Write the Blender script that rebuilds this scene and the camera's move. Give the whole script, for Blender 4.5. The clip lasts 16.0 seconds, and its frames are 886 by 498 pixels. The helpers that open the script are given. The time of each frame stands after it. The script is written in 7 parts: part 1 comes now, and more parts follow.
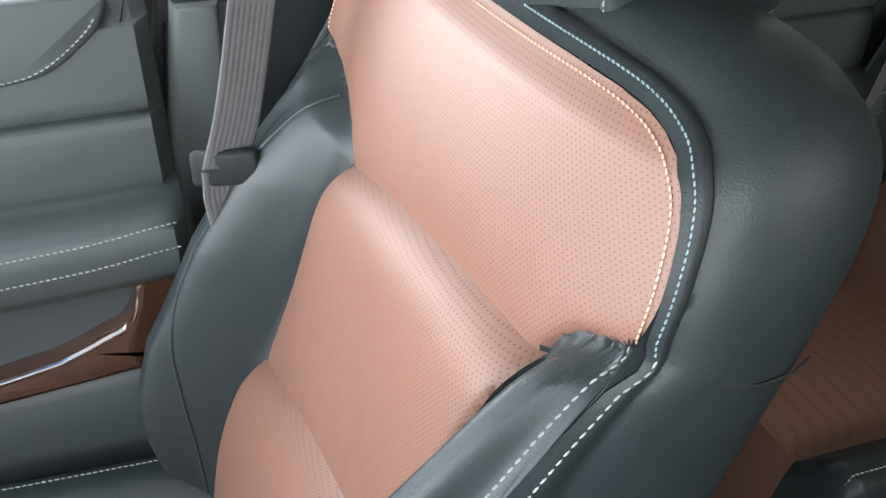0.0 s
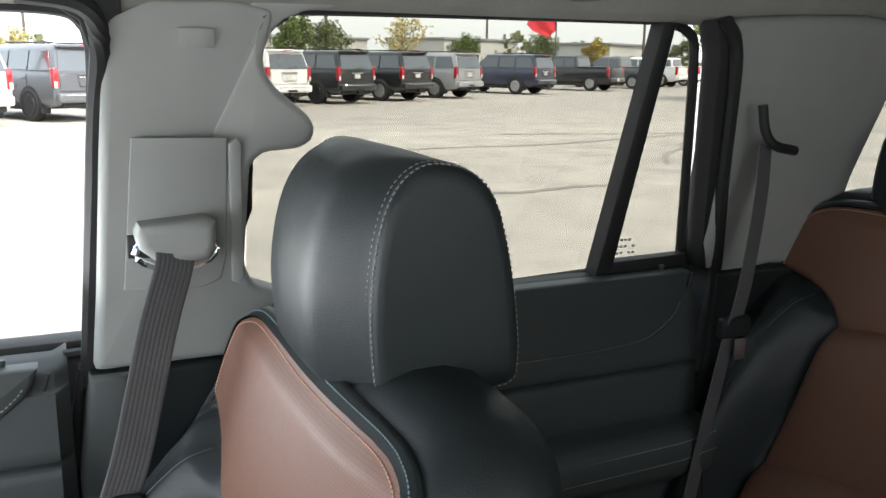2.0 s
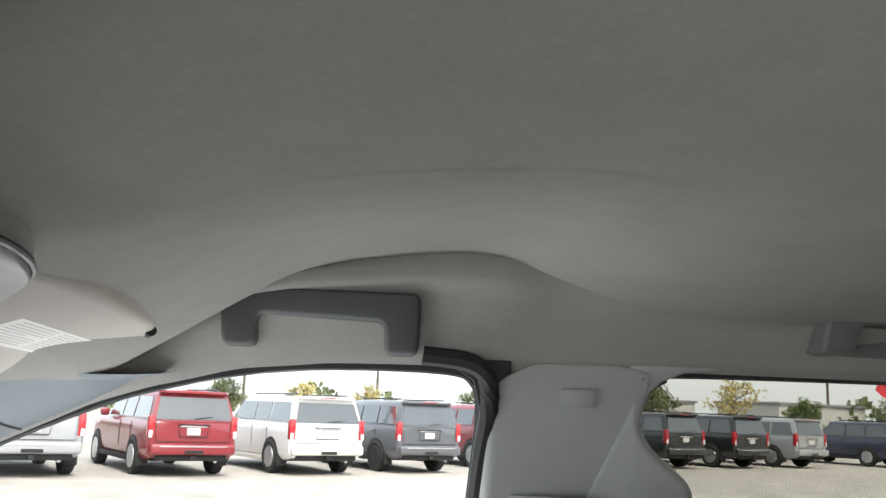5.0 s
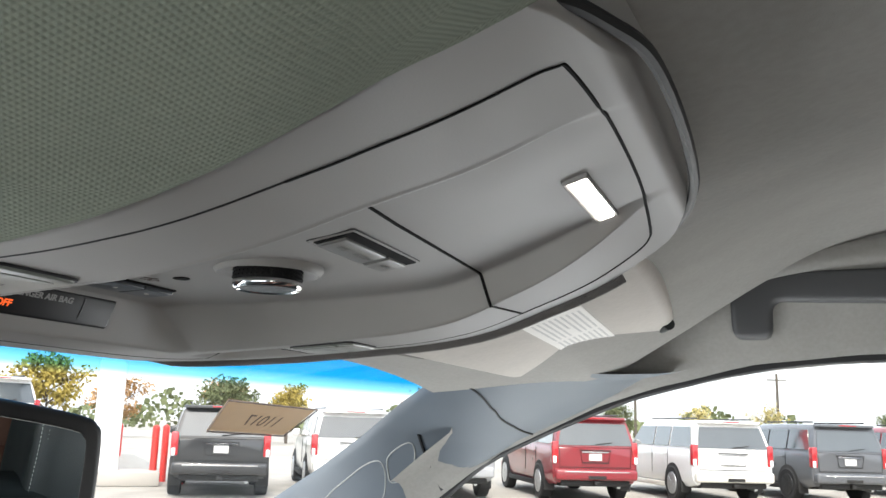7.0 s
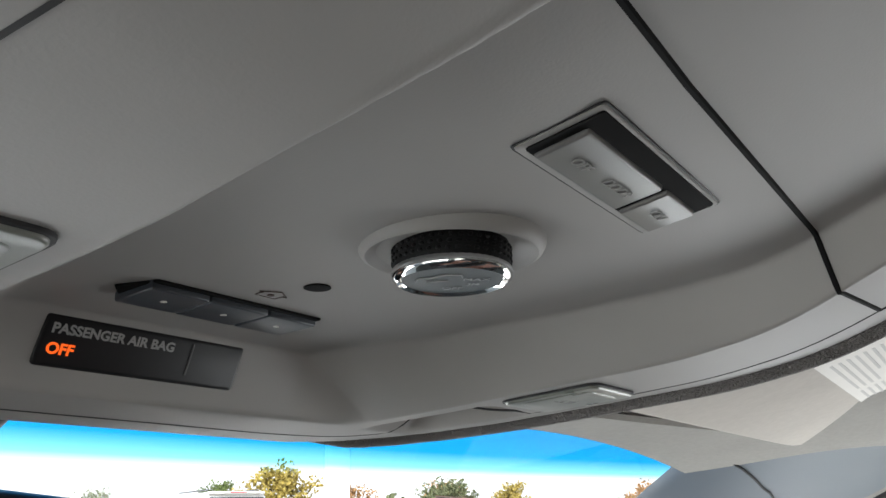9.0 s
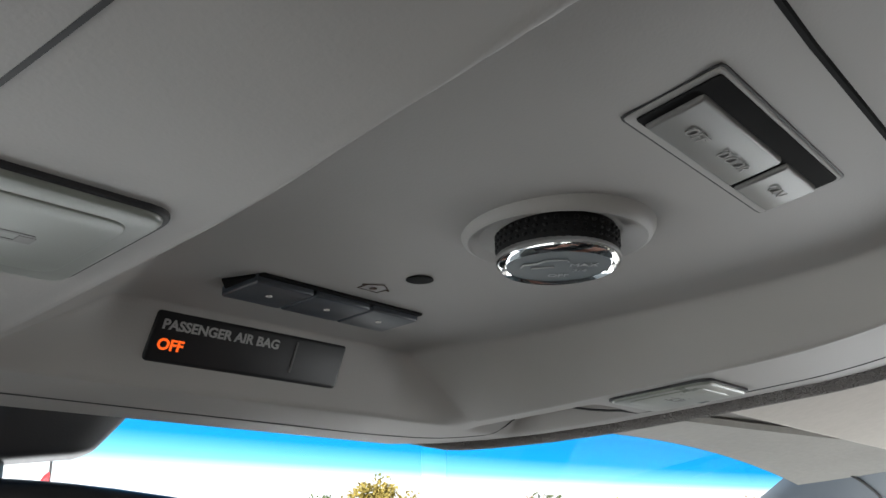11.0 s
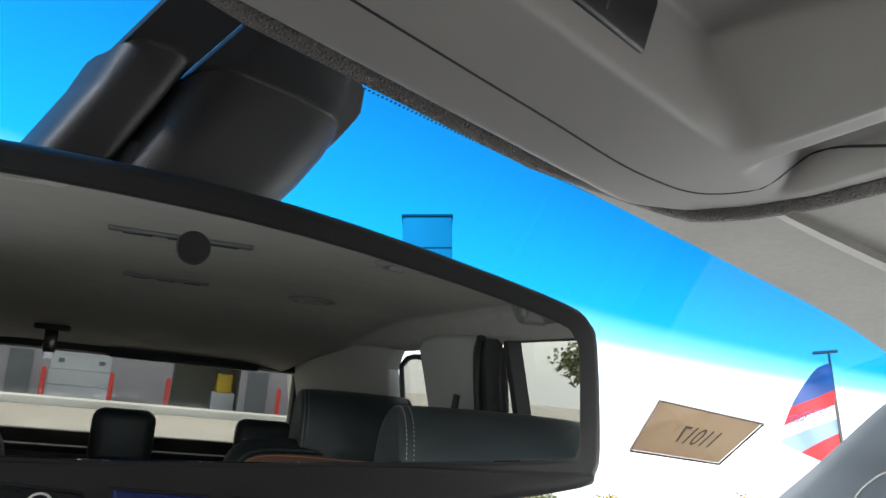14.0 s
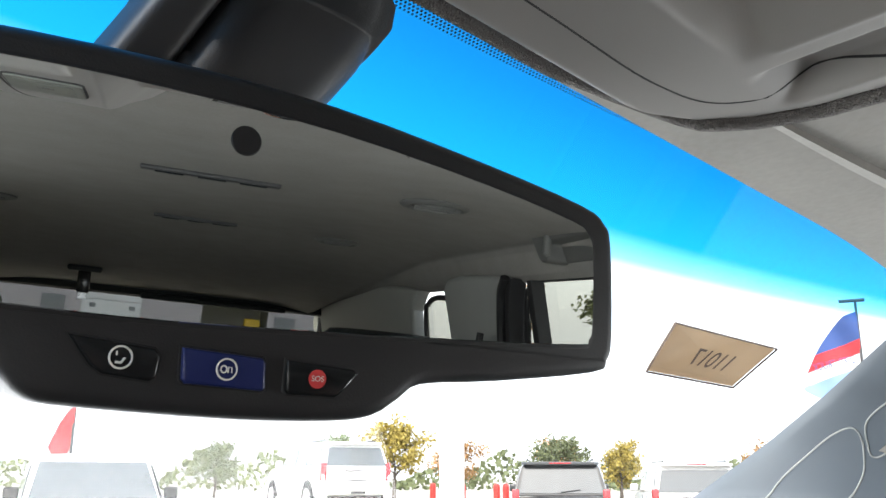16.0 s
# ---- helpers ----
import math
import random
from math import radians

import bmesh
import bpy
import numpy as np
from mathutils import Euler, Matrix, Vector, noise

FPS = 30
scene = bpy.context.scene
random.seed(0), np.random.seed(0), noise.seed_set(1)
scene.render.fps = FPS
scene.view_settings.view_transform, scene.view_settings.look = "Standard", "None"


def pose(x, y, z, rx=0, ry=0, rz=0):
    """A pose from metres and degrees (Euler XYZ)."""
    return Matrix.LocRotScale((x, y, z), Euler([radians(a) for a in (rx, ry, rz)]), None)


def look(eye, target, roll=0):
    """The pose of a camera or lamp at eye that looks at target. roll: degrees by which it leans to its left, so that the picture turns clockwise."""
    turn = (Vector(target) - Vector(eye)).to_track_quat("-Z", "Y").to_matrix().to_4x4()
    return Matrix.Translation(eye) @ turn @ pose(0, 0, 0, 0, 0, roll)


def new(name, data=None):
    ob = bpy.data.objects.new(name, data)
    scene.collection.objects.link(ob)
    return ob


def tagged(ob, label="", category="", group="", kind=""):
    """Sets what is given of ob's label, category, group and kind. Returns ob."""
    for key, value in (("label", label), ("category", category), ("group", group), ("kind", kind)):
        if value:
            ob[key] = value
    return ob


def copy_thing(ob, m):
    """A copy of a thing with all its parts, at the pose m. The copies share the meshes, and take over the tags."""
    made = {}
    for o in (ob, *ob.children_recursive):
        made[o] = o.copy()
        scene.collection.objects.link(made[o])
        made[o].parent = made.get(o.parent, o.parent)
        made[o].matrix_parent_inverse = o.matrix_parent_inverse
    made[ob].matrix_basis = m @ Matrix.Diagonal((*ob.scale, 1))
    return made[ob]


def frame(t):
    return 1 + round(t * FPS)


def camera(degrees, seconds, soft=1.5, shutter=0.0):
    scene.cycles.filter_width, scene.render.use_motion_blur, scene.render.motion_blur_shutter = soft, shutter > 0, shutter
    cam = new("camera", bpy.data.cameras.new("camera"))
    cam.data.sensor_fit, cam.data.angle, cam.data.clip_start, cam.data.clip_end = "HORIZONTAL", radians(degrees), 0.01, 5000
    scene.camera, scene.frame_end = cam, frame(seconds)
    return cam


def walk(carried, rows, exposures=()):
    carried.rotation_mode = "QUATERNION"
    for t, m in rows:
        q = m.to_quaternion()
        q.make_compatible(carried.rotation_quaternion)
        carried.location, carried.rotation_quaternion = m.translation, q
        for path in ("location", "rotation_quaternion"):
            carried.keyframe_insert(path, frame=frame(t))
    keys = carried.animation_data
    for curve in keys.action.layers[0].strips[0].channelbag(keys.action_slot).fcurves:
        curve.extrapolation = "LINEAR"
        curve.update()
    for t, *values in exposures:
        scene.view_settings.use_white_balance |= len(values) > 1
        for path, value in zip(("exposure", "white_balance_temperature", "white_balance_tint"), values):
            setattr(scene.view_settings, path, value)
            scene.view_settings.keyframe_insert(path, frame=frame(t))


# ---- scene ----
cam = camera(54.00, 16.0, shutter=0.0)
PATH = [
    (0, (-0.1393, 0.1707, 1.5543), (1.3788, -0.4690, 0.4203), 1.38),
    (0.5, (-0.1699, 0.1553, 1.5891), (1.4214, -0.5527, 0.6062), 1.91),
    (1, (-0.2247, 0.1478, 1.6155), (1.4416, -0.6062, 0.8063), 1.77),
    (1.5, (-0.2946, 0.1282, 1.6366), (1.4279, -0.6647, 1.0007), 1.08),
    (2, (-0.3627, 0.1157, 1.6510), (1.4177, -0.6884, 1.2222), 0.69),
    (2.5, (-0.4138, 0.1079, 1.6612), (1.4262, -0.6571, 1.4906), 0.46),
    (3, (-0.4370, 0.1124, 1.6631), (1.4504, -0.5485, 1.6965), 0.45),
    (3.2, (-0.4478, 0.1212, 1.6636), (1.4522, -0.4948, 1.7669), 0.52),
    (5.3, (-0.3347, 0.1861, 1.6480), (1.6293, 0.1952, 2.0253), 2.51),
    (5.5, (-0.3435, 0.1933, 1.6470), (1.6177, 0.2843, 2.0285), 2.60),
    (6, (-0.3469, 0.2243, 1.6460), (1.5971, 0.4952, 2.0302), 2.94),
    (6.5, (-0.3029, 0.2748, 1.6363), (1.6026, 0.7441, 2.0221), 2.72),
    (7, (-0.2884, 0.3233, 1.6178), (1.5314, 1.0531, 2.0124), 1.61),
    (7.5, (-0.2579, 0.3478, 1.6090), (1.4330, 1.2744, 2.1405), 0.06),
    (8, (-0.2181, 0.3678, 1.6086), (1.4046, 1.3857, 2.1839), -0.13),
    (8.5, (-0.1654, 0.3954, 1.6177), (1.4218, 1.4613, 2.2046), -0.62),
    (9, (-0.1534, 0.4067, 1.6162), (1.4058, 1.5078, 2.2132), -1.35),
    (9.5, (-0.1565, 0.4089, 1.6162), (1.3396, 1.5844, 2.2324), -0.93),
    (10, (-0.1529, 0.4109, 1.6136), (1.3012, 1.6353, 2.2352), -0.53),
    (12.5, (-0.1500, 0.4182, 1.6093), (1.2534, 1.6905, 2.2508), -0.51),
    (13, (-0.1539, 0.4413, 1.5962), (1.2432, 1.7197, 2.2395), -0.10),
    (13.5, (-0.1475, 0.4982, 1.5619), (1.2624, 1.7678, 2.1945), 0.30),
    (14, (-0.1411, 0.5369, 1.5453), (1.2927, 1.7827, 2.1717), -0.54),
    (14.5, (-0.1397, 0.5557, 1.5395), (1.2976, 1.8141, 2.1316), -0.02),
    (15, (-0.1390, 0.5601, 1.5391), (1.2899, 1.8424, 2.0993), 0.26),
    (15.5, (-0.1393, 0.5620, 1.5393), (1.2885, 1.8584, 2.0690), 0.50),
    (16, (-0.1562, 0.5245, 1.5234), (1.2659, 1.8346, 2.0344), 0.08),
]


walk(cam, [(t, look(eye, target, roll)) for t, eye, target, roll in PATH],
     exposures=[(0.0, 3.85), (1.0, 3.45), (2.0, 2.55), (3.0, 2.1), (5.5, 2.05), (8.5, 2.0), (13.0, 1.95), (14.0, 2.2), (16.0, 2.25)])

# ---- daylight: hazy bright sky, sun from behind the driver's side ----
SUN_ELEV, SUN_AZ = 52.0, 245.0     # azimuth clockwise from +y
world = bpy.data.worlds.new("sky")
scene.world = world
world.use_nodes = True
wn = world.node_tree.nodes
sky = wn.new("ShaderNodeTexSky")
sky.sky_type = 'NISHITA'
sky.sun_disc = False
sky.sun_elevation = radians(SUN_ELEV)
sky.sun_rotation = radians(SUN_AZ)
sky.dust_density, sky.air_density, sky.ozone_density = 5.0, 1.0, 1.0
veil = wn.new("ShaderNodeMix")     # thin even cloud
veil.data_type = 'RGBA'
veil.inputs["Factor"].default_value = 0.6
veil.inputs["B"].default_value = (5.0, 5.2, 5.45, 1)
wn["Background"].inputs["Strength"].default_value = 0.13
world.node_tree.links.new(sky.outputs[0], veil.inputs["A"])
world.node_tree.links.new(veil.outputs["Result"], wn["Background"].inputs["Color"])
sun = new("sun", bpy.data.lights.new("sun", 'SUN'))
sun.data.energy, sun.data.angle, sun.data.color = 0.8, radians(8.0), (1.0, 0.95, 0.88)
az, el = radians(SUN_AZ), radians(SUN_ELEV)
sun.matrix_world = look((0, 0, 0), (-math.sin(az) * math.cos(el), -math.cos(az) * math.cos(el), -math.sin(el)))


# daylight through the windows: passenger's, driver's front and rear, foot of the windscreen
def window_lamp(x, y, z, turn, wide, high, watts):
    lamp = new("window_light", bpy.data.lights.new("window_light", 'AREA'))
    lamp.data.shape, lamp.data.size, lamp.data.size_y, lamp.data.energy, lamp.data.color = 'RECTANGLE', wide, high, watts, (0.93, 0.97, 1.0)
    lamp.matrix_world = Matrix.Translation((x, y, z)) @ Euler([radians(a) for a in turn]).to_matrix().to_4x4()


window_lamp(0.80, 0.40, 1.375, (120, 0, 90), 0.56, 0.20, 0.62)
window_lamp(-0.86, 0.45, 1.47, (92, 0, -90), 0.75, 0.36, 0.6)
window_lamp(-0.86, -0.48, 1.50, (104, 0, -90), 0.65, 0.36, 0.72)
window_lamp(-0.05, 1.27, 1.30, (114, 0, 180), 1.4, 0.36, 2.4)


# ---- materials ----
def material(name, color, rough=0.5, metal=0.0, grain=None, bump=None, spec=0.5, coat=0.0):
    """Principled material. grain: (scale, amount) colour variation at two scales; bump: (scale, strength, distance, kind)."""
    m = bpy.data.materials.new(name)
    m.use_nodes = True
    nt = m.node_tree
    b = nt.nodes["Principled BSDF"]
    b.inputs["Base Color"].default_value = (*color, 1)
    b.inputs["Roughness"].default_value = rough
    b.inputs["Metallic"].default_value = metal
    b.inputs["Specular IOR Level"].default_value = spec
    b.inputs["Coat Weight"].default_value = coat
    b.inputs["Coat Roughness"].default_value = 0.05
    tc = nt.nodes.new("ShaderNodeTexCoord")
    if grain:
        n1 = nt.nodes.new("ShaderNodeTexNoise")
        n1.inputs["Scale"].default_value = grain[0]
        n1.inputs["Detail"].default_value = 6
        n2 = nt.nodes.new("ShaderNodeTexNoise")
        n2.inputs["Scale"].default_value = grain[0] * 0.07
        n2.inputs["Detail"].default_value = 3
        add = nt.nodes.new("ShaderNodeMath")
        add.operation = 'ADD'
        nt.links.new(tc.outputs["Object"], n1.inputs["Vector"])
        nt.links.new(tc.outputs["Object"], n2.inputs["Vector"])
        nt.links.new(n1.outputs["Fac"], add.inputs[0])
        nt.links.new(n2.outputs["Fac"], add.inputs[1])
        ramp = nt.nodes.new("ShaderNodeMapRange")
        ramp.inputs["From Min"].default_value, ramp.inputs["From Max"].default_value = 0.6, 1.4
        ramp.inputs["To Min"].default_value, ramp.inputs["To Max"].default_value = 1 - grain[1], 1 + grain[1]
        nt.links.new(add.outputs[0], ramp.inputs["Value"])
        mul = nt.nodes.new("ShaderNodeVectorMath")
        mul.operation = 'SCALE'
        mul.inputs[0].default_value = color
        nt.links.new(ramp.outputs[0], mul.inputs["Scale"])
        nt.links.new(mul.outputs[0], b.inputs["Base Color"])
        rr = nt.nodes.new("ShaderNodeMapRange")
        rr.inputs["From Min"].default_value, rr.inputs["From Max"].default_value = 0.6, 1.4
        rr.inputs["To Min"].default_value, rr.inputs["To Max"].default_value = max(0.02, rough - 0.07), min(1, rough + 0.07)
        nt.links.new(add.outputs[0], rr.inputs["Value"])
        nt.links.new(rr.outputs[0], b.inputs["Roughness"])
    if bump:
        if bump[3] == 'VORONOI':
            t = nt.nodes.new("ShaderNodeTexVoronoi")
            t.feature = 'DISTANCE_TO_EDGE'
            out = t.outputs["Distance"]
        else:
            t = nt.nodes.new("ShaderNodeTexNoise")
            t.inputs["Detail"].default_value = 4
            out = t.outputs["Fac"]
        t.inputs["Scale"].default_value = bump[0]
        nt.links.new(tc.outputs["Object"], t.inputs["Vector"])
        bp = nt.nodes.new("ShaderNodeBump")
        bp.inputs["Strength"].default_value, bp.inputs["Distance"].default_value = bump[1], bump[2]
        nt.links.new(out, bp.inputs["Height"])
        nt.links.new(bp.outputs[0], b.inputs["Normal"])
    return m


def perforated(name, color, rough, pitch):
    """Leather with rows of fine needle holes on the x and z axes, on top of a pebbled grain."""
    m = material(name, color, rough, grain=(60, 0.07), bump=(420, 0.22, 0.0006, 'VORONOI'))
    nt = m.node_tree
    b = nt.nodes["Principled BSDF"]
    tc = [n for n in nt.nodes if n.type == 'TEX_COORD'][0]
    sep = nt.nodes.new("ShaderNodeSeparateXYZ")
    nt.links.new(tc.outputs["Object"], sep.inputs[0])

    def math_node(op, a, c=None):
        n = nt.nodes.new("ShaderNodeMath")
        n.operation = op
        for i, v in enumerate((a, c)):
            if v is None:
                continue
            if isinstance(v, (int, float)):
                n.inputs[i].default_value = v
            else:
                nt.links.new(v, n.inputs[i])
        return n.outputs[0]
    u = math_node('MULTIPLY', sep.outputs["X"], 1 / pitch)
    v = math_node('MULTIPLY', sep.outputs["Z"], 1 / (pitch * 0.75))
    row = math_node('FLOOR', v)
    odd = math_node('MULTIPLY', math_node('MODULO', row, 2.0), 0.5)
    fu = math_node('ABSOLUTE', math_node('SUBTRACT', math_node('FRACT', math_node('ADD', math_node('ADD', u, odd), 100.0)), 0.5))
    fv = math_node('ABSOLUTE', math_node('SUBTRACT', math_node('FRACT', math_node('ADD', v, 100.0)), 0.5))
    du = math_node('MULTIPLY', fu, fu)
    dv = math_node('MULTIPLY', math_node('MULTIPLY', fv, fv), 0.56)
    hole = math_node('LESS_THAN', math_node('ADD', du, dv), 0.018)
    mix = nt.nodes.new("ShaderNodeMix")
    mix.data_type = 'RGBA'
    nt.links.new(hole, mix.inputs["Factor"])
    old = b.inputs["Base Color"].links[0].from_socket
    nt.links.new(old, mix.inputs["A"])
    mix.inputs["B"].default_value = (color[0] * 0.42, color[1] * 0.40, color[2] * 0.40, 1)
    nt.links.new(mix.outputs["Result"], b.inputs["Base Color"])
    return m


def glass(name, tint, gloss=1.0):
    """A thin pane: what is behind shows through its tint, and a faint sheen by Fresnel."""
    m = bpy.data.materials.new(name)
    m.use_nodes = True
    nt = m.node_tree
    nt.nodes.clear()
    out = nt.nodes.new("ShaderNodeOutputMaterial")
    tr = nt.nodes.new("ShaderNodeBsdfTransparent")
    tr.inputs[0].default_value = (*tint, 1)
    gl = nt.nodes.new("ShaderNodeBsdfGlossy")
    gl.inputs["Roughness"].default_value = 0.01
    fr = nt.nodes.new("ShaderNodeLayerWeight")
    pw = nt.nodes.new("ShaderNodeMath")
    pw.operation, pw.inputs[1].default_value = 'POWER', 4.0
    sc = nt.nodes.new("ShaderNodeMath")
    sc.operation, sc.inputs[1].default_value, sc.inputs[2].default_value = 'MULTIPLY_ADD', 0.7 * gloss, 0.025 * gloss
    nt.links.new(fr.outputs["Facing"], pw.inputs[0])
    nt.links.new(pw.outputs[0], sc.inputs[0])
    mix = nt.nodes.new("ShaderNodeMixShader")
    nt.links.new(sc.outputs[0], mix.inputs[0])
    nt.links.new(tr.outputs[0], mix.inputs[1])
    nt.links.new(gl.outputs[0], mix.inputs[2])
    nt.links.new(mix.outputs[0], out.inputs[0])
    return m


def glowing(name, color, strength):
    m = bpy.data.materials.new(name)
    m.use_nodes = True
    b = m.node_tree.nodes["Principled BSDF"]
    b.inputs["Base Color"].default_value = (*color, 1)
    b.inputs["Emission Color"].default_value = (*color, 1)
    b.inputs["Emission Strength"].default_value = strength
    return m


BLACK_LEATHER = material("black_leather", (0.015, 0.0205, 0.0222), 0.46, grain=(40, 0.12), bump=(380, 0.35, 0.0008, 'VORONOI'), spec=0.42)
TAN_LEATHER = material("tan_leather", (0.165, 0.079, 0.053), 0.52, grain=(30, 0.07), bump=(420, 0.25, 0.0007, 'VORONOI'))
TAN_PERFORATED = perforated("tan_perforated_leather", (0.165, 0.079, 0.053), 0.52, 0.0041)
PALE_THREAD = material("pale_thread", (0.25, 0.27, 0.265), 0.7, grain=(300, 0.2))
PEACH_THREAD = material("peach_thread", (0.62, 0.36, 0.26), 0.7, grain=(300, 0.2))
BLUE_THREAD = material("blue_grey_thread", (0.19, 0.27, 0.29), 0.7, grain=(300, 0.2))
GREY_TRIM = material("grey_pillar_plastic", (0.31, 0.32, 0.305), 0.6, grain=(25, 0.05), bump=(900, 0.12, 0.0004, 'NOISE'))
# lighter copy of the dark lower cover, for its lit front half
PILLAR_LIT = material("lit_lower_pillar_plastic", (0.085, 0.094, 0.094), 0.6, grain=(25, 0.06), bump=(900, 0.15, 0.0004, 'NOISE'))
CONSOLE_TRIM = material("console_plastic", (0.29, 0.28, 0.265), 0.55, grain=(40, 0.05), bump=(1400, 0.16, 0.0003, 'NOISE'))
HEADLINER = material("headliner_fabric", (0.285, 0.276, 0.258), 0.95, grain=(220, 0.10), bump=(1300, 0.35, 0.0006, 'NOISE'), spec=0.1)
DARK_TRIM = material("dark_plastic", (0.011, 0.014, 0.015), 0.58, grain=(30, 0.10), bump=(700, 0.25, 0.0005, 'VORONOI'), spec=0.35)
SOFT_BLACK = material("soft_black_vinyl", (0.046, 0.054, 0.054), 0.50, grain=(30, 0.10), bump=(420, 0.3, 0.0006, 'VORONOI'), spec=0.4)
RUBBER = material("black_rubber", (0.012, 0.012, 0.013), 0.6, grain=(60, 0.15))
RECESS_BLACK = material("matt_black", (0.005, 0.005, 0.005), 0.85, grain=(60, 0.1), spec=0.15)
BLACK_GLOSS = material("black_gloss_plastic", (0.012, 0.013, 0.014), 0.22, grain=(60, 0.1))
CARPET = material("dark_carpet", (0.02, 0.021, 0.022), 0.95, grain=(150, 0.25), bump=(700, 0.6, 0.002, 'NOISE'))
CHROME = material("chrome", (0.85, 0.86, 0.88), 0.06, metal=1.0)
STEEL = material("brushed_steel", (0.55, 0.56, 0.57), 0.3, metal=1.0, grain=(90, 0.1))
BELT = material("grey_belt_webbing", (0.10, 0.10, 0.105), 0.75, grain=(500, 0.15), bump=(900, 0.4, 0.0004, 'NOISE'))
WOOD = material("dark_burl_wood", (0.050, 0.021, 0.012), 0.12, grain=(28, 0.75), coat=1.0)
WHITE_LABEL = material("white_label_paper", (0.72, 0.70, 0.66), 0.7, grain=(40, 0.06))
GREY_INK = material("grey_ink", (0.52, 0.51, 0.49), 0.7, grain=(90, 0.1))
KRAFT = material("kraft_card", (0.42, 0.33, 0.235), 0.8, grain=(80, 0.10), bump=(500, 0.2, 0.0003, 'NOISE'))
INK = material("dark_ink", (0.07, 0.045, 0.035), 0.6, grain=(120, 0.2))
CLEAR = glass("clear_glass", (0.965, 0.975, 0.965))
PRIVACY = glass("privacy_glass", (0.62, 0.62, 0.585))
MIRROR = material("mirror_silver", (0.92, 0.94, 0.93), 0.0, metal=1.0)

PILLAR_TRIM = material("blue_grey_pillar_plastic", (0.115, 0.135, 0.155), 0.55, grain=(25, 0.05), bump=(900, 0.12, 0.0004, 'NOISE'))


# ---- mesh helpers ----
def part(name, bm, mat, parent=None, label="", sharp=40):
    """Links a bmesh as one mesh object, under a thing or a part."""
    me = bpy.data.meshes.new(name)
    bmesh.ops.recalc_face_normals(bm, faces=bm.faces)
    bm.to_mesh(me)
    bm.free()
    me.shade_smooth()
    me.set_sharp_from_angle(angle=radians(sharp))
    if mat:
        me.materials.append(mat)
    ob = new(name, me)
    if parent:
        ob.parent = parent
        ob.matrix_parent_inverse = parent.matrix_basis.inverted()
    if label:
        ob["label"] = label
    return ob


def thing(name, at, label, category, group="", kind=""):
    ob = new(name)
    ob.empty_display_size = 0.05
    ob.matrix_basis = Matrix.Translation(at)
    return tagged(ob, label, category, group, kind)


def ss(a):
    a = min(max(a, 0.0), 1.0)
    return a * a * (3 - 2 * a)


def ramp(t, e=0.06):
    """0 to 1 in a straight line with slightly eased ends."""
    return 0.5 * (math.sqrt(t * t + e * e) - math.sqrt((t - 1) ** 2 + e * e) + 1)


def lerp_table(table, x):
    """Straight lines between the rows of a table, level beyond its ends."""
    if x <= table[0][0]:
        return table[0][1]
    if x >= table[-1][0]:
        return table[-1][1]
    lo, hi = 0, len(table) - 1
    while hi - lo > 1:
        m = (lo + hi) // 2
        if table[m][0] <= x:
            lo = m
        else:
            hi = m
    (xa, ya), (xb, yb) = table[lo], table[hi]
    return ya + (yb - ya) * (x - xa) / (xb - xa)


def eased(table, width):
    """The same table with its corners rounded over a width."""
    xs = np.linspace(table[0][0], table[-1][0], 160)
    a, b = zip(*table)
    k = np.linspace(-width / 2, width / 2, 21)
    out = np.mean([np.interp(xs + d, a, b) for d in k], axis=0)
    return [(float(x), float(z)) for x, z in zip(xs, out)]


def spline(points, per=8, closed=False):
    """Catmull-Rom curve through points."""
    pts = [np.array(p, float) for p in points]
    n = len(pts)
    out = []
    for i in range(n if closed else n - 1):
        if closed:
            a, b, c, d = (pts[(i + k) % n] for k in (-1, 0, 1, 2))
        else:
            b, c = pts[i], pts[i + 1]
            a = pts[i - 1] if i else 2 * b - c
            d = pts[i + 2] if i + 2 < n else 2 * c - b
        for k in range(per):
            t = k / per
            out.append(0.5 * (2 * b + (c - a) * t + (2 * a - 5 * b + 4 * c - d) * t * t + (3 * b - a - 3 * c + d) * t ** 3))
    if not closed:
        out.append(pts[-1])
    return out


def box(cx, cy, cz, sx, sy, sz, bev=0.0, seg=2, turn=None):
    bm = bmesh.new()
    bmesh.ops.create_cube(bm, size=1)
    bmesh.ops.scale(bm, vec=(sx, sy, sz), verts=bm.verts)
    if bev:
        bmesh.ops.bevel(bm, geom=list(bm.edges), offset=min(bev, 0.49 * min(sx, sy, sz)), segments=seg, affect='EDGES', profile=0.5)
    m = Matrix.Translation((cx, cy, cz))
    if turn:
        m = m @ turn.to_4x4()
    bmesh.ops.transform(bm, matrix=m, verts=bm.verts)
    return bm


def join(*bms):
    out = bmesh.new()
    for b in bms:
        me = bpy.data.meshes.new("tmp")
        b.to_mesh(me)
        b.free()
        out.from_mesh(me)
        bpy.data.meshes.remove(me)
    return out


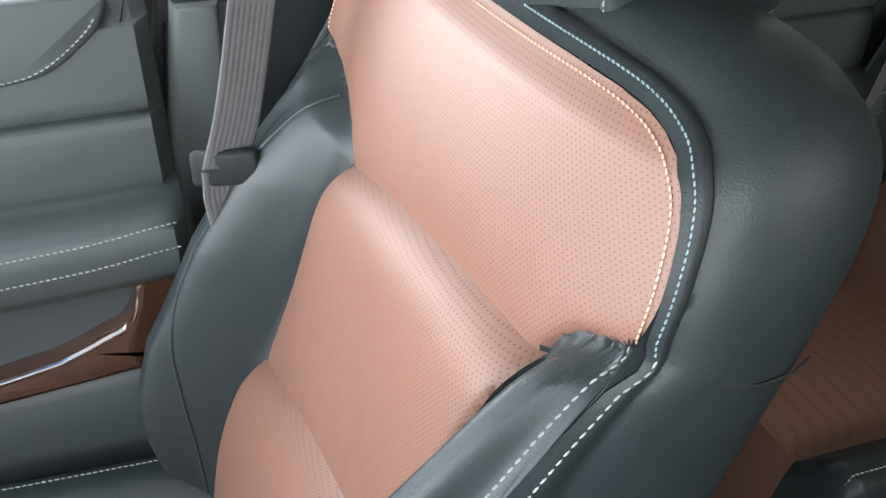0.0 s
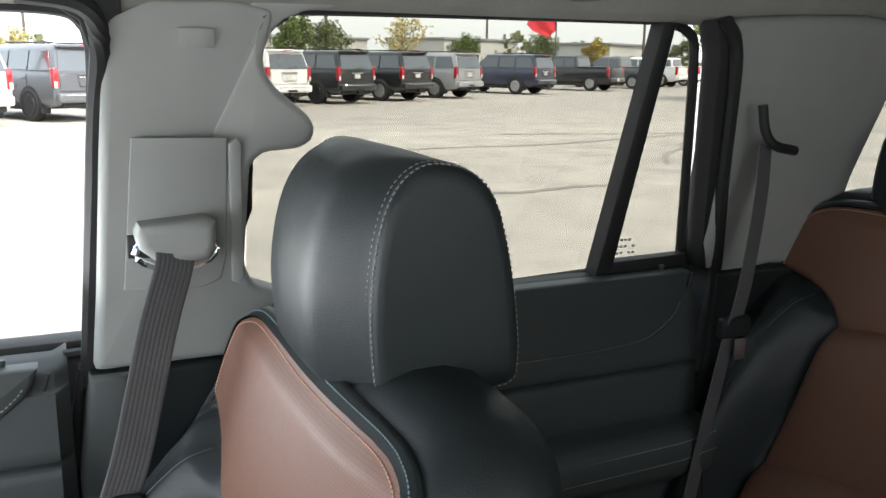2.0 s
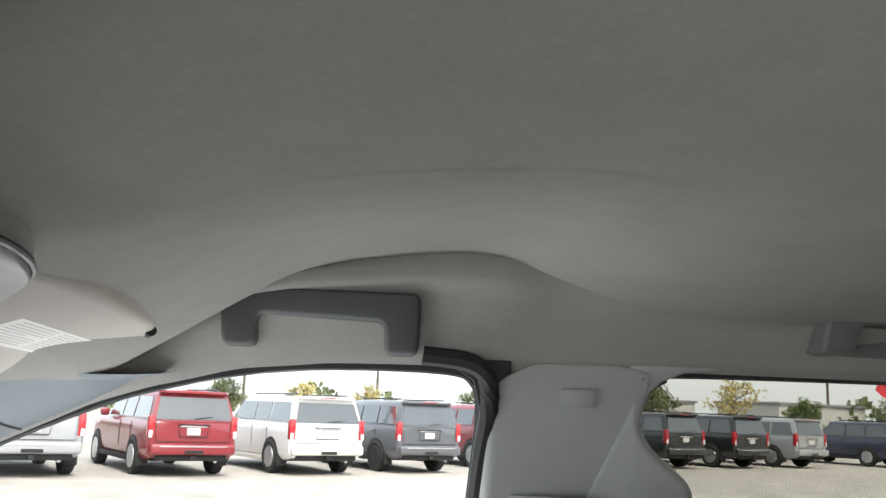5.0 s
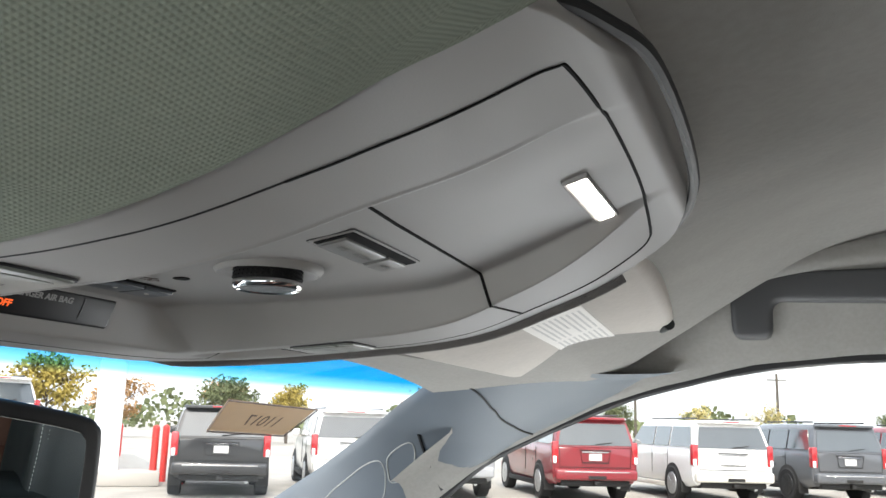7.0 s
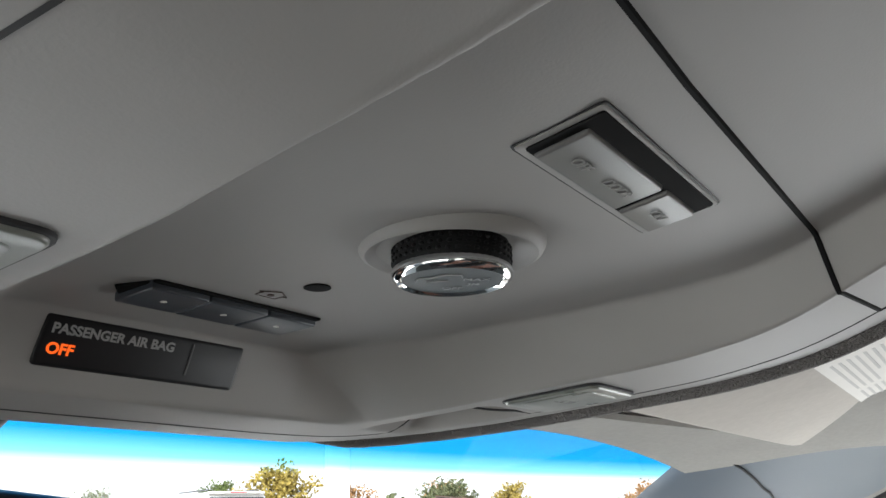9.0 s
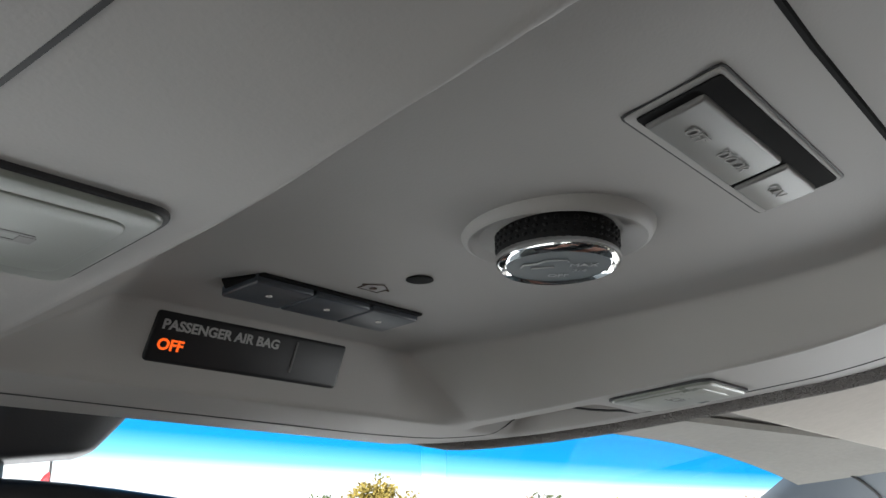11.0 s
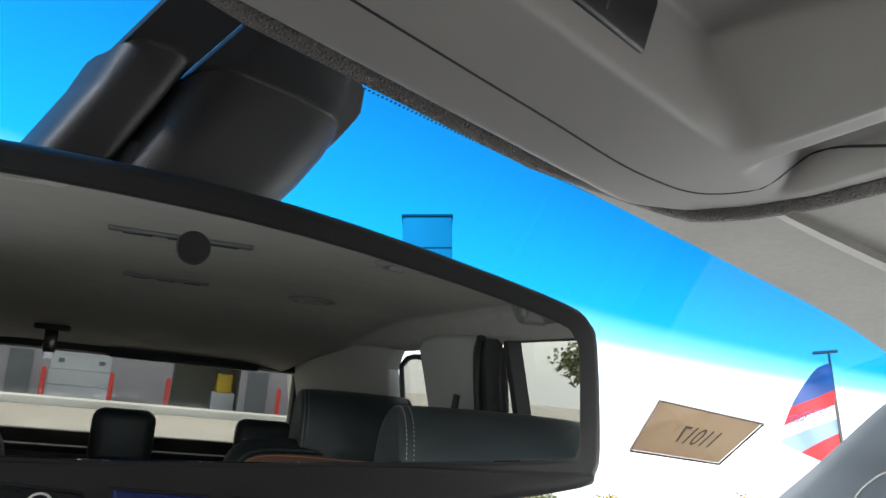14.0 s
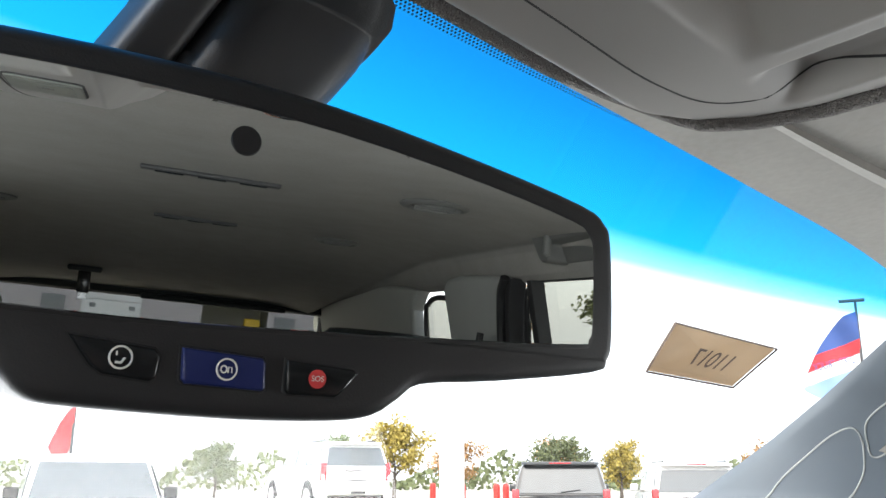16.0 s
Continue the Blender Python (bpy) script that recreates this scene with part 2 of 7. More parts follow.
def sheet(fn, nu, nv, thick=0.0, closed_u=False):
    """Grid of fn(u, v) in 0..1, optionally given a thickness along its normals."""
    bm = bmesh.new()
    cols = nu if closed_u else nu + 1
    vs = [[bm.verts.new(fn(i / nu, j / nv)) for j in range(nv + 1)] for i in range(cols)]
    for i in range(nu):
        for j in range(nv):
            k = (i + 1) % cols
            bm.faces.new((vs[i][j], vs[k][j], vs[k][j + 1], vs[i][j + 1]))
    if thick:
        bmesh.ops.recalc_face_normals(bm, faces=bm.faces)
        bmesh.ops.solidify(bm, geom=list(bm.faces), thickness=thick)
    return bm


def loft(rings, cap=True, closed=True):
    """Skin over rings of equal length."""
    bm = bmesh.new()
    vs = [[bm.verts.new(p) for p in r] for r in rings]
    n = len(rings[0])
    for a, b in zip(vs, vs[1:]):
        for i in range(n if closed else n - 1):
            bm.faces.new((a[i], a[(i + 1) % n], b[(i + 1) % n], b[i]))
    if cap and closed:
        bm.faces.new(vs[0])
        bm.faces.new(list(reversed(vs[-1])))
    return bm


def tube(path, r, n=8, closed=False, flat=1.0):
    """Round rod along a path; flat squeezes it sideways."""
    pts = [Vector(p) for p in path]
    rings = []
    up = Vector((0, 0, 1))
    m = len(pts)
    for i, p in enumerate(pts):
        a = pts[(i - 1) % m] if (i or closed) else p
        b = pts[(i + 1) % m] if (i < m - 1 or closed) else p
        d = (b - a).normalized()
        side = d.cross(up)
        if side.length < 1e-3:
            side = d.cross(Vector((0, 1, 0)))
        side.normalize()
        top = side.cross(d)
        rr = r[i] if isinstance(r, (list, tuple)) else r
        rings.append([p + (side * math.cos(2 * math.pi * k / n) * flat + top * math.sin(2 * math.pi * k / n)) * rr for k in range(n)])
    if closed:
        rings.append(rings[0])
    return loft(rings, cap=not closed)


def prism(outline, place, depth0, depth1, bev=0.004, seg=2):
    """Solid from an outline of (a, b) points; place(a, b, depth) gives its points. The face at depth1 has rounded edges."""
    pts = [np.array(p, float) for p in outline]
    n = len(pts)
    area = sum(pts[i][0] * pts[(i + 1) % n][1] - pts[(i + 1) % n][0] * pts[i][1] for i in range(n))
    if area < 0:
        pts.reverse()
    nor = []
    for i in range(n):
        e1, e2 = pts[i] - pts[i - 1], pts[(i + 1) % n] - pts[i]
        e1, e2 = e1 / (np.hypot(*e1) + 1e-9), e2 / (np.hypot(*e2) + 1e-9)
        t = e1 + e2
        t = t / (np.hypot(*t) + 1e-9)
        nor.append(np.array((-t[1], t[0])))
    s = 1 if depth1 > depth0 else -1
    rings = [[place(*p, depth0) for p in pts]]
    for k in range(seg + 1):
        a = k / seg * math.pi / 2
        inn, dep = bev * (1 - math.cos(a)), depth1 - s * bev * (1 - math.sin(a))
        rings.append([place(*(p + q * inn), dep) for p, q in zip(pts, nor)])
    bm = bmesh.new()
    vs = [[bm.verts.new(p) for p in r] for r in rings]
    for a, b in zip(vs, vs[1:]):
        for i in range(n):
            bm.faces.new((a[i], a[(i + 1) % n], b[(i + 1) % n], b[i]))
    for ring in (vs[0], vs[-1]):
        f = bm.faces.new(ring)
        f.normal_update()
        bmesh.ops.triangulate(bm, faces=[f])
    return bm


def lathe(profile, n=32):
    """Turned solid: profile of (radius, height) about z."""
    rings = [[Vector((r * math.cos(2 * math.pi * k / n), r * math.sin(2 * math.pi * k / n), h)) for k in range(n)] for r, h in profile]
    return loft(rings)


def moved(bm, m):
    bmesh.ops.transform(bm, matrix=m, verts=bm.verts)
    return bm


def stitches(path, normal, length, gap, r):
    """A row of small slanted thread beads along a path."""
    pts = [Vector(p) for p in path]
    seg = [0.0]
    for a, b in zip(pts, pts[1:]):
        seg.append(seg[-1] + (b - a).length)
    verts, faces = [], []
    nor = Vector(normal).normalized()
    d = gap / 2
    while d + length < seg[-1]:
        ends = []
        for q in (d, d + length):
            i = max(0, min(len(seg) - 2, int(np.searchsorted(seg, q)) - 1))
            ends.append(pts[i].lerp(pts[i + 1], (q - seg[i]) / max(1e-9, seg[i + 1] - seg[i])))
        a, b = ends
        t = (b - a).normalized()
        side = t.cross(nor).normalized()
        up = side.cross(t)
        k = len(verts)
        for f, w in ((0.0, 0.35), (0.25, 1.0), (0.75, 1.0), (1.0, 0.35)):
            c = a.lerp(b, f) + side * r * 0.5 * (f - 0.5)
            verts += [c - side * r * w, c + up * r * w, c + side * r * w, c - up * r * w]
        for s in range(3):
            for e in range(4):
                faces.append((k + 4 * s + e, k + 4 * s + (e + 1) % 4, k + 4 * s + 4 + (e + 1) % 4, k + 4 * s + 4 + e))
        faces += [(k + 3, k + 2, k + 1, k), (k + 12, k + 13, k + 14, k + 15)]
        d += length + gap
    bm = bmesh.new()
    me = bpy.data.meshes.new("tmp")
    me.from_pydata([tuple(v) for v in verts], [], faces)
    bm.from_mesh(me)
    bpy.data.meshes.remove(me)
    return bm


def lettering(text, size, m, mat, parent, name="lettering", depth=0.0002, fit=None, bold=0.0):
    """Text in the built-in font, turned into a mesh; fit: width that it is squeezed to."""
    cu = bpy.data.curves.new("tmp", 'FONT')
    cu.body, cu.size, cu.extrude, cu.align_x, cu.align_y = text, size, depth, 'CENTER', 'CENTER'
    cu.offset = bold * size
    ob = new("tmp", cu)
    bpy.context.view_layer.update()
    me = bpy.data.meshes.new_from_object(ob.evaluated_get(bpy.context.evaluated_depsgraph_get()))
    bpy.data.objects.remove(ob)
    bpy.data.curves.remove(cu)
    bm = bmesh.new()
    bm.from_mesh(me)
    bpy.data.meshes.remove(me)
    if fit:
        w = max(v.co.x for v in bm.verts) - min(v.co.x for v in bm.verts)
        bmesh.ops.scale(bm, vec=(fit / w, 1, 1), verts=bm.verts)
    return part(name, moved(bm, m), mat, parent)


def rounded(poly, r, n=4):
    """Polygon with its corners turned into small arcs."""
    out = []
    m = len(poly)
    for i in range(m):
        a, b, c = (np.array(poly[(i + k) % m], float) for k in (-1, 0, 1))
        u, v = a - b, c - b
        lu, lv = np.hypot(*u), np.hypot(*v)
        k = min(r, 0.45 * lu, 0.45 * lv)
        p0, p1 = b + u / lu * k, b + v / lv * k
        for t in np.linspace(0, 1, n):
            out.append(tuple((1 - t) ** 2 * p0 + 2 * t * (1 - t) * b + t * t * p1))
    return out


# ---- ground ----
LOT = material("sunlit_lot_concrete", (0.33, 0.31, 0.275), 0.9, grain=(1.1, 0.34))
part("ground", sheet(lambda u, v: (-700 + 1400 * u, -700 + 1400 * v, 0), 8, 8), LOT)
tagged(bpy.data.objects["ground"], "pale weathered concrete and asphalt car lot", "ground", kind="structure")
random.seed(4)
CRACK = material("dark_tar_line", (0.21, 0.195, 0.17), 0.8, grain=(3, 0.3))
for k, (x, y, dx, dy, n) in enumerate([(14, -4, 0.5, -1.1, 9), (11, -9, 0.9, -0.7, 8), (17, -9, -0.3, -1.2, 9), (9, -3.5, 0.2, -0.9, 6)]):
    pts = [(x, y, 0.006)]
    for i in range(n):
        dx, dy = dx + random.uniform(-0.35, 0.35), dy + random.uniform(-0.25, 0.25)
        pts.append((pts[-1][0] + dx, pts[-1][1] + dy, 0.006))
    line = spline(pts, 5)
    wid = [0.05 + 0.06 * random.random() for _ in line]
    bm = loft([[(p[0] - w, p[1], 0.006), (p[0] + w, p[1], 0.006)] for p, w in zip(line, wid)], cap=False, closed=False)
    tagged(part("crack", bm, CRACK), "dark tar line across the pale lot", "crack", "tar lines on the lot", "structure")


# ---- cabin of the parked vehicle: x to the passenger's side, y forward ----
def side_x(z):
    return 0.82 - 0.20 * (z - 1.3)


WIN_TOP = [(-3.2, 1.68), (-1.2, 1.705), (-0.8, 1.712), (-0.2, 1.712), (0.1, 1.706), (0.25, 1.703), (0.36, 1.692), (0.467, 1.668), (0.536, 1.645), (0.668, 1.586), (0.743, 1.531), (0.95, 1.37)]
ROOF_MID = [(-3.2, 1.615), (-2.95, 1.645), (-2.4, 1.70), (-1.9, 1.752), (-1.55, 1.784), (-1.42, 1.796), (-1.30, 1.80), (-0.5, 1.80), (-0.1, 1.79), (0.1, 1.775), (0.25, 1.75), (0.365, 1.724), (0.55, 1.692), (0.70, 1.668)]
CREASE = [(-0.06, 0.235), (-0.016, 0.200), (0.03, 0.162), (0.091, 0.138), (0.153, 0.112), (0.195, 0.100), (0.235, 0.092), (0.277, 0.106), (0.335, 0.156), (0.379, 0.212), (0.42, 0.27), (0.45, 0.31)]
POCKET = [(-0.30, 0.0), (-0.20, 0.004), (-0.10, 0.018), (-0.03, 0.042), (0.02, 0.064), (0.068, 0.079), (0.164, 0.084), (0.26, 0.086), (0.31, 0.079), (0.354, 0.064), (0.42, 0.038), (0.48, 0.012), (0.52, 0.0)]
POCKET = eased(POCKET, 0.08)
ROOF_MID = eased(ROOF_MID, 0.14)
CREASE = eased(CREASE, 0.05)
FOLD = [(0.27, 0.165), (0.284, 0.176), (0.331, 0.218), (0.378, 0.258), (0.42, 0.29)]


def roof(x, y):
    """Height of the headliner's underside."""
    a = abs(x)
    z = lerp_table(ROOF_MID, y) - 0.020 * max(0.0, (a - 0.36) / 0.26) ** 2
    step = (x > 0) * ss((a - lerp_table(CREASE, y)) / 0.0035) * ss((y + 0.06) / 0.10) * ss((0.46 - y) / 0.05)
    gap = a - lerp_table(CREASE, y)
    z -= (x > 0) * (0.0008 * step + 0.0013 * math.exp(-(gap / 0.0035) ** 2) * ss((y + 0.06) / 0.10) * ss((0.46 - y) / 0.05))
    pocket = lerp_table(POCKET, y) * 1.13 * ramp((a - 0.08) / 0.52, 0.22)
    fold = math.exp(-((a - lerp_table(FOLD, y)) / 0.004) ** 2) * ss((y - 0.27) / 0.05) * ss((0.42 - y) / 0.04)
    return z + pocket - 0.0012 * fold


def edge_x(y):
    return side_x(lerp_table(WIN_TOP, y)) - 0.075


def ceiling_point(x0, x1, y0, y1):
    def fn(u, v):
        y = y0 + (y1 - y0) * v
        x = (x0 + (x1 - x0) * u) * edge_x(y) / 0.665
        return x, y, roof(x, y)
    return fn


ceiling = join(sheet(ceiling_point(-0.665, 0.665, 0.70, -0.30), 600, 160), sheet(ceiling_point(-0.665, 0.665, -0.30, -3.05), 60, 60))
tagged(part("ceiling", ceiling, HEADLINER, sharp=80), "warm grey woven fabric headliner with a moulded crease", "headliner", kind="structure")


ROLL = [(-0.15, 1.785), (0.0, 1.793), (0.06, 1.799), (0.16, 1.795), (0.29, 1.786), (0.385, 1.772), (0.458, 1.758), (0.55, 1.73)]


def rail_fn(s):
    """Trim above the side windows; beside the front grab handle it rolls over into a pocket."""
    def fn(u, v):
        y = 0.78 - 3.8 * u
        zt = lerp_table(WIN_TOP, y)
        x0, x1 = side_x(zt) + 0.006, edge_x(y) - 0.004
        z1 = roof(x1, min(y, 0.69)) + 0.004 if y < 0.69 else zt + 0.045
        prof = [(0.0, -0.02, -0.10), (0.1, 0.06, -0.04), (0.25, 0.20, 0.10), (0.5, 0.38, 0.42), (0.72, 0.54, 0.76), (0.85, 0.68, 0.93), (0.93, 0.84, 1.0), (1.0, 1.0, 1.02)]
        a = lerp_table([(p[0], p[1]) for p in prof], v)
        b = lerp_table([(p[0], p[2]) for p in prof], v)
        x, z = x0 + (x1 - x0) * a, zt + (z1 - zt) * b
        w = ss((y + 0.06) / 0.12) * ss((0.52 - y) / 0.14)
        if w > 0:
            zr = lerp_table(ROLL, y)
            keys = [(0.0, x0 + 0.002, zt - 0.008), (0.1, x0 - 0.003, zt - 0.001), (0.22, x0 - 0.012, zt + 0.008), (0.45, 0.712, zt + 0.036), (0.60, 0.698, zr - 0.032), (0.70, 0.686, zr - 0.015), (0.77, 0.673, zr - 0.005),
                    (0.82, 0.664, zr - 0.001), (0.87, 0.657, zr + 0.006), (0.92, 0.654, zr + 0.018), (1.0, x1, max(z1, zr + 0.02))]
            x += (lerp_table([(k[0], k[1]) for k in keys], v) - x) * w
            z += (lerp_table([(k[0], k[2]) for k in keys], v) - z) * w
        return s * x, y, z
    return fn


for s, side in ((1, "right"), (-1, "left")):
    tagged(part("roof_rail_trim", sheet(rail_fn(s), 190, 44), HEADLINER, sharp=80), "grey moulded roof rail trim above the side windows", "trim", kind="structure")

# outer skin closing the roof and the body below the windows
SKIN = material("dark_body_skin", (0.02, 0.02, 0.02), 0.7, grain=(10, 0.1))


def roof_skin(u, v):
    a = -1 + 2 * u
    y = 0.695 - 0.10 * a * a - (3.80 - 0.10 * a * a) * v
    x = a * (side_x(lerp_table(WIN_TOP, y)) + 0.03)
    top = max(roof(0, min(y, 0.7)), lerp_table(WIN_TOP, y)) + 0.03 + 0.07 * ss((0.60 - y) / 0.2)
    return x, y, lerp_table(WIN_TOP, y) + 0.012 + (top - lerp_table(WIN_TOP, y)) * (1 - abs(a) ** 14)


tagged(part("roof_skin", sheet(roof_skin, 24, 40), SKIN), "outer roof panel of the vehicle", "roof", kind="structure")
tagged(part("floor", box(0, -0.9, 0.42, 1.66, 4.6, 0.06, 0.01), CARPET), "dark carpeted cabin floor", "floor", kind="structure")
for s in (1, -1):
    tagged(part("body_side", box(s * 0.90, -0.9, 0.85, 0.05, 4.6, 0.84, 0.01), SKIN), "outer side panel of the vehicle below the windows", "body panel", kind="structure")
tagged(part("tailgate", box(0, -3.12, 0.85, 1.7, 0.05, 0.86, 0.01), SKIN), "inside of the tailgate below the rear window", "tailgate", kind="structure")

# ---- windows ----
FRONT_WIN = [(0.094, 1.262), (0.086, 1.35), (0.074, 1.50), (0.066, 1.60), (0.064, 1.655), (0.074, 1.688), (0.11, 1.702), (0.25, 1.702), (0.36, 1.691),
             (0.467, 1.667), (0.536, 1.644), (0.668, 1.585), (0.743, 1.53), (0.95, 1.36), (1.06, 1.262)]
REAR_WIN = [(-0.118, 1.30), (-0.118, 1.45), (-0.122, 1.62), (-0.135, 1.675), (-0.165, 1.702), (-0.22, 1.71), (-0.70, 1.712), (-0.76, 1.708), (-0.805, 1.692), (-0.822, 1.655),
            (-0.852, 1.48), (-0.876, 1.328), (-0.882, 1.305), (-0.70, 1.302)]
THIRD_WIN = [(-1.20, 1.31), (-1.22, 1.45), (-1.26, 1.60), (-1.30, 1.655), (-1.36, 1.676), (-1.46, 1.678), (-1.53, 1.66), (-1.56, 1.62), (-1.58, 1.34), (-1.54, 1.31)]


def on_side(s, off=0.0):
    return lambda y, z, d=0.0: (s * (side_x(z) + off - d), y, z)


def window(name, outline, s, mat, label):
    w = thing(name, (s * 0.8, outline[0][0], 1.3), label, "window", kind="structure")
    place = on_side(s, 0.012)
    bm = bmesh.new()
    f = bm.faces.new([bm.verts.new(place(y, z)) for y, z in outline])
    f.normal_update()
    bmesh.ops.triangulate(bm, faces=[f])
    bmesh.ops.solidify(bm, geom=list(bm.faces), thickness=0.004)
    pane = part("pane", bm, mat, w)
    pane.visible_shadow = False
    ring = [place(p[0], p[1], 0.002) for p in spline(outline, 4, True)]
    part("window_frame", tube(ring, 0.008, 8, True), RUBBER, w, "black rubber window seal")
    return w


for s, side in ((1, "passenger's"), (-1, "driver's")):
    w = window("window_1", FRONT_WIN, s, CLEAR, "clear front side window in a black rubber seal")
    inner = [on_side(s)(p[0], p[1], 0.012) for p in spline([(0.094, 1.22), (0.083, 1.35), (0.070, 1.50), (0.062, 1.60), (0.056, 1.655), (0.057, 1.680), (0.066, 1.700), (0.090, 1.711), (0.14, 1.716)], 6)]
    part("door_seal", tube(inner, 0.012, 8), RUBBER, w, "black rubber door seal")
    w = window("window_2", REAR_WIN, s, PRIVACY, "privacy-tinted rear door window")
    part("window_divider", prism([(-0.728, 1.706), (-0.752, 1.706), (-0.714, 1.302), (-0.683, 1.302)], on_side(s), -0.01, 0.022, 0.004), RUBBER, w, "slanting black divider bar")
    part("quarter_sill", prism([(-0.70, 1.325), (-0.70, 1.30), (-0.87, 1.30), (-0.865, 1.328)], on_side(s), -0.005, 0.02, 0.003), RUBBER, w)
    part("rear_frame", prism([(-0.815, 1.712), (-0.838, 1.66), (-0.868, 1.47), (-0.895, 1.30), (-0.945, 1.28), (-0.925, 1.45), (-0.895, 1.66), (-0.87, 1.71)], on_side(s), -0.01, 0.03, 0.008), RUBBER, w, "black door frame and seal")
    inner = [on_side(s)(p[0], p[1], 0.036) for p in spline([(-0.83, 1.712), (-0.865, 1.66), (-0.893, 1.47), (-0.925, 1.28), (-0.93, 1.1)], 6)]
    part("door_seal", tube(inner, 0.011, 8), RUBBER, w, "black rubber door seal")
    window("window_3", THIRD_WIN, s, PRIVACY, "privacy-tinted rear quarter window")

# glass maker's mark on the quarter pane
mark = tagged(part("glass_mark", join(*[box(0.824 - 0.2 * (1.35 - 1.3) - 0.001, -0.735 - 0.008 * i, 1.335 + 0.011 * j, 0.0006, 0.0055, 0.004) for i in range(5) for j in range(3) if (i * 3 + j) % 4 != 2]), GREY_INK), "small printed maker's mark on tinted glass", "mark")

# ---- pillars ----
B_TRIM = [(0.088, 1.25), (0.078, 1.36), (0.064, 1.55), (0.055, 1.65), (0.045, 1.690), (0.0, 1.712), (-0.10, 1.714), (-0.145, 1.706), (-0.143, 1.69), (-0.136, 1.665), (-0.130, 1.64),
          (-0.145, 1.613), (-0.187, 1.578), (-0.196, 1.562), (-0.192, 1.545), (-0.175, 1.535), (-0.128, 1.532), (-0.112, 1.515), (-0.106, 1.38), (-0.118, 1.352), (-0.16, 1.335), (-0.20, 1.33), (-0.20, 1.25)]
for s in (1, -1):
    bp = thing("pillar_trim", (s * 0.79, 0, 1.25), "pale grey plastic door pillar trim over a dark lower cover", "pillar trim", kind="structure")
    part("upper_cover", prism(rounded(B_TRIM, 0.010, 3), lambda y, z, d, s=s: (s * (side_x(z) - d * (1 - 0.8 * ss((z - 1.56) / 0.13))), y, z), -0.01, 0.045, 0.012, 4), GREY_TRIM, bp)
    part("corner_fillet", prism([(-0.118, 1.722), (-0.26, 1.722), (-0.22, 1.712), (-0.185, 1.7065), (-0.160, 1.696), (-0.145, 1.682), (-0.137, 1.660), (-0.118, 1.63)], on_side(s), -0.012, 0.006, 0.003, 2), GREY_TRIM, bp)
    part("backing", prism([(0.075, 1.25), (0.045, 1.715), (-0.112, 1.715), (-0.112, 1.25)], on_side(s), -0.024, -0.012, 0.001, 1), SKIN, bp, "dark pillar backing")
    part("door_frame", prism([(0.098, 1.25), (0.089, 1.35), (0.077, 1.50), (0.069, 1.60), (0.067, 1.655), (0.076, 1.688), (0.100, 1.703), (0.10, 1.715), (0.03, 1.715), (0.03, 1.60), (0.05, 1.25)], on_side(s), -0.012, 0.004, 0.002, 2), RUBBER, bp, "black door frame")
    part("belt_panel", prism([(0.046, 1.362), (0.030, 1.555), (-0.082, 1.553), (-0.082, 1.40), (-0.074, 1.366), (-0.05, 1.356)], on_side(s), 0.042, 0.0468, 0.0025, 3), GREY_TRIM, bp)
    part("rear_flange", prism([(-0.088, 1.362), (-0.083, 1.545), (-0.094, 1.552), (-0.100, 1.545), (-0.104, 1.365), (-0.097, 1.357)], on_side(s), 0.042, 0.0485, 0.003, 3), GREY_TRIM, bp)
    part("airbag_plug", prism([(-0.03, 1.66), (-0.03, 1.682), (-0.072, 1.682), (-0.072, 1.66)], on_side(s), 0.006, 0.0215, 0.001), GREY_TRIM, bp, "small rectangular plug")
    # light on the front half of the lower cover, painted as a lighter strip
    part("lit_lower_front", prism([(0.0935, 1.247), (0.1135, 1.09), (0.1165, 0.5), (0.045, 0.5), (0.045, 1.247)], on_side(s), -0.01, 0.0535, 0.012, 3), PILLAR_LIT, bp, "front of the dark lower cover, painted lighter as its lit half")
    part("lower_cover", prism([(0.092, 1.248), (0.112, 1.09), (0.115, 0.5), (-0.17, 0.5), (-0.17, 1.248)], on_side(s), -0.01, 0.05, 0.012, 3), DARK_TRIM, bp, "dark plastic lower cover")
    part("step_plate", prism([(0.096, 1.248), (0.118, 1.09), (0.121, 0.5), (0.15, 0.5), (0.135, 1.09), (0.105, 1.248)], on_side(s), -0.01, 0.02, 0.006, 3), RUBBER, bp, "black door seal strip")
    part("backing", prism([(-0.89, 1.28), (-0.86, 1.72), (-1.25, 1.72), (-1.19, 1.28)], on_side(s), -0.024, -0.012, 0.001, 1), SKIN, bp, "dark pillar backing")
    cp = thing("pillar_trim", (s * 0.79, -1.0, 1.25), "grey plastic rear pillar trim with a dark lower cover", "pillar trim", kind="structure")
    part("upper_cover", prism(spline([(-0.905, 1.30), (-0.885, 1.48), (-0.86, 1.64), (-0.85, 1.70), (-0.90, 1.72), (-1.22, 1.72), (-1.235, 1.62), (-1.195, 1.45), (-1.17, 1.30), (-1.05, 1.295)], 3, True), on_side(s), -0.01, 0.040, 0.018, 4), GREY_TRIM, cp)
    part("lower_cover", prism([(-0.915, 1.295), (-0.935, 1.1), (-0.94, 0.5), (-2.9, 0.5), (-2.9, 1.30), (-1.3, 1.295)], on_side(s), -0.01, 0.05, 0.015, 3), DARK_TRIM, cp, "dark plastic lower cover")
    dp = thing("pillar_trim", (s * 0.79, -2.4, 1.3), "grey plastic tail pillar trim", "pillar trim", kind="structure")
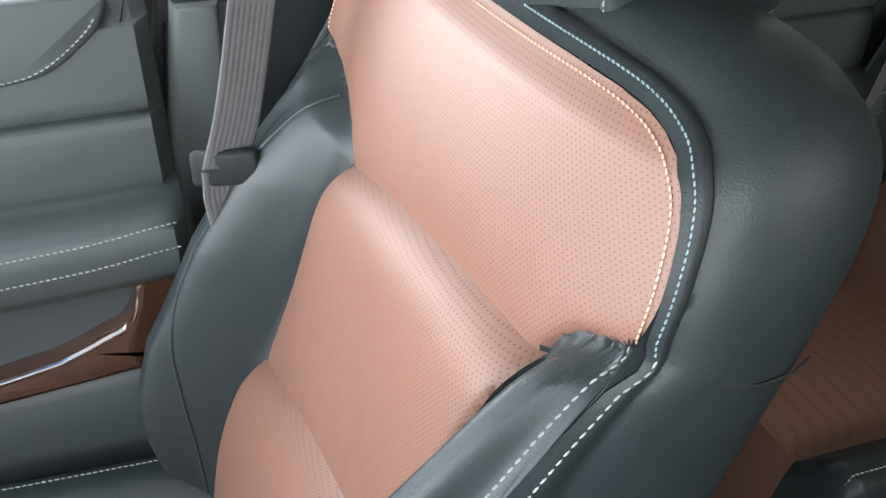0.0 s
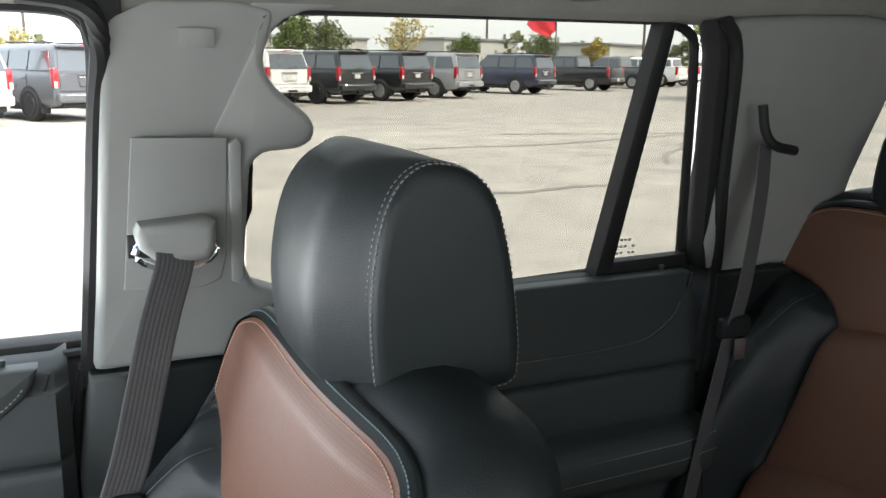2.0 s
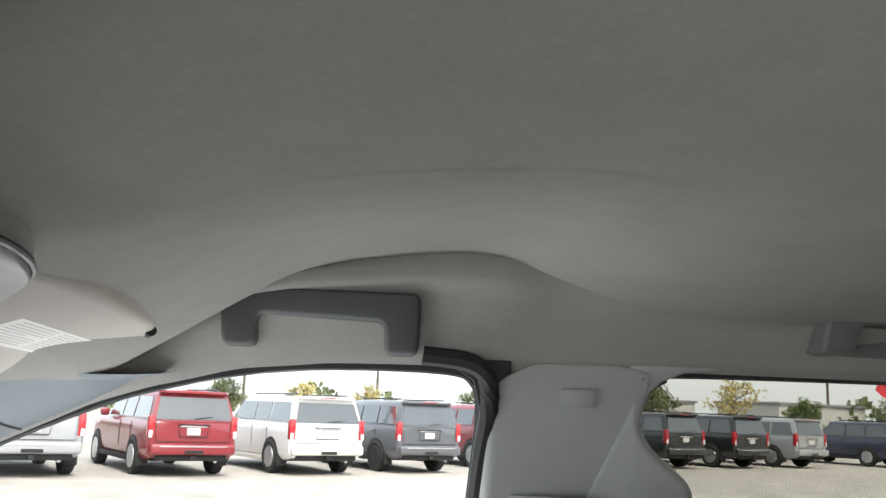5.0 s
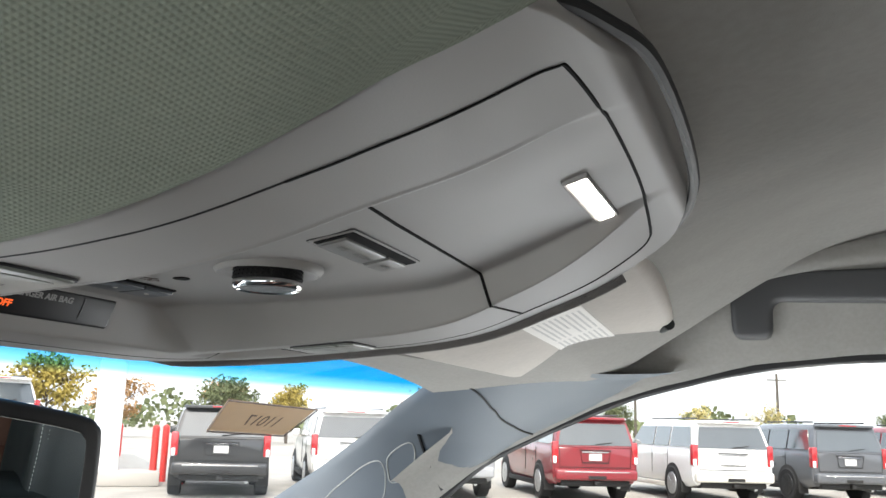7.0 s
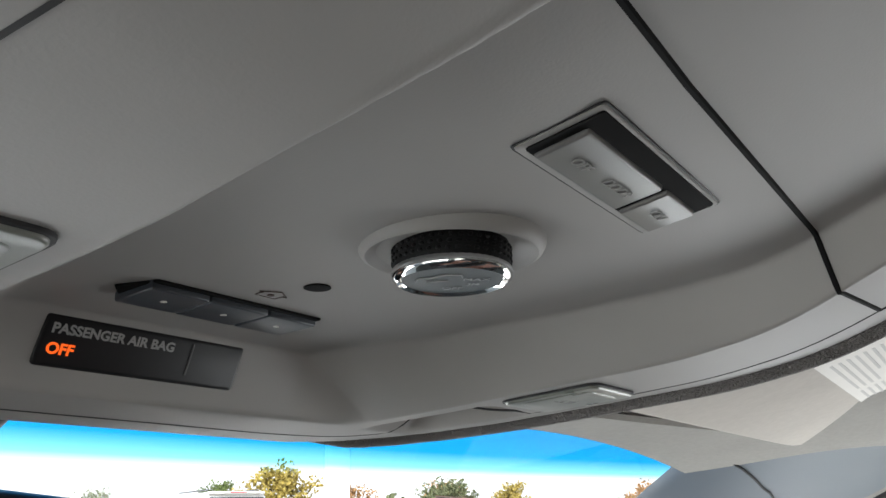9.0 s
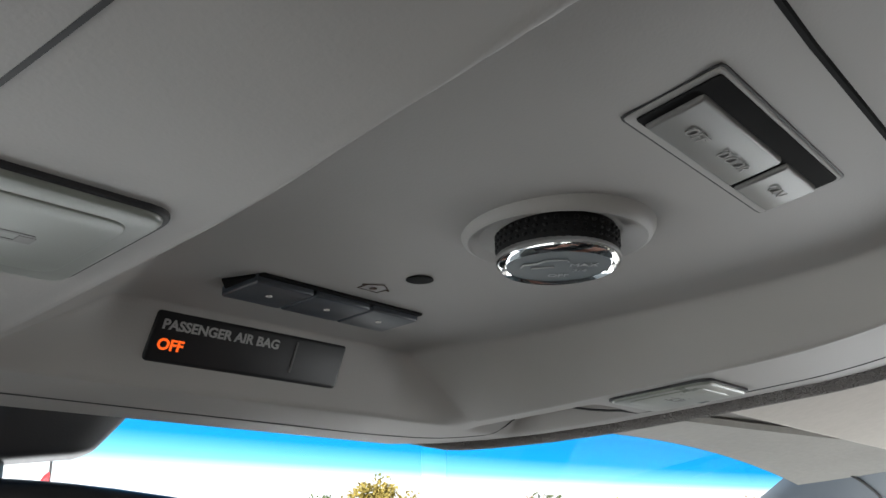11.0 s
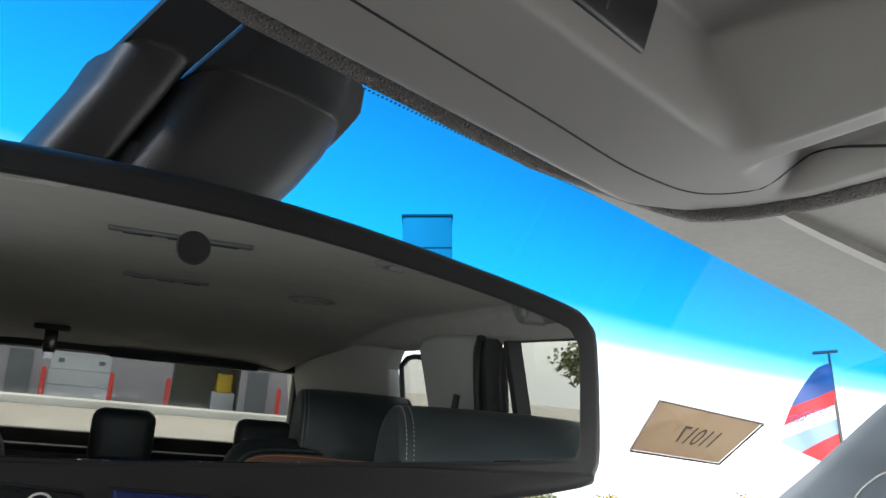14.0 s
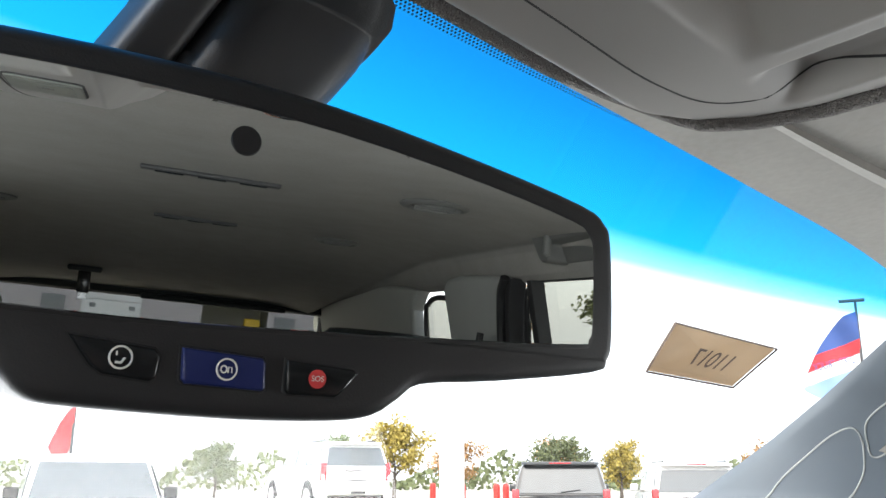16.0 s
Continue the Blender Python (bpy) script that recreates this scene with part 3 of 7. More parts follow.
    part("upper_cover", prism(spline([(-1.62, 1.30), (-1.60, 1.45), (-1.585, 1.64), (-1.62, 1.71), (-3.05, 1.70), (-3.05, 1.3)], 3, True), on_side(s), -0.01, 0.03, 0.012, 4), GREY_TRIM, dp)

# windscreen pillar: trim from the dash to the roof rail
def shield(x, y):
    """Height of the windscreen."""
    return 1.700 - 0.45 * (y + 0.10 * (x / 0.7) ** 2 - 0.70)


def shield_y(x, z):
    return 0.70 - 0.10 * (x / 0.7) ** 2 + (1.700 - z) / 0.45


A_ROWS = [(1.685, 0.598, 0.662, 0.728, 0.43), (1.677, 0.61, 0.675, 0.738, 0.475), (1.66, 0.628, 0.708, 0.745, 0.505), (1.64, 0.648, 0.747, 0.752, 0.548), (1.60, 0.702, 0.823, 0.760, 0.637), (1.56, 0.745, 0.899, 0.768, 0.705), (1.51, 0.79, 1.0, 0.778, 0.772), (1.40, 0.84, 1.2, 0.80, 0.912), (1.20, 0.88, 1.5, 0.84, 1.14)]
for s in (1, -1):
    def a_fn(u, v):
        k = u * (len(A_ROWS) - 1)
        i = min(int(k), len(A_ROWS) - 2)
        z, xi, yi, xo, yo = [p + (q - p) * (k - i) for p, q in zip(A_ROWS[i], A_ROWS[i + 1])]
        b = math.sin(math.pi * v) ** 0.6
        x, y = xo + (xi - xo) * v, yo + (yi - yo) * v
        return s * (x - 0.022 * b), y - 0.006 * b, z - 0.010 * b * (1 - u)
    ap = thing("windscreen_pillar", (s * 0.8, 0.9, 1.3), "grey-blue plastic windscreen pillar trim with a moulded panel", "pillar trim", kind="structure")
    part("cover", sheet(a_fn, 60, 24), PILLAR_TRIM, ap, sharp=80)
    lift = Vector((-s * 0.0006, -0.0005, -0.0003))
    seam = [Vector(a_fn(*q)) + lift for q in spline([(0.19, 0.86), (0.29, 0.66), (0.381, 0.475), (0.44, 0.20), (0.469, 0.02)], 8)]
    part("trim_gap", tube(seam, 0.0013, 6), RUBBER, ap, "dark gap between pillar cover and rail")
    for pad in ([(0.73, 0.66), (0.644, 0.724), (0.60, 0.735), (0.581, 0.691), (0.612, 0.575), (0.706, 0.33), (0.80, 0.25), (0.85, 0.45)], [(0.569, 0.655), (0.515, 0.690), (0.506, 0.645), (0.55, 0.52), (0.606, 0.41), (0.655, 0.375), (0.644, 0.458)]):
        ring = [Vector(a_fn(*q)) + lift * 0.3 for q in spline(pad, 8, True)]
        part("panel_line", tube(ring, 0.0009, 6, True), GREY_TRIM, ap, "moulded panel line")
    # shade on the lower cover's step, put in as a black line
    groove = [Vector(a_fn(*q)) + lift * 0.5 for q in spline([(0.47, 0.69), (0.49, 0.63), (0.569, 0.392), (0.638, 0.176), (0.68, 0.03)], 8)]
    part("cover_step_shade", tube(groove, 0.0022, 6), RUBBER, ap, "shaded step of the lower pillar cover, drawn as a dark line")

# ---- windscreen with a blue shade band and dotted border ----
band = glass("windscreen_glass", (0.95, 0.97, 0.96), 0.35)
nt = band.node_tree
tcw, sepw = nt.nodes.new("ShaderNodeTexCoord"), nt.nodes.new("ShaderNodeSeparateXYZ")
nt.links.new(tcw.outputs["Object"], sepw.inputs[0])
rampw = nt.nodes.new("ShaderNodeValToRGB")
rangew = nt.nodes.new("ShaderNodeMapRange")
rangew.inputs["From Min"].default_value, rangew.inputs["From Max"].default_value = 1.640, 1.690
nt.links.new(sepw.outputs["Z"], rangew.inputs["Value"])
nt.links.new(rangew.outputs[0], rampw.inputs[0])
el0, el1 = rampw.color_ramp.elements
el0.position, el0.color = 0.12, (0.95, 0.97, 0.96, 1)
el1.position, el1.color = 1.0, (0.004, 0.140, 0.35, 1)
mid = rampw.color_ramp.elements.new(0.42)
mid.color = (0.008, 0.28, 0.64, 1)
mid2 = rampw.color_ramp.elements.new(0.24)
mid2.color = (0.22, 0.62, 0.85, 1)
nt.links.new(rampw.outputs[0], [n for n in nt.nodes if n.type == 'BSDF_TRANSPARENT'][0].inputs[0])
FRIT = material("black_glass_print", (0.008, 0.008, 0.01), 0.4, grain=(60, 0.1))
ws = thing("windscreen", (0, 0.9, 1.3), "windscreen with a blue shade band and dotted black border", "windscreen", kind="structure")


def ws_fn(u, v):
    x = -0.78 + 1.56 * u
    z = 1.712 - 0.55 * v
    return x, shield_y(x, z), z


pane = part("pane", sheet(ws_fn, 40, 30), band, ws, sharp=80)
pane.visible_shadow = False
part("frit_band", sheet(lambda u, v: (-0.74 + 1.48 * u, shield_y(-0.74 + 1.48 * u, 1.712 - 0.0227 * v) - 0.003, 1.712 - 0.0227 * v), 40, 2), FRIT, ws, "black printed border")
dots = bmesh.new()
for row, (dz, r) in enumerate(((0.0232, 0.00068), (0.0238, 0.00064), (0.0244, 0.00060), (0.0250, 0.00055))):
    n = 420
    for i in range(n):
        x = -0.14 + 0.86 * (i + 0.5 * (row % 2)) / n
        z = 1.712 - dz
        y = shield_y(x, z) - 0.003
        vs = [dots.verts.new((x + r * math.cos(a), y - r * math.sin(a) * 0.91, z + r * math.sin(a) * 0.41)) for a in (k * math.pi / 3 for k in range(6))]
        dots.faces.new(vs)
tagged(part("dot_border", dots, FRIT, ws, "rows of fine black dots"), kind="stuff")
tagged(part("header_trim", sheet(lambda u, v: (-0.64 + 1.28 * u, 0.714 - 0.050 * v - 0.10 * ((-0.64 + 1.28 * u) / 0.7) ** 2, 1.694 - 0.016 * v), 40, 4, 0.004), HEADLINER), "fabric-covered header trim above the windscreen", "trim", kind="structure")

# dash top and rear glass close the cabin
tagged(part("dashboard", sheet(lambda u, v: (-0.80 + 1.6 * u, 1.35 - 0.55 * v, 1.16 - 0.04 * v - 0.35 * max(0, v - 0.75) * 4), 20, 16, 0.03), SOFT_BLACK), "dark soft dashboard top under the windscreen", "dashboard", kind="structure")
rw = thing("window_4", (0, -3.05, 1.3), "privacy-tinted tailgate window", "window", kind="structure")
pane = part("pane", box(0, -3.06, 1.42, 1.46, 0.006, 0.42, 0.002), PRIVACY, rw)
pane.visible_shadow = False
part("window_frame", join(box(0, -3.04, 1.665, 1.6, 0.12, 0.12, 0.03), box(0.77, -3.04, 1.45, 0.08, 0.08, 0.42, 0.02), box(-0.77, -3.04, 1.45, 0.08, 0.08, 0.42, 0.02), box(0, -3.04, 1.21, 1.6, 0.06, 0.03, 0.01)), DARK_TRIM, rw, "dark plastic frame")
part("lift_cap", box(0.25, -2.97, 1.612, 0.62, 0.05, 0.025, 0.01), DARK_TRIM, rw, "dark lift strut cap")


# ---- seats ----
Z_TOP = [(0, 1.352), (0.06, 1.3525), (0.131, 1.352), (0.178, 1.350), (0.205, 1.3465), (0.222, 1.342), (0.239, 1.3345), (0.252, 1.321), (0.2605, 1.303), (0.2665, 1.280), (0.2705, 1.255), (0.2725, 1.21)]
WING_IN = [(0.60, 0.168), (0.70, 0.170), (0.80, 0.168), (0.92, 0.157), (1.05, 0.136), (1.163, 0.120), (1.25, 0.112)]
WING_TOP = [(0.10, 1.140), (0.118, 1.163), (0.135, 1.187), (0.165, 1.208), (0.20, 1.220), (0.24, 1.226), (0.27, 1.227)]
WING_IN_NEAR = [(0.60, 0.160), (0.80, 0.170), (0.95, 0.180), (1.05, 0.188), (1.10, 0.194), (1.165, 0.205), (1.25, 0.222)]
WING_TOP_NEAR = [(0.10, 1.09), (0.19, 1.165), (0.203, 1.189), (0.212, 1.204), (0.228, 1.217), (0.246, 1.2235), (0.27, 1.2275)]
CREST = [(0.60, 0.02), (0.70, 0.05), (0.82, 0.098), (0.92, 0.113), (1.04, 0.102), (1.12, 0.082), (1.18, 0.052), (1.21, 0.030), (1.227, 0.012)]


NEAR = {"in": WING_IN_NEAR, "top": WING_TOP_NEAR}


def seat_plane(z):
    return -0.029 - 0.34 * (z - 1.163) + 0.022 * math.exp(-((z - 0.82) / 0.14) ** 2)


def crease_one(a):
    return lerp_table([(-0.28, 1.175), (-0.219, 1.186), (-0.167, 1.191), (-0.12, 1.191), (-0.068, 1.188), (0.002, 1.180), (0.06, 1.171), (0.109, 1.161), (0.17, 1.146)], a)


def crease_two(a):
    return lerp_table([(-0.2, 0.955), (-0.086, 0.957), (-0.03, 0.951), (0.03, 0.943), (0.09, 0.933), (0.142, 0.921), (0.2, 0.905)], a)


def wing_in(a, z):
    return lerp_table(WING_IN if a > 0 else NEAR["in"], z)


def wing_field(a, z):
    """Positive inside a side bolster; the inboard one is slimmer."""
    u, v = abs(a) - wing_in(a, z), lerp_table(WING_TOP if a > 0 else NEAR["top"], abs(a)) - z
    return min(u, v) - 0.25 * max(0.0, 0.012 - abs(u - v)) ** 2 / 0.012


ARCH = eased([(0.70, 0.190), (0.86, 0.197), (0.925, 0.2025), (0.98, 0.209), (1.035, 0.213), (1.10, 0.207), (1.143, 0.201), (1.178, 0.1905), (1.1994, 0.1822), (1.2047, 0.1742)], 0.03)


def seat_front(a, z, groove=True):
    """Depth of the backrest's front face at a metres from its middle."""
    b = abs(a)
    y = seat_plane(z) - (0.036 if a < 0 else 0.008) * (b / 0.27) ** 2.6 * ss((z - 1.0) / 0.26)
    y -= 0.012 * ss((z - 1.325) / 0.03)
    w = wing_field(a, z)
    if w > 1e-4:
        run = 0.262 - wing_in(a, z)
        q = (b - wing_in(a, z)) / max(run, 1e-4)
        shape = min(1.0, ss(q / 0.55)) * (1 - 0.45 * ss((q - 0.72) / 0.3))
        y += (lerp_table(CREST, z) * shape + 0.006) * ss(w / 0.020)
        if groove and a > 0:
            y -= 0.0022 * math.exp(-((b - lerp_table(ARCH, z)) / 0.004) ** 2)
    else:
        one, two = crease_one(a), crease_two(a)
        if z > one:
            y += 0.010 * (1 - math.exp((one - z) / 0.030))
        elif z > two:
            t = (z - two) / (one - two)
            y += 0.027 * (1 - math.exp((z - one) / 0.013)) * (0.30 + 0.70 * ss(t * 0.95)) * (1 - math.exp((two - z) / 0.022))
        else:
            y += 0.024 * (1 - math.exp((z - two) / 0.013)) * (0.4 + 0.6 * math.exp((z - two) / 0.16))
        y += 0.004 * (1 - math.exp(w / 0.012))
    y -= 0.004 * math.exp(-(w / 0.0035) ** 2)
    return y


def seat_regions():
    """The cover's pieces, each a bmesh: tan upper, middle and lower panels and two black bolsters."""
    nu, nv = 196, 236
    pts = {}
    for i in range(nu + 1):
        a = -0.272 + 0.544 * i / nu
        zt = lerp_table(Z_TOP, abs(a))
        for j in range(nv + 1):
            z = 0.62 + (zt - 0.62) * j / nv
            na, nz = a, z
            for _ in range(3):
                w = wing_field(na, nz)
                if abs(w) > 0.0022:
                    break
                ga, gz = (wing_field(na + 1e-5, nz) - w) * 1e5, (wing_field(na, nz + 1e-5) - w) * 1e5
                g2 = ga * ga + gz * gz + 1e-9
                na, nz = na - w * ga / g2, nz - w * gz / g2
            for line in (crease_one, crease_two):
                if abs(nz - line(na)) < 0.0017:
                    nz = line(na)
            pts[i, j] = (na, nz)
    groups = {"upper": [], "middle": [], "lower": [], "inboard": [], "outboard": []}
    for i in range(nu):
        for j in range(nv):
            c = [pts[i, j], pts[i + 1, j], pts[i + 1, j + 1], pts[i, j + 1]]
            a, z = sum(p[0] for p in c) / 4, sum(p[1] for p in c) / 4
            if max(wing_field(*q) for q in c) > 1e-4:
                key = "inboard" if a < 0 else "outboard"
            else:
                key = "upper" if z > crease_one(a) else "middle" if z > crease_two(a) else "lower"
            groups[key].append(((i, j), (i + 1, j), (i + 1, j + 1), (i, j + 1)))
    out = {}
    for key, quads in groups.items():
        ids, verts, faces = {}, [], []
        for q in quads:
            f = []
            for k in q:
                if k not in ids:
                    ids[k] = len(verts)
                    a, z = pts[k]
                    verts.append((a, seat_front(a, z), z))
                f.append(ids[k])
            faces.append(f)
        me = bpy.data.meshes.new("tmp")
        me.from_pydata(verts, [], faces)
        bm = bmesh.new()
        bm.from_mesh(me)
        bpy.data.meshes.remove(me)
        out[key] = bm
    return out


def outline_half():
    side = [(0.2725, z) for z in (0.62, 0.75, 0.9, 1.0, 1.1, 1.16)]
    top = [(a, z) for a, z in reversed(Z_TOP)]
    return side + top


def seat_rim():
    """Front edge of the backrest from the inboard foot over the top to the outboard foot."""
    half = [p for p in spline(outline_half(), 5)]
    left = [(-p[0], p[1]) for p in half]
    return left + [(p[0], p[1]) for p in reversed(half[:-1])]


def shell_point(rim, k, out, back, fixed=None):
    n = len(rim)
    p, q0, q1 = np.array(rim[k]), np.array(rim[max(0, k - 1)]), np.array(rim[min(n - 1, k + 1)])
    t = q1 - q0
    t = t / np.hypot(*t)
    nor = np.array((-t[1], t[0]))
    if nor @ (p - np.array((0, 1.0))) < 0:
        nor = -nor
    up = ss((p[1] - 1.22) / 0.12)
    c = p + nor * out * (1 + 0.9 * up * max(0.0, nor[1]))
    wing_edge = seat_front(p[0], p[1], False)
    deep = seat_plane(p[1])
    y0 = wing_edge
    return Vector((c[0], y0 + (deep - y0) * min(1.0, back / 0.06) - back * 0.97, c[1] - 0.10 * back * up))


HEAD_SIDE = [(-0.094, 1.362), (-0.088, 1.42), (-0.092, 1.47), (-0.104, 1.515), (-0.124, 1.546), (-0.152, 1.563), (-0.182, 1.565), (-0.215, 1.557), (-0.243, 1.532), (-0.260, 1.48), (-0.270, 1.42), (-0.273, 1.370),
             (-0.262, 1.348), (-0.20, 1.348), (-0.14, 1.350), (-0.105, 1.350)]


def seat_back(name, label, tan=True):
    th = thing(name, (0, 0, 0.48), label, "car seat", "leather car seats")
    reg = seat_regions()
    part("upper_panel", reg["upper"], TAN_PERFORATED, th, "tan perforated leather upper panel", 80)
    part("middle_panel", reg["middle"], TAN_PERFORATED, th, "tan perforated leather middle panel", 80)
    part("lower_panel", reg["lower"], TAN_PERFORATED, th, "tan perforated leather lumbar panel", 80)
    part("side_bolster", reg["inboard"], BLACK_LEATHER, th, "black grained leather bolster", 80)
    part("side_bolster", reg["outboard"], BLACK_LEATHER, th, "black grained leather bolster", 80)
    rim = seat_rim()
    steps = [(0.001, -0.002), (0.003, 0.004), (0.0055, 0.010), (0.007, 0.018), (0.0055, 0.0225), (0.008, 0.028), (0.014, 0.045), (0.019, 0.07), (0.021, 0.10), (0.018, 0.13), (0.010, 0.150), (-0.008, 0.164), (-0.03, 0.168), (-0.10, 0.166), (-0.20, 0.165)]
    rings = [[shell_point(rim, k, o, b) for k in range(len(rim))] for o, b in steps]
    part("shell_cover", loft(rings, cap=False, closed=False), BLACK_LEATHER, th, "smooth black leather side and back cover", 70)
    back = bmesh.new()
    me_pts = [shell_point(rim, k, -0.03, 0.160) for k in range(len(rim))]
    f = back.faces.new([back.verts.new(p) for p in me_pts])
    bmesh.ops.triangulate(back, faces=[f])
    part("back_board", back, DARK_TRIM, th, "dark plastic back board")
    # seams
    upper = [k for k in range(len(rim)) if rim[k][1] > 1.222]
    lower = [k for k in range(len(rim)) if rim[k][1] <= 1.235 and rim[k][0] < 0]
    inner = []
    for k in upper:
        p = np.array(rim[k])
        d = np.array((0, 1.15)) - p
        p = p + d / np.hypot(*d) * 0.0055
        inner.append((p[0], seat_front(p[0], p[1]) + 0.0008, p[1]))
    tagged(part("seam_stitching", stitches(inner, (0, 1, 0.3), 0.0034, 0.0012, 0.0009), PEACH_THREAD, th, "peach thread seam"), kind="stuff")
    outer = [shell_point(rim, k, 0.0046, 0.0055) for k in upper]
    tagged(part("seam_stitching", stitches(outer, (0, 1, 0.3), 0.0034, 0.0012, 0.0008), BLUE_THREAD, th, "blue-grey thread seam"), kind="stuff")
    inner = []
    for k in lower:
        p = (rim[k][0] + 0.010, rim[k][1])
        inner.append((p[0], seat_front(p[0], p[1]) + 0.0006, p[1]))
    tagged(part("seam_stitching", stitches(inner, (-0.3, 1, 0), 0.0052, 0.0022, 0.0008), PALE_THREAD, th, "pale thread seam"), kind="stuff")
    outer = [shell_point(rim, k, 0.0056, 0.0078) for k in lower]
    tagged(part("seam_stitching", stitches(outer, (-1, 0.6, 0), 0.0052, 0.0022, 0.0008), PALE_THREAD, th, "pale thread seam"), kind="stuff")
    # arched seam on the outboard bolster
    arch = []
    for z in (0.70, 0.78, 0.86, 0.925, 0.98, 1.035, 1.07, 1.10, 1.143, 1.17, 1.188, 1.197, 1.203):
        a = lerp_table(ARCH, z) - 0.003
        arch.append((a, seat_front(a, z) - 0.0006, z))
    part("bolster_seam", tube(spline(arch, 8), 0.0022, 8), BLACK_LEATHER, th, "raised black bolster welt")
    # cross seam on the inboard flank
    k0 = min(range(len(rim)), key=lambda k: abs(rim[k][1] - 1.226) + (rim[k][0] > 0) * 9)
    cross = [shell_point(rim, k0, o + 0.0006, b) - Vector((0, 0, 0.03 * ss(b / 0.12))) for o, b in steps[4:11]]
    part("flank_seam", tube(cross, 0.0011, 6), RUBBER, th, "fine dark seam")
    # headrest
    n = 48
    prof = spline(HEAD_SIDE, 3, True)
    cy, cz = -0.178, 1.463
    rings = []
    slim = lambda v: Vector((0.024 + v.x * 0.925, v.y, v.z))

    def side_y(x, y):
        """The front face wraps round towards the side panels."""
        return y - 0.034 * ss((abs(x) - 0.085) / 0.055) * max(0.0, (y + 0.256) / 0.166) ** 1.5
    for x, sc in ((-0.1545, 0.05), (-0.1545, 0.80), (-0.1535, 0.90), (-0.150, 0.950), (-0.146, 0.968), (-0.1425, 0.972), (-0.141, 0.965), (-0.1395, 0.973), (-0.125, 0.988), (-0.09, 1.0), (-0.04, 1.008), (0, 1.01)):
        rings.append([Vector((x, side_y(x, cy + (p[0] - cy) * sc), cz + (p[1] - cz) * sc)) for p in prof])
    rings += [[Vector((-v.x, v.y, v.z)) for v in r] for r in reversed(rings[:-1])]
    rings = [[slim(v) for v in r] for r in rings]
    hr = part("headrest", loft(rings), BLACK_LEATHER, th, "black leather headrest with pale double stitching", 60)
    for s in (-1, 1):
        for x, sc in ((0.1465, 0.968), (0.1360, 0.977)):
            line = [Vector((s * x, side_y(x, cy + (p[0] - cy) * sc), cz + (p[1] - cz) * sc)) for p in prof]
            line = [p + (p - Vector((s * x, cy, cz))).normalized() * 0.0004 for p in line] + [line[0]]
            line = [slim(p) for p in line]
            tagged(part("headrest_stitching", stitches(line, (s, 0.3, 0.2), 0.0042, 0.0018, 0.0007), PALE_THREAD, hr, "pale thread seam"), kind="stuff")
        part("headrest_post", tube([(0.021 + s * 0.07, -0.165, 1.40), (0.021 + s * 0.07, -0.160, 1.30)], 0.006, 12), STEEL, th, "steel headrest post")
        part("post_collar", moved(lathe([(0.001, 0), (0.016, 0), (0.017, 0.004), (0.013, 0.008), (0.001, 0.008)], 20), Matrix.Translation((0.021 + s * 0.07, -0.163, 1.3555))), BLACK_GLOSS, th, "black post collar")
    # cushion
    def cushion(u, v):
        a = -0.27 + 0.54 * u
        y = 0.12 + 0.46 * v
        b = abs(a)
        z = 0.66 + 0.05 * v + 0.05 * ss((b - 0.15) / 0.07) - 0.10 * ss((b - 0.245) / 0.03) - 0.16 * ss((v - 0.90) / 0.1) + 0.008 * (1 - math.exp(-abs(b - 0.165) / 0.015))
        return a, y, z
    full = sheet(cushion, 60, 40)
    mid = bmesh.ops.delete
    tanbm = full.copy()
    mid(tanbm, geom=[f for f in tanbm.faces if abs(f.calc_center_median().x) > 0.166], context='FACES')
    mid(full, geom=[f for f in full.faces if abs(f.calc_center_median().x) <= 0.166], context='FACES')
    part("seat_cushion", tanbm, TAN_PERFORATED, th, "tan leather seat cushion", 70)
    for s in (-1, 1):
        half = full.copy()
        mid(half, geom=[f for f in half.faces if f.calc_center_median().x * s < 0], context='FACES')
        part("cushion_bolster", half, BLACK_LEATHER, th, "black leather cushion bolster", 70)
    full.free()
    for s in (-1, 1):
        edge = [Vector(cushion(0.5 + s * 0.435, v / 30)) + Vector((0, 0, 0.001)) for v in range(31)]
        tagged(part("seam_stitching", stitches(edge, (0, 0, 1), 0.005, 0.002, 0.001), PALE_THREAD, th, "pale thread seam"), kind="stuff")
    part("seat_base", box(0, 0.27, 0.55, 0.48, 0.56, 0.16, 0.03, 3), DARK_TRIM, th, "dark plastic seat base")
    part("side_shield", box(0.278, 0.22, 0.60, 0.03, 0.46, 0.10, 0.012, 3), DARK_TRIM, th, "dark plastic side shield")
    return th


seat = seat_back("front_seat", "two-tone front seat, tan perforated leather with black bolsters")
seat.matrix_basis = Matrix.Translation((0.43, 0, 0.48))
copy_thing(seat, Matrix.Translation((-0.43, -0.02, 0.46)))
# second-row chairs: wide black bolsters on both sides
NEAR["in"], NEAR["top"] = WING_IN, WING_TOP
s2 = seat_back("second_row_seat", "two-tone second-row captain's chair in tan and black leather")
s2.matrix_basis = Matrix.Translation((0.515, -1.03, 0.540))
s3 = copy_thing(s2, Matrix.Translation((-0.515, -1.03, 0.540)))
for s in (s2, s3):
    for child in s.children:
        if child.name.startswith("headrest"):
            child.location.z -= 0.06
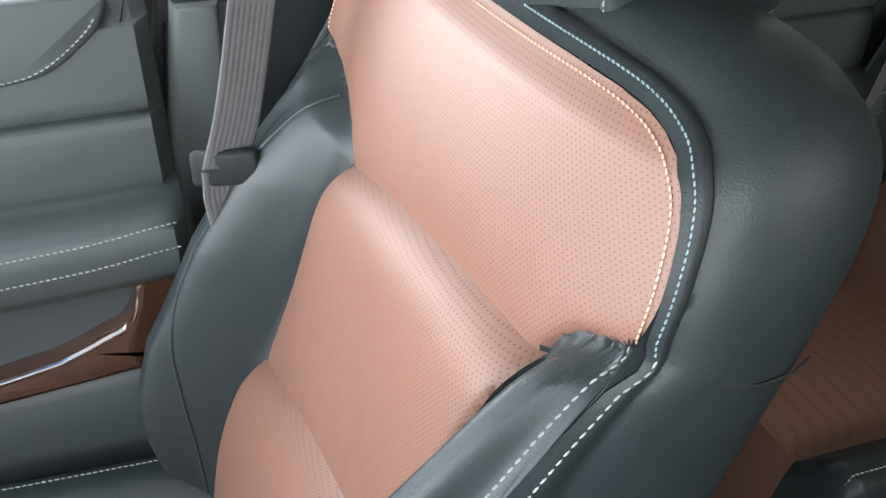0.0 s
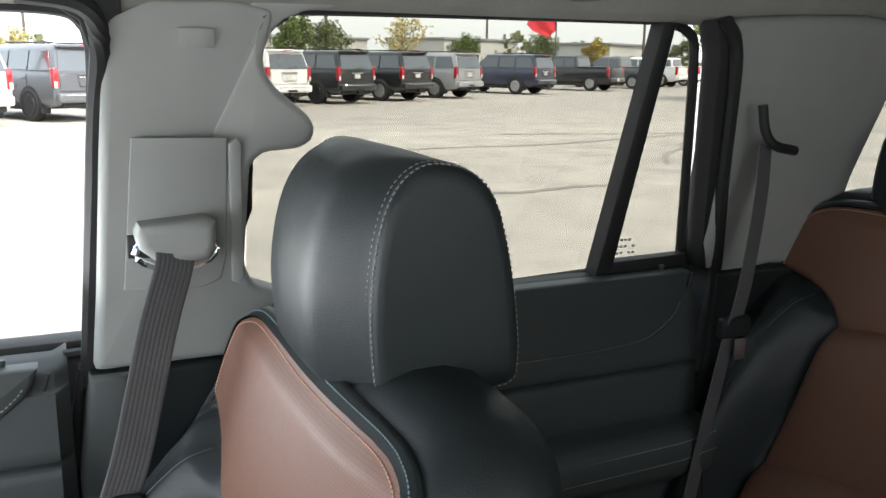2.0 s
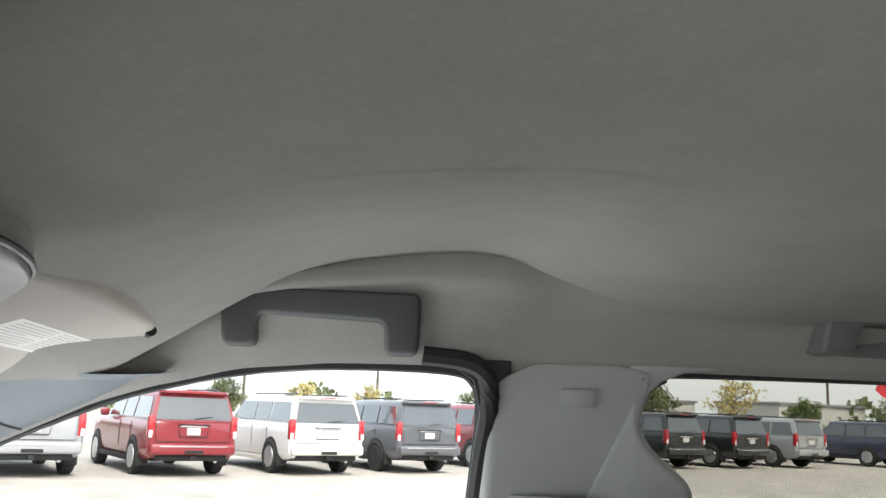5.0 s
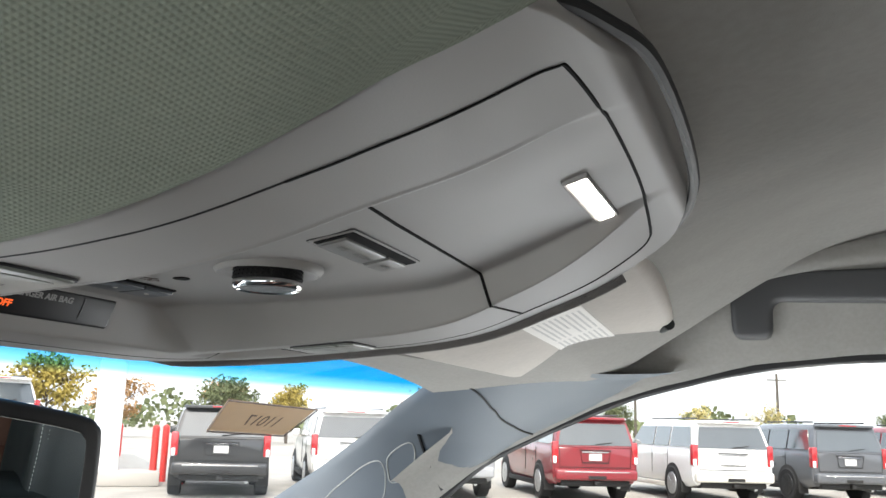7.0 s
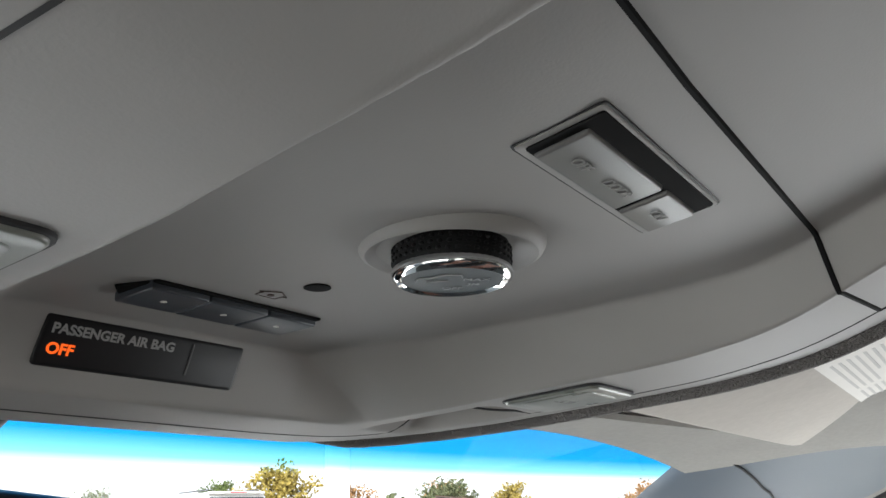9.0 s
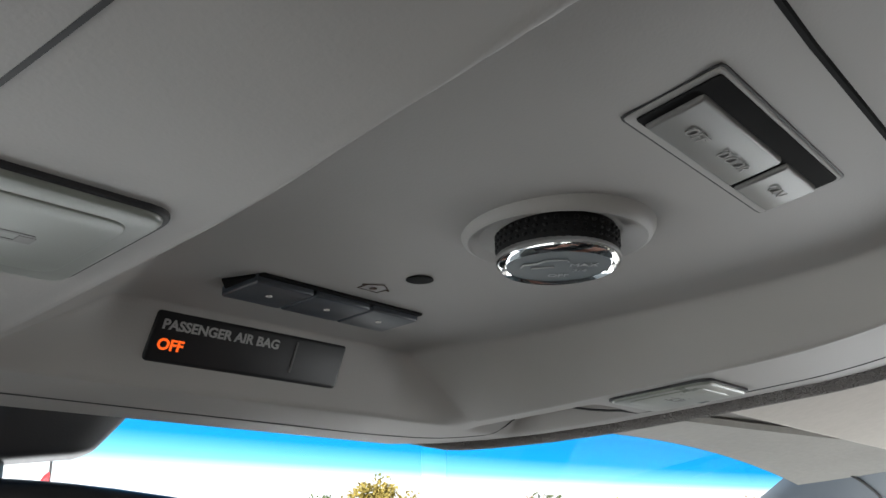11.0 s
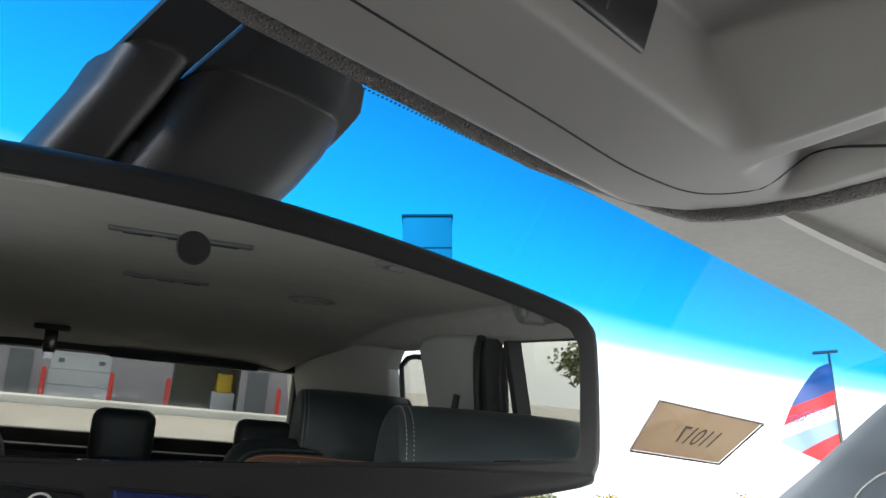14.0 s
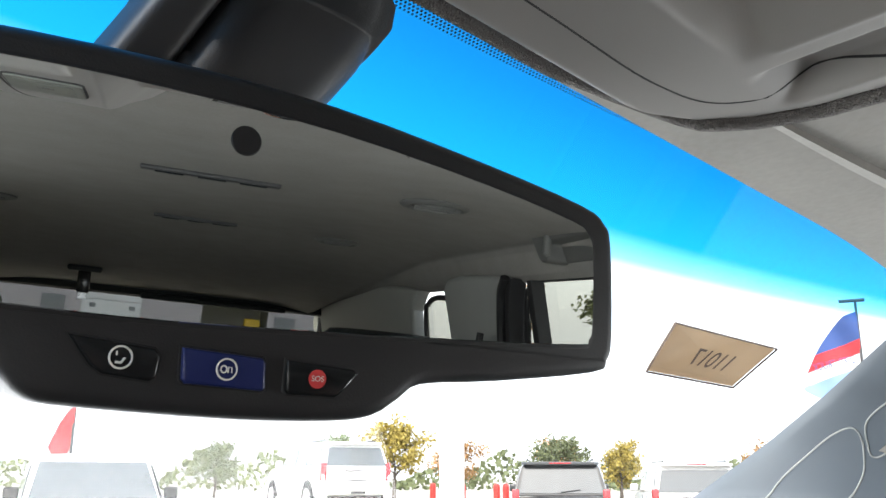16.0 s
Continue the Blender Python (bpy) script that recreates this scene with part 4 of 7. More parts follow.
# third row: a lower bench in three places
for x in (-0.45, 0.02, 0.46):
    bench = thing("third_row_seat", (x, -1.9, 0.48), "black and tan leather third-row seat place", "car seat", "third-row seats")
    part("backrest", box(x, -1.93, 0.98, 0.385, 0.13, 0.56, 0.045, 4, Matrix.Rotation(radians(12), 3, 'X')), BLACK_LEATHER, bench)
    part("backrest_panel", box(x, -1.872, 1.00, 0.22, 0.03, 0.46, 0.014, 3, Matrix.Rotation(radians(12), 3, 'X')), TAN_LEATHER, bench, "tan leather insert")
    part("headrest", box(x, -2.02, 1.355, 0.19, 0.09, 0.17, 0.035, 4), BLACK_LEATHER, bench)
    part("seat_cushion", box(x, -1.66, 0.68, 0.385, 0.44, 0.12, 0.04, 4), BLACK_LEATHER, bench)
    part("seat_base", box(x, -1.70, 0.54, 0.36, 0.40, 0.18, 0.02, 2), DARK_TRIM, bench)


# ---- doors, belts, handles ----
def door(name, s, y0, y1, top, label, wood):
    d = thing(name, (s * 0.78, (y0 + y1) / 2, 0.5), label, "car door", kind="structure")
    prof = [(top + 0.004, side_x(top) + 0.005), (top, side_x(top) - 0.012), (top - 0.012, 0.790), (top - 0.03, 0.775), (1.235, 0.768), (1.19, 0.762), (1.152, 0.757), (1.147, 0.760), (1.144, 0.768), (1.141, 0.760), (1.137, 0.756),
            (1.10, 0.752), (1.065, 0.752), (1.056, 0.756), (1.052, 0.745), (1.050, 0.725), (1.045, 0.708), (1.036, 0.698), (1.02, 0.693), (0.998, 0.692), (0.975, 0.698), (0.960, 0.712), (0.948, 0.735), (0.93, 0.752),
            (0.88, 0.757), (0.82, 0.755), (0.80, 0.74), (0.77, 0.735), (0.68, 0.738), (0.60, 0.75), (0.50, 0.78)]
    L = len(prof) - 1

    def fn(u, v):
        k = v * L
        i = min(int(k), L - 1)
        f = k - i
        z = prof[i][0] + (prof[i + 1][0] - prof[i][0]) * f
        x = prof[i][1] + (prof[i + 1][1] - prof[i][1]) * f
        y = y0 + (y1 - y0) * u
        e = min(u, 1 - u) * abs(y1 - y0)
        x += 0.03 * (1 - ss(e / 0.02)) ** 2
        return s * x, y, z
    part("door_panel", sheet(fn, 60, L * 3), SOFT_BLACK, d, sharp=50)
    place = lambda y, z, dd=0.0: (s * (0.772 - dd - 0.25 * max(0, 1.22 - z)), y, z)
    sg = 1 if y1 > y0 else -1
    c = [(0.0, top + 0.004), (0.016, 1.236), (0.066, 1.200), (0.118, 1.190), (0.20, 1.186)]
    y_edge = y0 + sg * 0.034
    pad = [(y_edge + sg * a, b) for a, b in spline([p for p in c], 6)] + [(y1 - sg * 0.04, 1.186), (y1 - sg * 0.04, top + 0.004)]
    part("upper_pad", prism(pad, place, -0.02, 0.010, 0.008, 4), SOFT_BLACK, d, "padded black upper panel")
    line = [Vector(place(y_edge + sg * (a + 0.009), b + 0.004, 0.0105)) for a, b in spline(c, 8)[6:]] + [Vector(place(y1 - sg * 0.05, 1.190, 0.0105))]
    tagged(part("pad_stitching", stitches(line, (-s, 0, 0), 0.0045, 0.002, 0.0009), PALE_THREAD, d, "pale thread seam"), kind="stuff")
    part("pad_groove", tube([Vector(place(y_edge + sg * (a - 0.012), b - 0.012, -0.004)) for a, b in spline(c, 8)] + [Vector(place(y1 - sg * 0.05, 1.172, -0.004))], 0.0022, 6), RUBBER, d, "dark groove")
    for z, x in ((1.033, 0.6962), (1.005, 0.6910)):
        tagged(part("armrest_stitching", stitches([(s * (x - 0.0006), y0 + sg * 0.012 + (y1 - y0) * k / 30 * 0.97, z + 0.008 * ss(1 - k / 3) - 0.02 * k / 30) for k in range(31)], (-s, 0, 0.3), 0.0045, 0.002, 0.0009), PALE_THREAD, d, "pale thread seam"), kind="stuff")
    pin = lathe([(0.0005, 0), (0.013, 0), (0.0135, 0.002), (0.010, 0.0045), (0.0048, 0.005), (0.0045, 0.020), (0.0052, 0.0225), (0.0045, 0.025), (0.0005, 0.0252)], 20)
    part("lock_pin", moved(pin, Matrix.Translation((s * 0.789, y0 + sg * 0.075, top - 0.013))), SOFT_BLACK, d, "black door lock pin")
    if wood:
        yy = lambda a: y0 + sg * a
        place2 = lambda y, z, dd=0.0: (s * (0.742 - dd), y, z)
        shape = [(yy(0.70), 0.800), (yy(0.072), 0.822), (yy(0.02), 0.826), (yy(0.012), 0.85), (yy(0.012), 0.955), (yy(0.05), 0.962), (yy(0.068), 0.950), (yy(0.074), 0.925), (yy(0.088), 0.898), (yy(0.115), 0.884), (yy(0.24), 0.853), (yy(0.70), 0.838)]
        part("wood_trim", prism(spline(shape, 3, True), place2, -0.02, 0.016, 0.010, 4), WOOD, d, "glossy dark burl wood trim")
    return d


door("door_1", 1, 0.118, 1.15, 1.268, "black leather front door panel with pale stitching and wood trim", True)
door("door_1", -1, 0.118, 1.15, 1.268, "black leather front door panel with pale stitching and wood trim", True)
door("door_2", 1, -0.885, -0.13, 1.302, "black leather rear door panel with padded armrest", False)
door("door_2", -1, -0.885, -0.13, 1.302, "black leather rear door panel with padded armrest", False)


def ribbon(path, width, across):
    """Ribbed webbing along a path; across gives its width direction."""
    w = Vector(across).normalized() * width
    prof = [(-0.5, 0), (-0.46, 0.0006)]
    for k in range(8):
        c = -0.40 + 0.8 * k / 7
        prof += [(c - 0.035, 0.0005), (c, 0.0012), (c + 0.035, 0.0005)]
    prof += [(0.46, 0.0006), (0.5, 0)]
    pts = [Vector(p) for p in path]
    rings = []
    for i, p in enumerate(pts):
        d = (pts[min(i + 1, len(pts) - 1)] - pts[max(i - 1, 0)]).normalized()
        nor = d.cross(w).normalized()
        if nor.x > 0:
            nor = -nor
        rings.append([p + w * a + nor * h for a, h in prof] + [p + w * a - nor * 0.0008 for a, _ in reversed(prof)])
    return loft(rings)


def seat_belt(s, shift, label, high):
    m = lambda p: (s * p[0], p[1] + shift, p[2])
    b = thing("seat_belt", m((0.69, 0, 0.6)), label, "seat belt", "cabin seat belts")
    if high:
        body = prism([(0.030, 1.424), (0.033, 1.440), (0.028, 1.452), (-0.050, 1.458), (-0.062, 1.452), (-0.060, 1.420), (-0.050, 1.406), (0.004, 1.402)], lambda y, z, d: m((0.752 - d + 0.30 * max(0, z - 1.43), y, z)), 0.0, 0.058, 0.014, 4)
        part("belt_guide", body, GREY_TRIM, b, "grey plastic height adjuster cap")
        ring = [m((0.712, -0.014 + 0.048 * math.cos(a), 1.418 + 0.022 * math.sin(a))) for a in (k * math.pi / 10 for k in range(20))]
        part("guide_ring", tube(ring, 0.0045, 8, True), CHROME, b, "bright steel belt loop")
        part("guide_pocket", prism([(0.040, 1.435), (0.040, 1.405), (-0.066, 1.40), (-0.066, 1.43)], lambda y, z, d: m((0.765 - d, y, z)), 0, 0.022, 0.004), RUBBER, b, "dark recess")
        path = [m(p) for p in spline([(0.696, -0.010, 1.418), (0.692, -0.007, 1.40), (0.672, 0.018, 1.33), (0.642, 0.055, 1.20), (0.625, 0.080, 1.135)], 8)]
        part("webbing", ribbon(path, 0.048, m((0.22, -0.93 - shift, -0.20))), BELT, b, "grey ribbed webbing", 80)
        path = [m(p) for p in spline([(0.629, 0.082, 1.130), (0.635, 0.078, 1.05), (0.68, 0.02, 0.75), (0.70, 0, 0.55)], 6)]
        part("lower_webbing", ribbon(path, 0.046, m((0.22, -0.93 - shift, -0.20))), BELT, b, "grey ribbed webbing", 80)
        tongue = box(*m((0.628, 0.080, 1.134)), 0.014, 0.066, 0.038, 0.006, 3, Matrix.Rotation(radians(-14 * s), 3, 'Z'))
        part("latch_tongue", tongue, DARK_TRIM, b, "dark plastic latch tongue")
    else:
        path = [m(p) for p in spline([(0.700, 0, 1.52), (0.688, 0.012, 1.43), (0.676, 0.04, 1.30), (0.672, 0.06, 1.235)], 8)]
        part("webbing", ribbon(path, 0.048, m((0.35, -0.9 - shift, -0.2))), BELT, b, "dark grey webbing", 80)
        path = [m(p) for p in spline([(0.676, 0.062, 1.225), (0.690, 0.085, 1.05), (0.70, 0.12, 0.80), (0.71, 0.14, 0.55)], 6)]
        part("lower_webbing", ribbon(path, 0.046, m((0.35, -0.9 - shift, -0.2))), BELT, b, "dark grey webbing", 80)
        part("latch_tongue", box(*m((0.672, 0.06, 1.232)), 0.016, 0.062, 0.034, 0.006, 3), DARK_TRIM, b, "dark plastic latch tongue")
        part("tongue_blade", box(*m((0.666, 0.05, 1.195)), 0.003, 0.022, 0.036, 0.001, 2), STEEL, b, "steel tongue blade")
        slot = spline([(0.685, 0.028, 1.585), (0.683, 0.020, 1.545), (0.680, 0.0, 1.522), (0.682, -0.045, 1.512)], 6)
        part("guide_slot", tube([m(p) for p in slot], 0.008, 8), RUBBER, b, "black curved belt slot")
    return b


for s in (1, -1):
    seat_belt(s, 0, "grey front seat belt hanging from its pillar guide", True)
    seat_belt(s, -0.93, "dark grey second-row seat belt from a pillar slot", False)


def grab_handle(s, y_mid, half, z, x, coat_hook):
    """Folded grab handle: two feet joined by a bar, on a shallow plinth."""
    h = thing("grab_handle", (s * x, y_mid, z), "folded grey plastic grab handle on roof rail" + (" and a hook" if coat_hook else ""), "grab handle", "roof grab handles")
    place = lambda y, zz, d=0.0: (s * (x + 0.055 - d - 0.55 * (zz - z)), y_mid + y, zz)
    tall = 1.2 if coat_hook else 1.25
    o = rounded([(-half, -0.027), (-half, 0.029), (half, 0.029), (half, -0.024), (half - 0.042, -0.024), (half - 0.042, 0.006), (-half + 0.042, 0.003), (-half + 0.042, -0.027)], 0.011, 5)
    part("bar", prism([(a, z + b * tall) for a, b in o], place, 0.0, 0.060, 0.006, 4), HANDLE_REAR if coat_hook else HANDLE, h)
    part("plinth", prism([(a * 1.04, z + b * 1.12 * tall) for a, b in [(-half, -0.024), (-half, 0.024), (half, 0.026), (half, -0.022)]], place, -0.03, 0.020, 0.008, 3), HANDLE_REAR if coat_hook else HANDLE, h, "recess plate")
    if coat_hook:
        part("coat_hook", box(s * (x - 0.010), y_mid - half * 0.45, z - 0.004, 0.014, 0.016, 0.044, 0.005, 3), HANDLE_REAR, h, "small grey coat hook")
    return h


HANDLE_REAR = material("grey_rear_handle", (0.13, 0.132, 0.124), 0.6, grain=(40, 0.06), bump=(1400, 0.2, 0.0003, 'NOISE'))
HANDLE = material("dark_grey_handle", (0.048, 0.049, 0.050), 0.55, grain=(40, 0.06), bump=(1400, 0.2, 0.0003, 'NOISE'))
for s in (1, -1):
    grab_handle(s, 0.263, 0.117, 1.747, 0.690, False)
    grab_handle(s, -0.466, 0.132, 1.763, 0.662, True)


def round_vent(x, y, group):
    """Oval air vent flush in the headliner."""
    z = roof(x, y)
    v = thing("ceiling_vent", (x, y, z), "round grey air vent set in the headliner", "air vent", group)
    base = Matrix.Translation((x, y, z + 0.001)) @ Matrix.Rotation(math.pi, 4, 'X')
    part("bezel", moved(lathe([(0.044, 0.0), (0.062, 0.0), (0.064, 0.003), (0.060, 0.007), (0.050, 0.009), (0.046, 0.006), (0.044, 0.001)], 32), base), HANDLE_REAR, v)
    part("barrel", moved(lathe([(0.001, 0.0015), (0.045, 0.0015), (0.045, 0.003), (0.001, 0.003)], 28), base), RUBBER, v, "dark vent opening")
    for k in range(3):
        part("vane", box(x, y - 0.024 + 0.024 * k, z - 0.005, 0.075 - 0.012 * abs(k - 1), 0.003, 0.008, 0.001, 1, Matrix.Rotation(radians(25), 3, 'X')), HANDLE_REAR, v)
    return v


for x, y in ((0.42, -0.515), (-0.42, -0.515), (0.43, -1.37), (-0.43, -1.37)):
    round_vent(x, y, "headliner air vents")


# ---- overhead console ----
FLOOR_Z = [(0.355, 1.7145), (0.365, 1.7135), (0.395, 1.703), (0.43, 1.692), (0.465, 1.6805), (0.5, 1.6775), (0.585, 1.6735), (0.62, 1.672), (0.69, 1.668)]
CX = 0.007     # middle of the console
WELL = [(0.368, 0.0), (0.385, 0.004), (0.40, 0.009), (0.42, 0.012), (0.451, 0.0135), (0.5, 0.018), (0.55, 0.0195), (0.59, 0.0205), (0.64, 0.021), (0.69, 0.0225)]
HALF_W = [(0.358, 0.0500), (0.360, 0.0750), (0.363, 0.0920), (0.366, 0.1050), (0.370, 0.1200), (0.375, 0.1320), (0.382, 0.1370), (0.40, 0.1395), (0.45, 0.1405), (0.50, 0.1418), (0.55, 0.1430), (0.59, 0.1430), (0.62, 0.1395), (0.64, 0.1310), (0.655, 0.1170), (0.664, 0.0980), (0.670, 0.0730), (0.673, 0.0430)]
LIP = [(0.365, 0.050), (0.375, 0.055), (0.404, 0.0675), (0.428, 0.0775), (0.44, 0.080), (0.454, 0.083), (0.47, 0.0865), (0.49, 0.0875), (0.52, 0.0862), (0.58, 0.0867), (0.70, 0.0870)]
FOOT = [(0.365, 0.005), (0.40, 0.010), (0.50, 0.013), (0.53, 0.014), (0.565, 0.019), (0.60, 0.030), (0.62, 0.034)]
FLOOR_Z, WELL, LIP = eased(FLOOR_Z, 0.030), eased(WELL, 0.024), eased(LIP, 0.020)


def con_z(x, y):
    """Underside of the console: a rim round a recessed well that runs out towards the rear."""
    d = lerp_table(WELL, y)
    rim = lerp_table(FLOOR_Z, y) - d
    a = abs(x - CX)
    lip = lerp_table(LIP, y)
    foot = lip - lerp_table(FOOT, y)
    well = (1 - ramp((a - foot) / (lip - foot))) * (1 - ramp((y - 0.6165) / 0.0100))
    z = rim + d * well
    # lens recess at the front of each rim
    pocket = ss((a - 0.096) / 0.008) * (1 - ss((a - 0.122) / 0.008)) * ss((y - 0.570) / 0.010) * (1 - ss((y - 0.612) / 0.020))
    z += 0.009 * pocket
    # rounded outer edge
    w = lerp_table(HALF_W, y)
    e = min(w - a, 0.05)
    z += 0.003 * (1 - ss(e / 0.006)) ** 2
    z += 0.016 * (1 - ss(e / 0.0025)) ** 2
    z -= 0.0005 * math.exp(-((a - lip - 0.0008) / 0.0013) ** 2) * ss((d - 0.002) / 0.006) * ss((0.617 - y) / 0.004)
    z += 0.010 * (1 - ss((0.673 - y) / 0.010)) ** 2
    z += 0.006 * (1 - ss((y - 0.358) / 0.008)) ** 2 + 0.012 * (1 - ss((y - 0.358) / 0.003)) ** 2
    return z


def con_point(u, v):
    y = 0.358 + 0.315 * v
    x = CX + (-1 + 2 * u) * lerp_table(HALF_W, y)
    return x, y, con_z(x, y)


console = thing("overhead_console", (0, 0.52, 1.70), "grey plastic overhead console with a rotary knob and buttons", "overhead console")
part("housing", sheet(con_point, 300, 300), CONSOLE_TRIM, console, sharp=60)
def on_con(points, off):
    return [Vector((x, y, con_z(x, y) + off)) for x, y in points]


seam = [(p[0], p[1]) for p in ((-0.060, 0.4470), (-0.02, 0.4490), (0.03, 0.4503), (0.078, 0.4516), (0.094, 0.4500), (0.128, 0.4470))]
seam = [(a[0] + (b[0] - a[0]) * k / 12, a[1] + (b[1] - a[1]) * k / 12) for a, b in zip(seam, seam[1:]) for k in range(12)] + [seam[-1]]
part("panel_gap", tube(on_con(seam, 0.0004), 0.0009, 6), RECESS_BLACK, console, "black panel gap")
lid = spline([(-0.108, 0.439), (-0.1055, 0.428), (-0.1015, 0.412), (-0.0925, 0.391), (-0.0855, 0.3762), (-0.078, 0.3730), (-0.03, 0.3715), (0.038, 0.3735), (0.096, 0.3785), (0.112, 0.3815), (0.119, 0.387), (0.123, 0.40), (0.1265, 0.42), (0.128, 0.447)], 8)
part("panel_gap", tube(on_con([(p[0], p[1]) for p in lid], 0.0004), 0.0008, 6), RECESS_BLACK, console, "black panel gap")
for s in (1,):
    line = spline([(0.128, 0.447), (0.1335, 0.50), (0.1355, 0.56), (0.1305, 0.605), (0.116, 0.641), (0.084, 0.651), (0.027, 0.651), (-0.06, 0.650)], 8)
    part("trim_gap", tube(on_con([(p[0], p[1]) for p in line], 0.0003), 0.00055, 5), RUBBER, console, "fine trim gap")
line = spline([(-0.108, 0.439), (-0.115, 0.47), (-0.119, 0.50), (-0.121, 0.53), (-0.120, 0.57)], 8)
part("trim_gap", tube(on_con([(p[0], p[1]) for p in line], 0.0003), 0.0006, 5), RUBBER, console, "fine trim gap")
# textured seal round the rim
edge = [(CX + s * (lerp_table(HALF_W, y) - 0.001), y) for s, ys in ((1, np.linspace(0.40, 0.672, 60)), (-1, np.linspace(0.672, 0.60, 30))) for y in ys]
ring = [Vector((x + 0.0022 * (1 if x > CX else -1) * ss((0.67 - y) / 0.05), y + 0.0022 * ss((y - 0.63) / 0.03), lerp_table(FLOOR_Z, y) - lerp_table(WELL, y) + 0.0008 + 0.006 * ss((y - 0.650) / 0.020))) for x, y in edge]
SEAL = material("dotted_seal", (0.15, 0.14, 0.13), 0.8, grain=(200, 0.1), bump=(900, 1.0, 0.002, 'VORONOI'))
part("rim_seal", tube(ring, 0.0038, 10), SEAL, console, "dark dotted rubber seal")
frame_pts = spline([(0.146, 0.42), (0.1445, 0.40), (0.141, 0.382), (0.134, 0.373), (0.118, 0.3665), (0.095, 0.3605), (0.06, 0.3555), (0, 0.353), (-0.06, 0.3545), (-0.088, 0.362), (-0.108, 0.371), (-0.120, 0.385)], 8)
part("rear_gap", tube([Vector((p[0], p[1], lerp_table(FLOOR_Z, p[1]) + 0.004)) for p in frame_pts], 0.0022, 8), RUBBER, console, "dark gap to the headliner")
# passenger air bag display
DISPLAY = material("display_black", (0.009, 0.009, 0.010), 0.45, grain=(50, 0.1), spec=0.3)
SLOT_GREY = material("display_slot", (0.07, 0.07, 0.07), 0.5, grain=(80, 0.05))
DISPLAY_GREY = material("display_grey_print", (0.30, 0.30, 0.29), 0.5, grain=(80, 0.05))
tilt = Matrix.Rotation(math.atan2(0.006, 0.014), 3, 'X')
disp = part("display", box(0.0, 0.6215, 1.6645, 0.068, 0.004, 0.0150, 0.0016, 3, tilt), DISPLAY, console, "glossy black air bag display")
face = Matrix.Translation((0, 0.6192, 1.6650)) @ tilt.to_4x4() @ Matrix.Rotation(radians(90), 4, 'X')
lettering("PASSENGER AIR BAG", 0.0038, face @ Matrix.Translation((-0.0118, 0.0019, 0)), DISPLAY_GREY, disp, "display_lettering", fit=0.0385, bold=0.032)
lettering("OFF", 0.0042, face @ Matrix.Translation((-0.0272, -0.0036, 0)), glowing("amber_indicator", (1.0, 0.12, 0.005), 0.22), disp, "warning_lettering", fit=0.0078, bold=0.03)
part("divider", moved(box(0, 0, 0, 0.0006, 0.0095, 0.0006), face @ Matrix.Translation((0.0140, -0.0008, 0.0))), SLOT_GREY, disp, "thin upright slot")
# three garage door buttons
BUTTON = material("blue_grey_button", (0.045, 0.052, 0.062), 0.35, grain=(60, 0.08))
down = lambda x, y, h=0.0: Matrix.Translation((x, y, con_z(x, y) - h)) @ Matrix.Rotation(math.pi, 4, 'X')
slant = lambda x0, x1, y0, y1, shear: [(x0 + shear, y0), (x1 + shear, y0), (x1, y1), (x0, y1)]
btn_at = lambda h: (lambda x, y, d: (x, y, con_z(x, y) - h - d))
part("button_plate", prism([(-0.0325, 0.5905), (-0.0275, 0.5800), (0.0290, 0.5800), (0.0290, 0.5960), (-0.0275, 0.5960)], btn_at(-0.0004), 0.0, 0.0012, 0.0004, 2), RECESS_BLACK, console, "black button surround")
for x0, x1 in ((-0.0285, -0.0105), (-0.0098, 0.0098), (0.0105, 0.0285)):
    b = part("button", prism(rounded(slant(x0, x1, 0.5812, 0.5965, 0.0), 0.0008, 3), btn_at(0.0), 0.0, 0.0024, 0.0006, 3), BUTTON, console, "blue-grey push button")
    part("button_dot", moved(lathe([(0.0001, 0), (0.0009, 0), (0.0009, 0.0003), (0.0001, 0.0003)], 12), down((x0 + x1) / 2, 0.5885, 0.0023)), WHITE_LABEL, b, "white dot")
house = [(-0.0035, -0.0022), (0.0035, -0.0022), (0.0035, 0.001), (0.0048, 0.001), (0, 0.0042), (-0.0048, 0.001), (-0.0035, 0.001)]
m = down(0.0015, 0.5720, 0.0001)
part("house_icon", tube([m @ Vector((a, b, 0)) for a, b in house], 0.00016, 5, True), INK, console, "small printed house icon")
part("house_icon_dot", moved(lathe([(0.0001, 0), (0.0010, 0), (0.0010, 0.0002), (0.0001, 0.0002)], 10), m), INK, console)
part("sensor_hole", moved(lathe([(0.0001, 0), (0.0034, 0), (0.0036, 0.0004), (0.0030, 0.0006), (0.0001, 0.0003)], 20), down(0.0055, 0.5590, -0.0001)), RECESS_BLACK, console, "small round black hole")
# rotary knob
kb = Matrix.Translation((0.0055, 0.5165, con_z(0.0055, 0.5165) + 0.0006)) @ Matrix.Rotation(math.pi, 4, 'X')
KNOB_BLACK = material("knurled_black", (0.006, 0.006, 0.006), 0.6, grain=(60, 0.1), spec=0.2)
KNOB_PRINT = material("grey_knob_print", (0.30, 0.31, 0.31), 0.6, grain=(90, 0.1))
part("knob_dish", moved(lathe([(0.0135, -0.0005), (0.0155, 0.0002), (0.0175, 0.0012), (0.0192, 0.0024), (0.0202, 0.0027), (0.0212, 0.0022), (0.0221, 0.0006), (0.0224, -0.0012)], 56), kb), CONSOLE_TRIM, console, "dished ring round the knob")
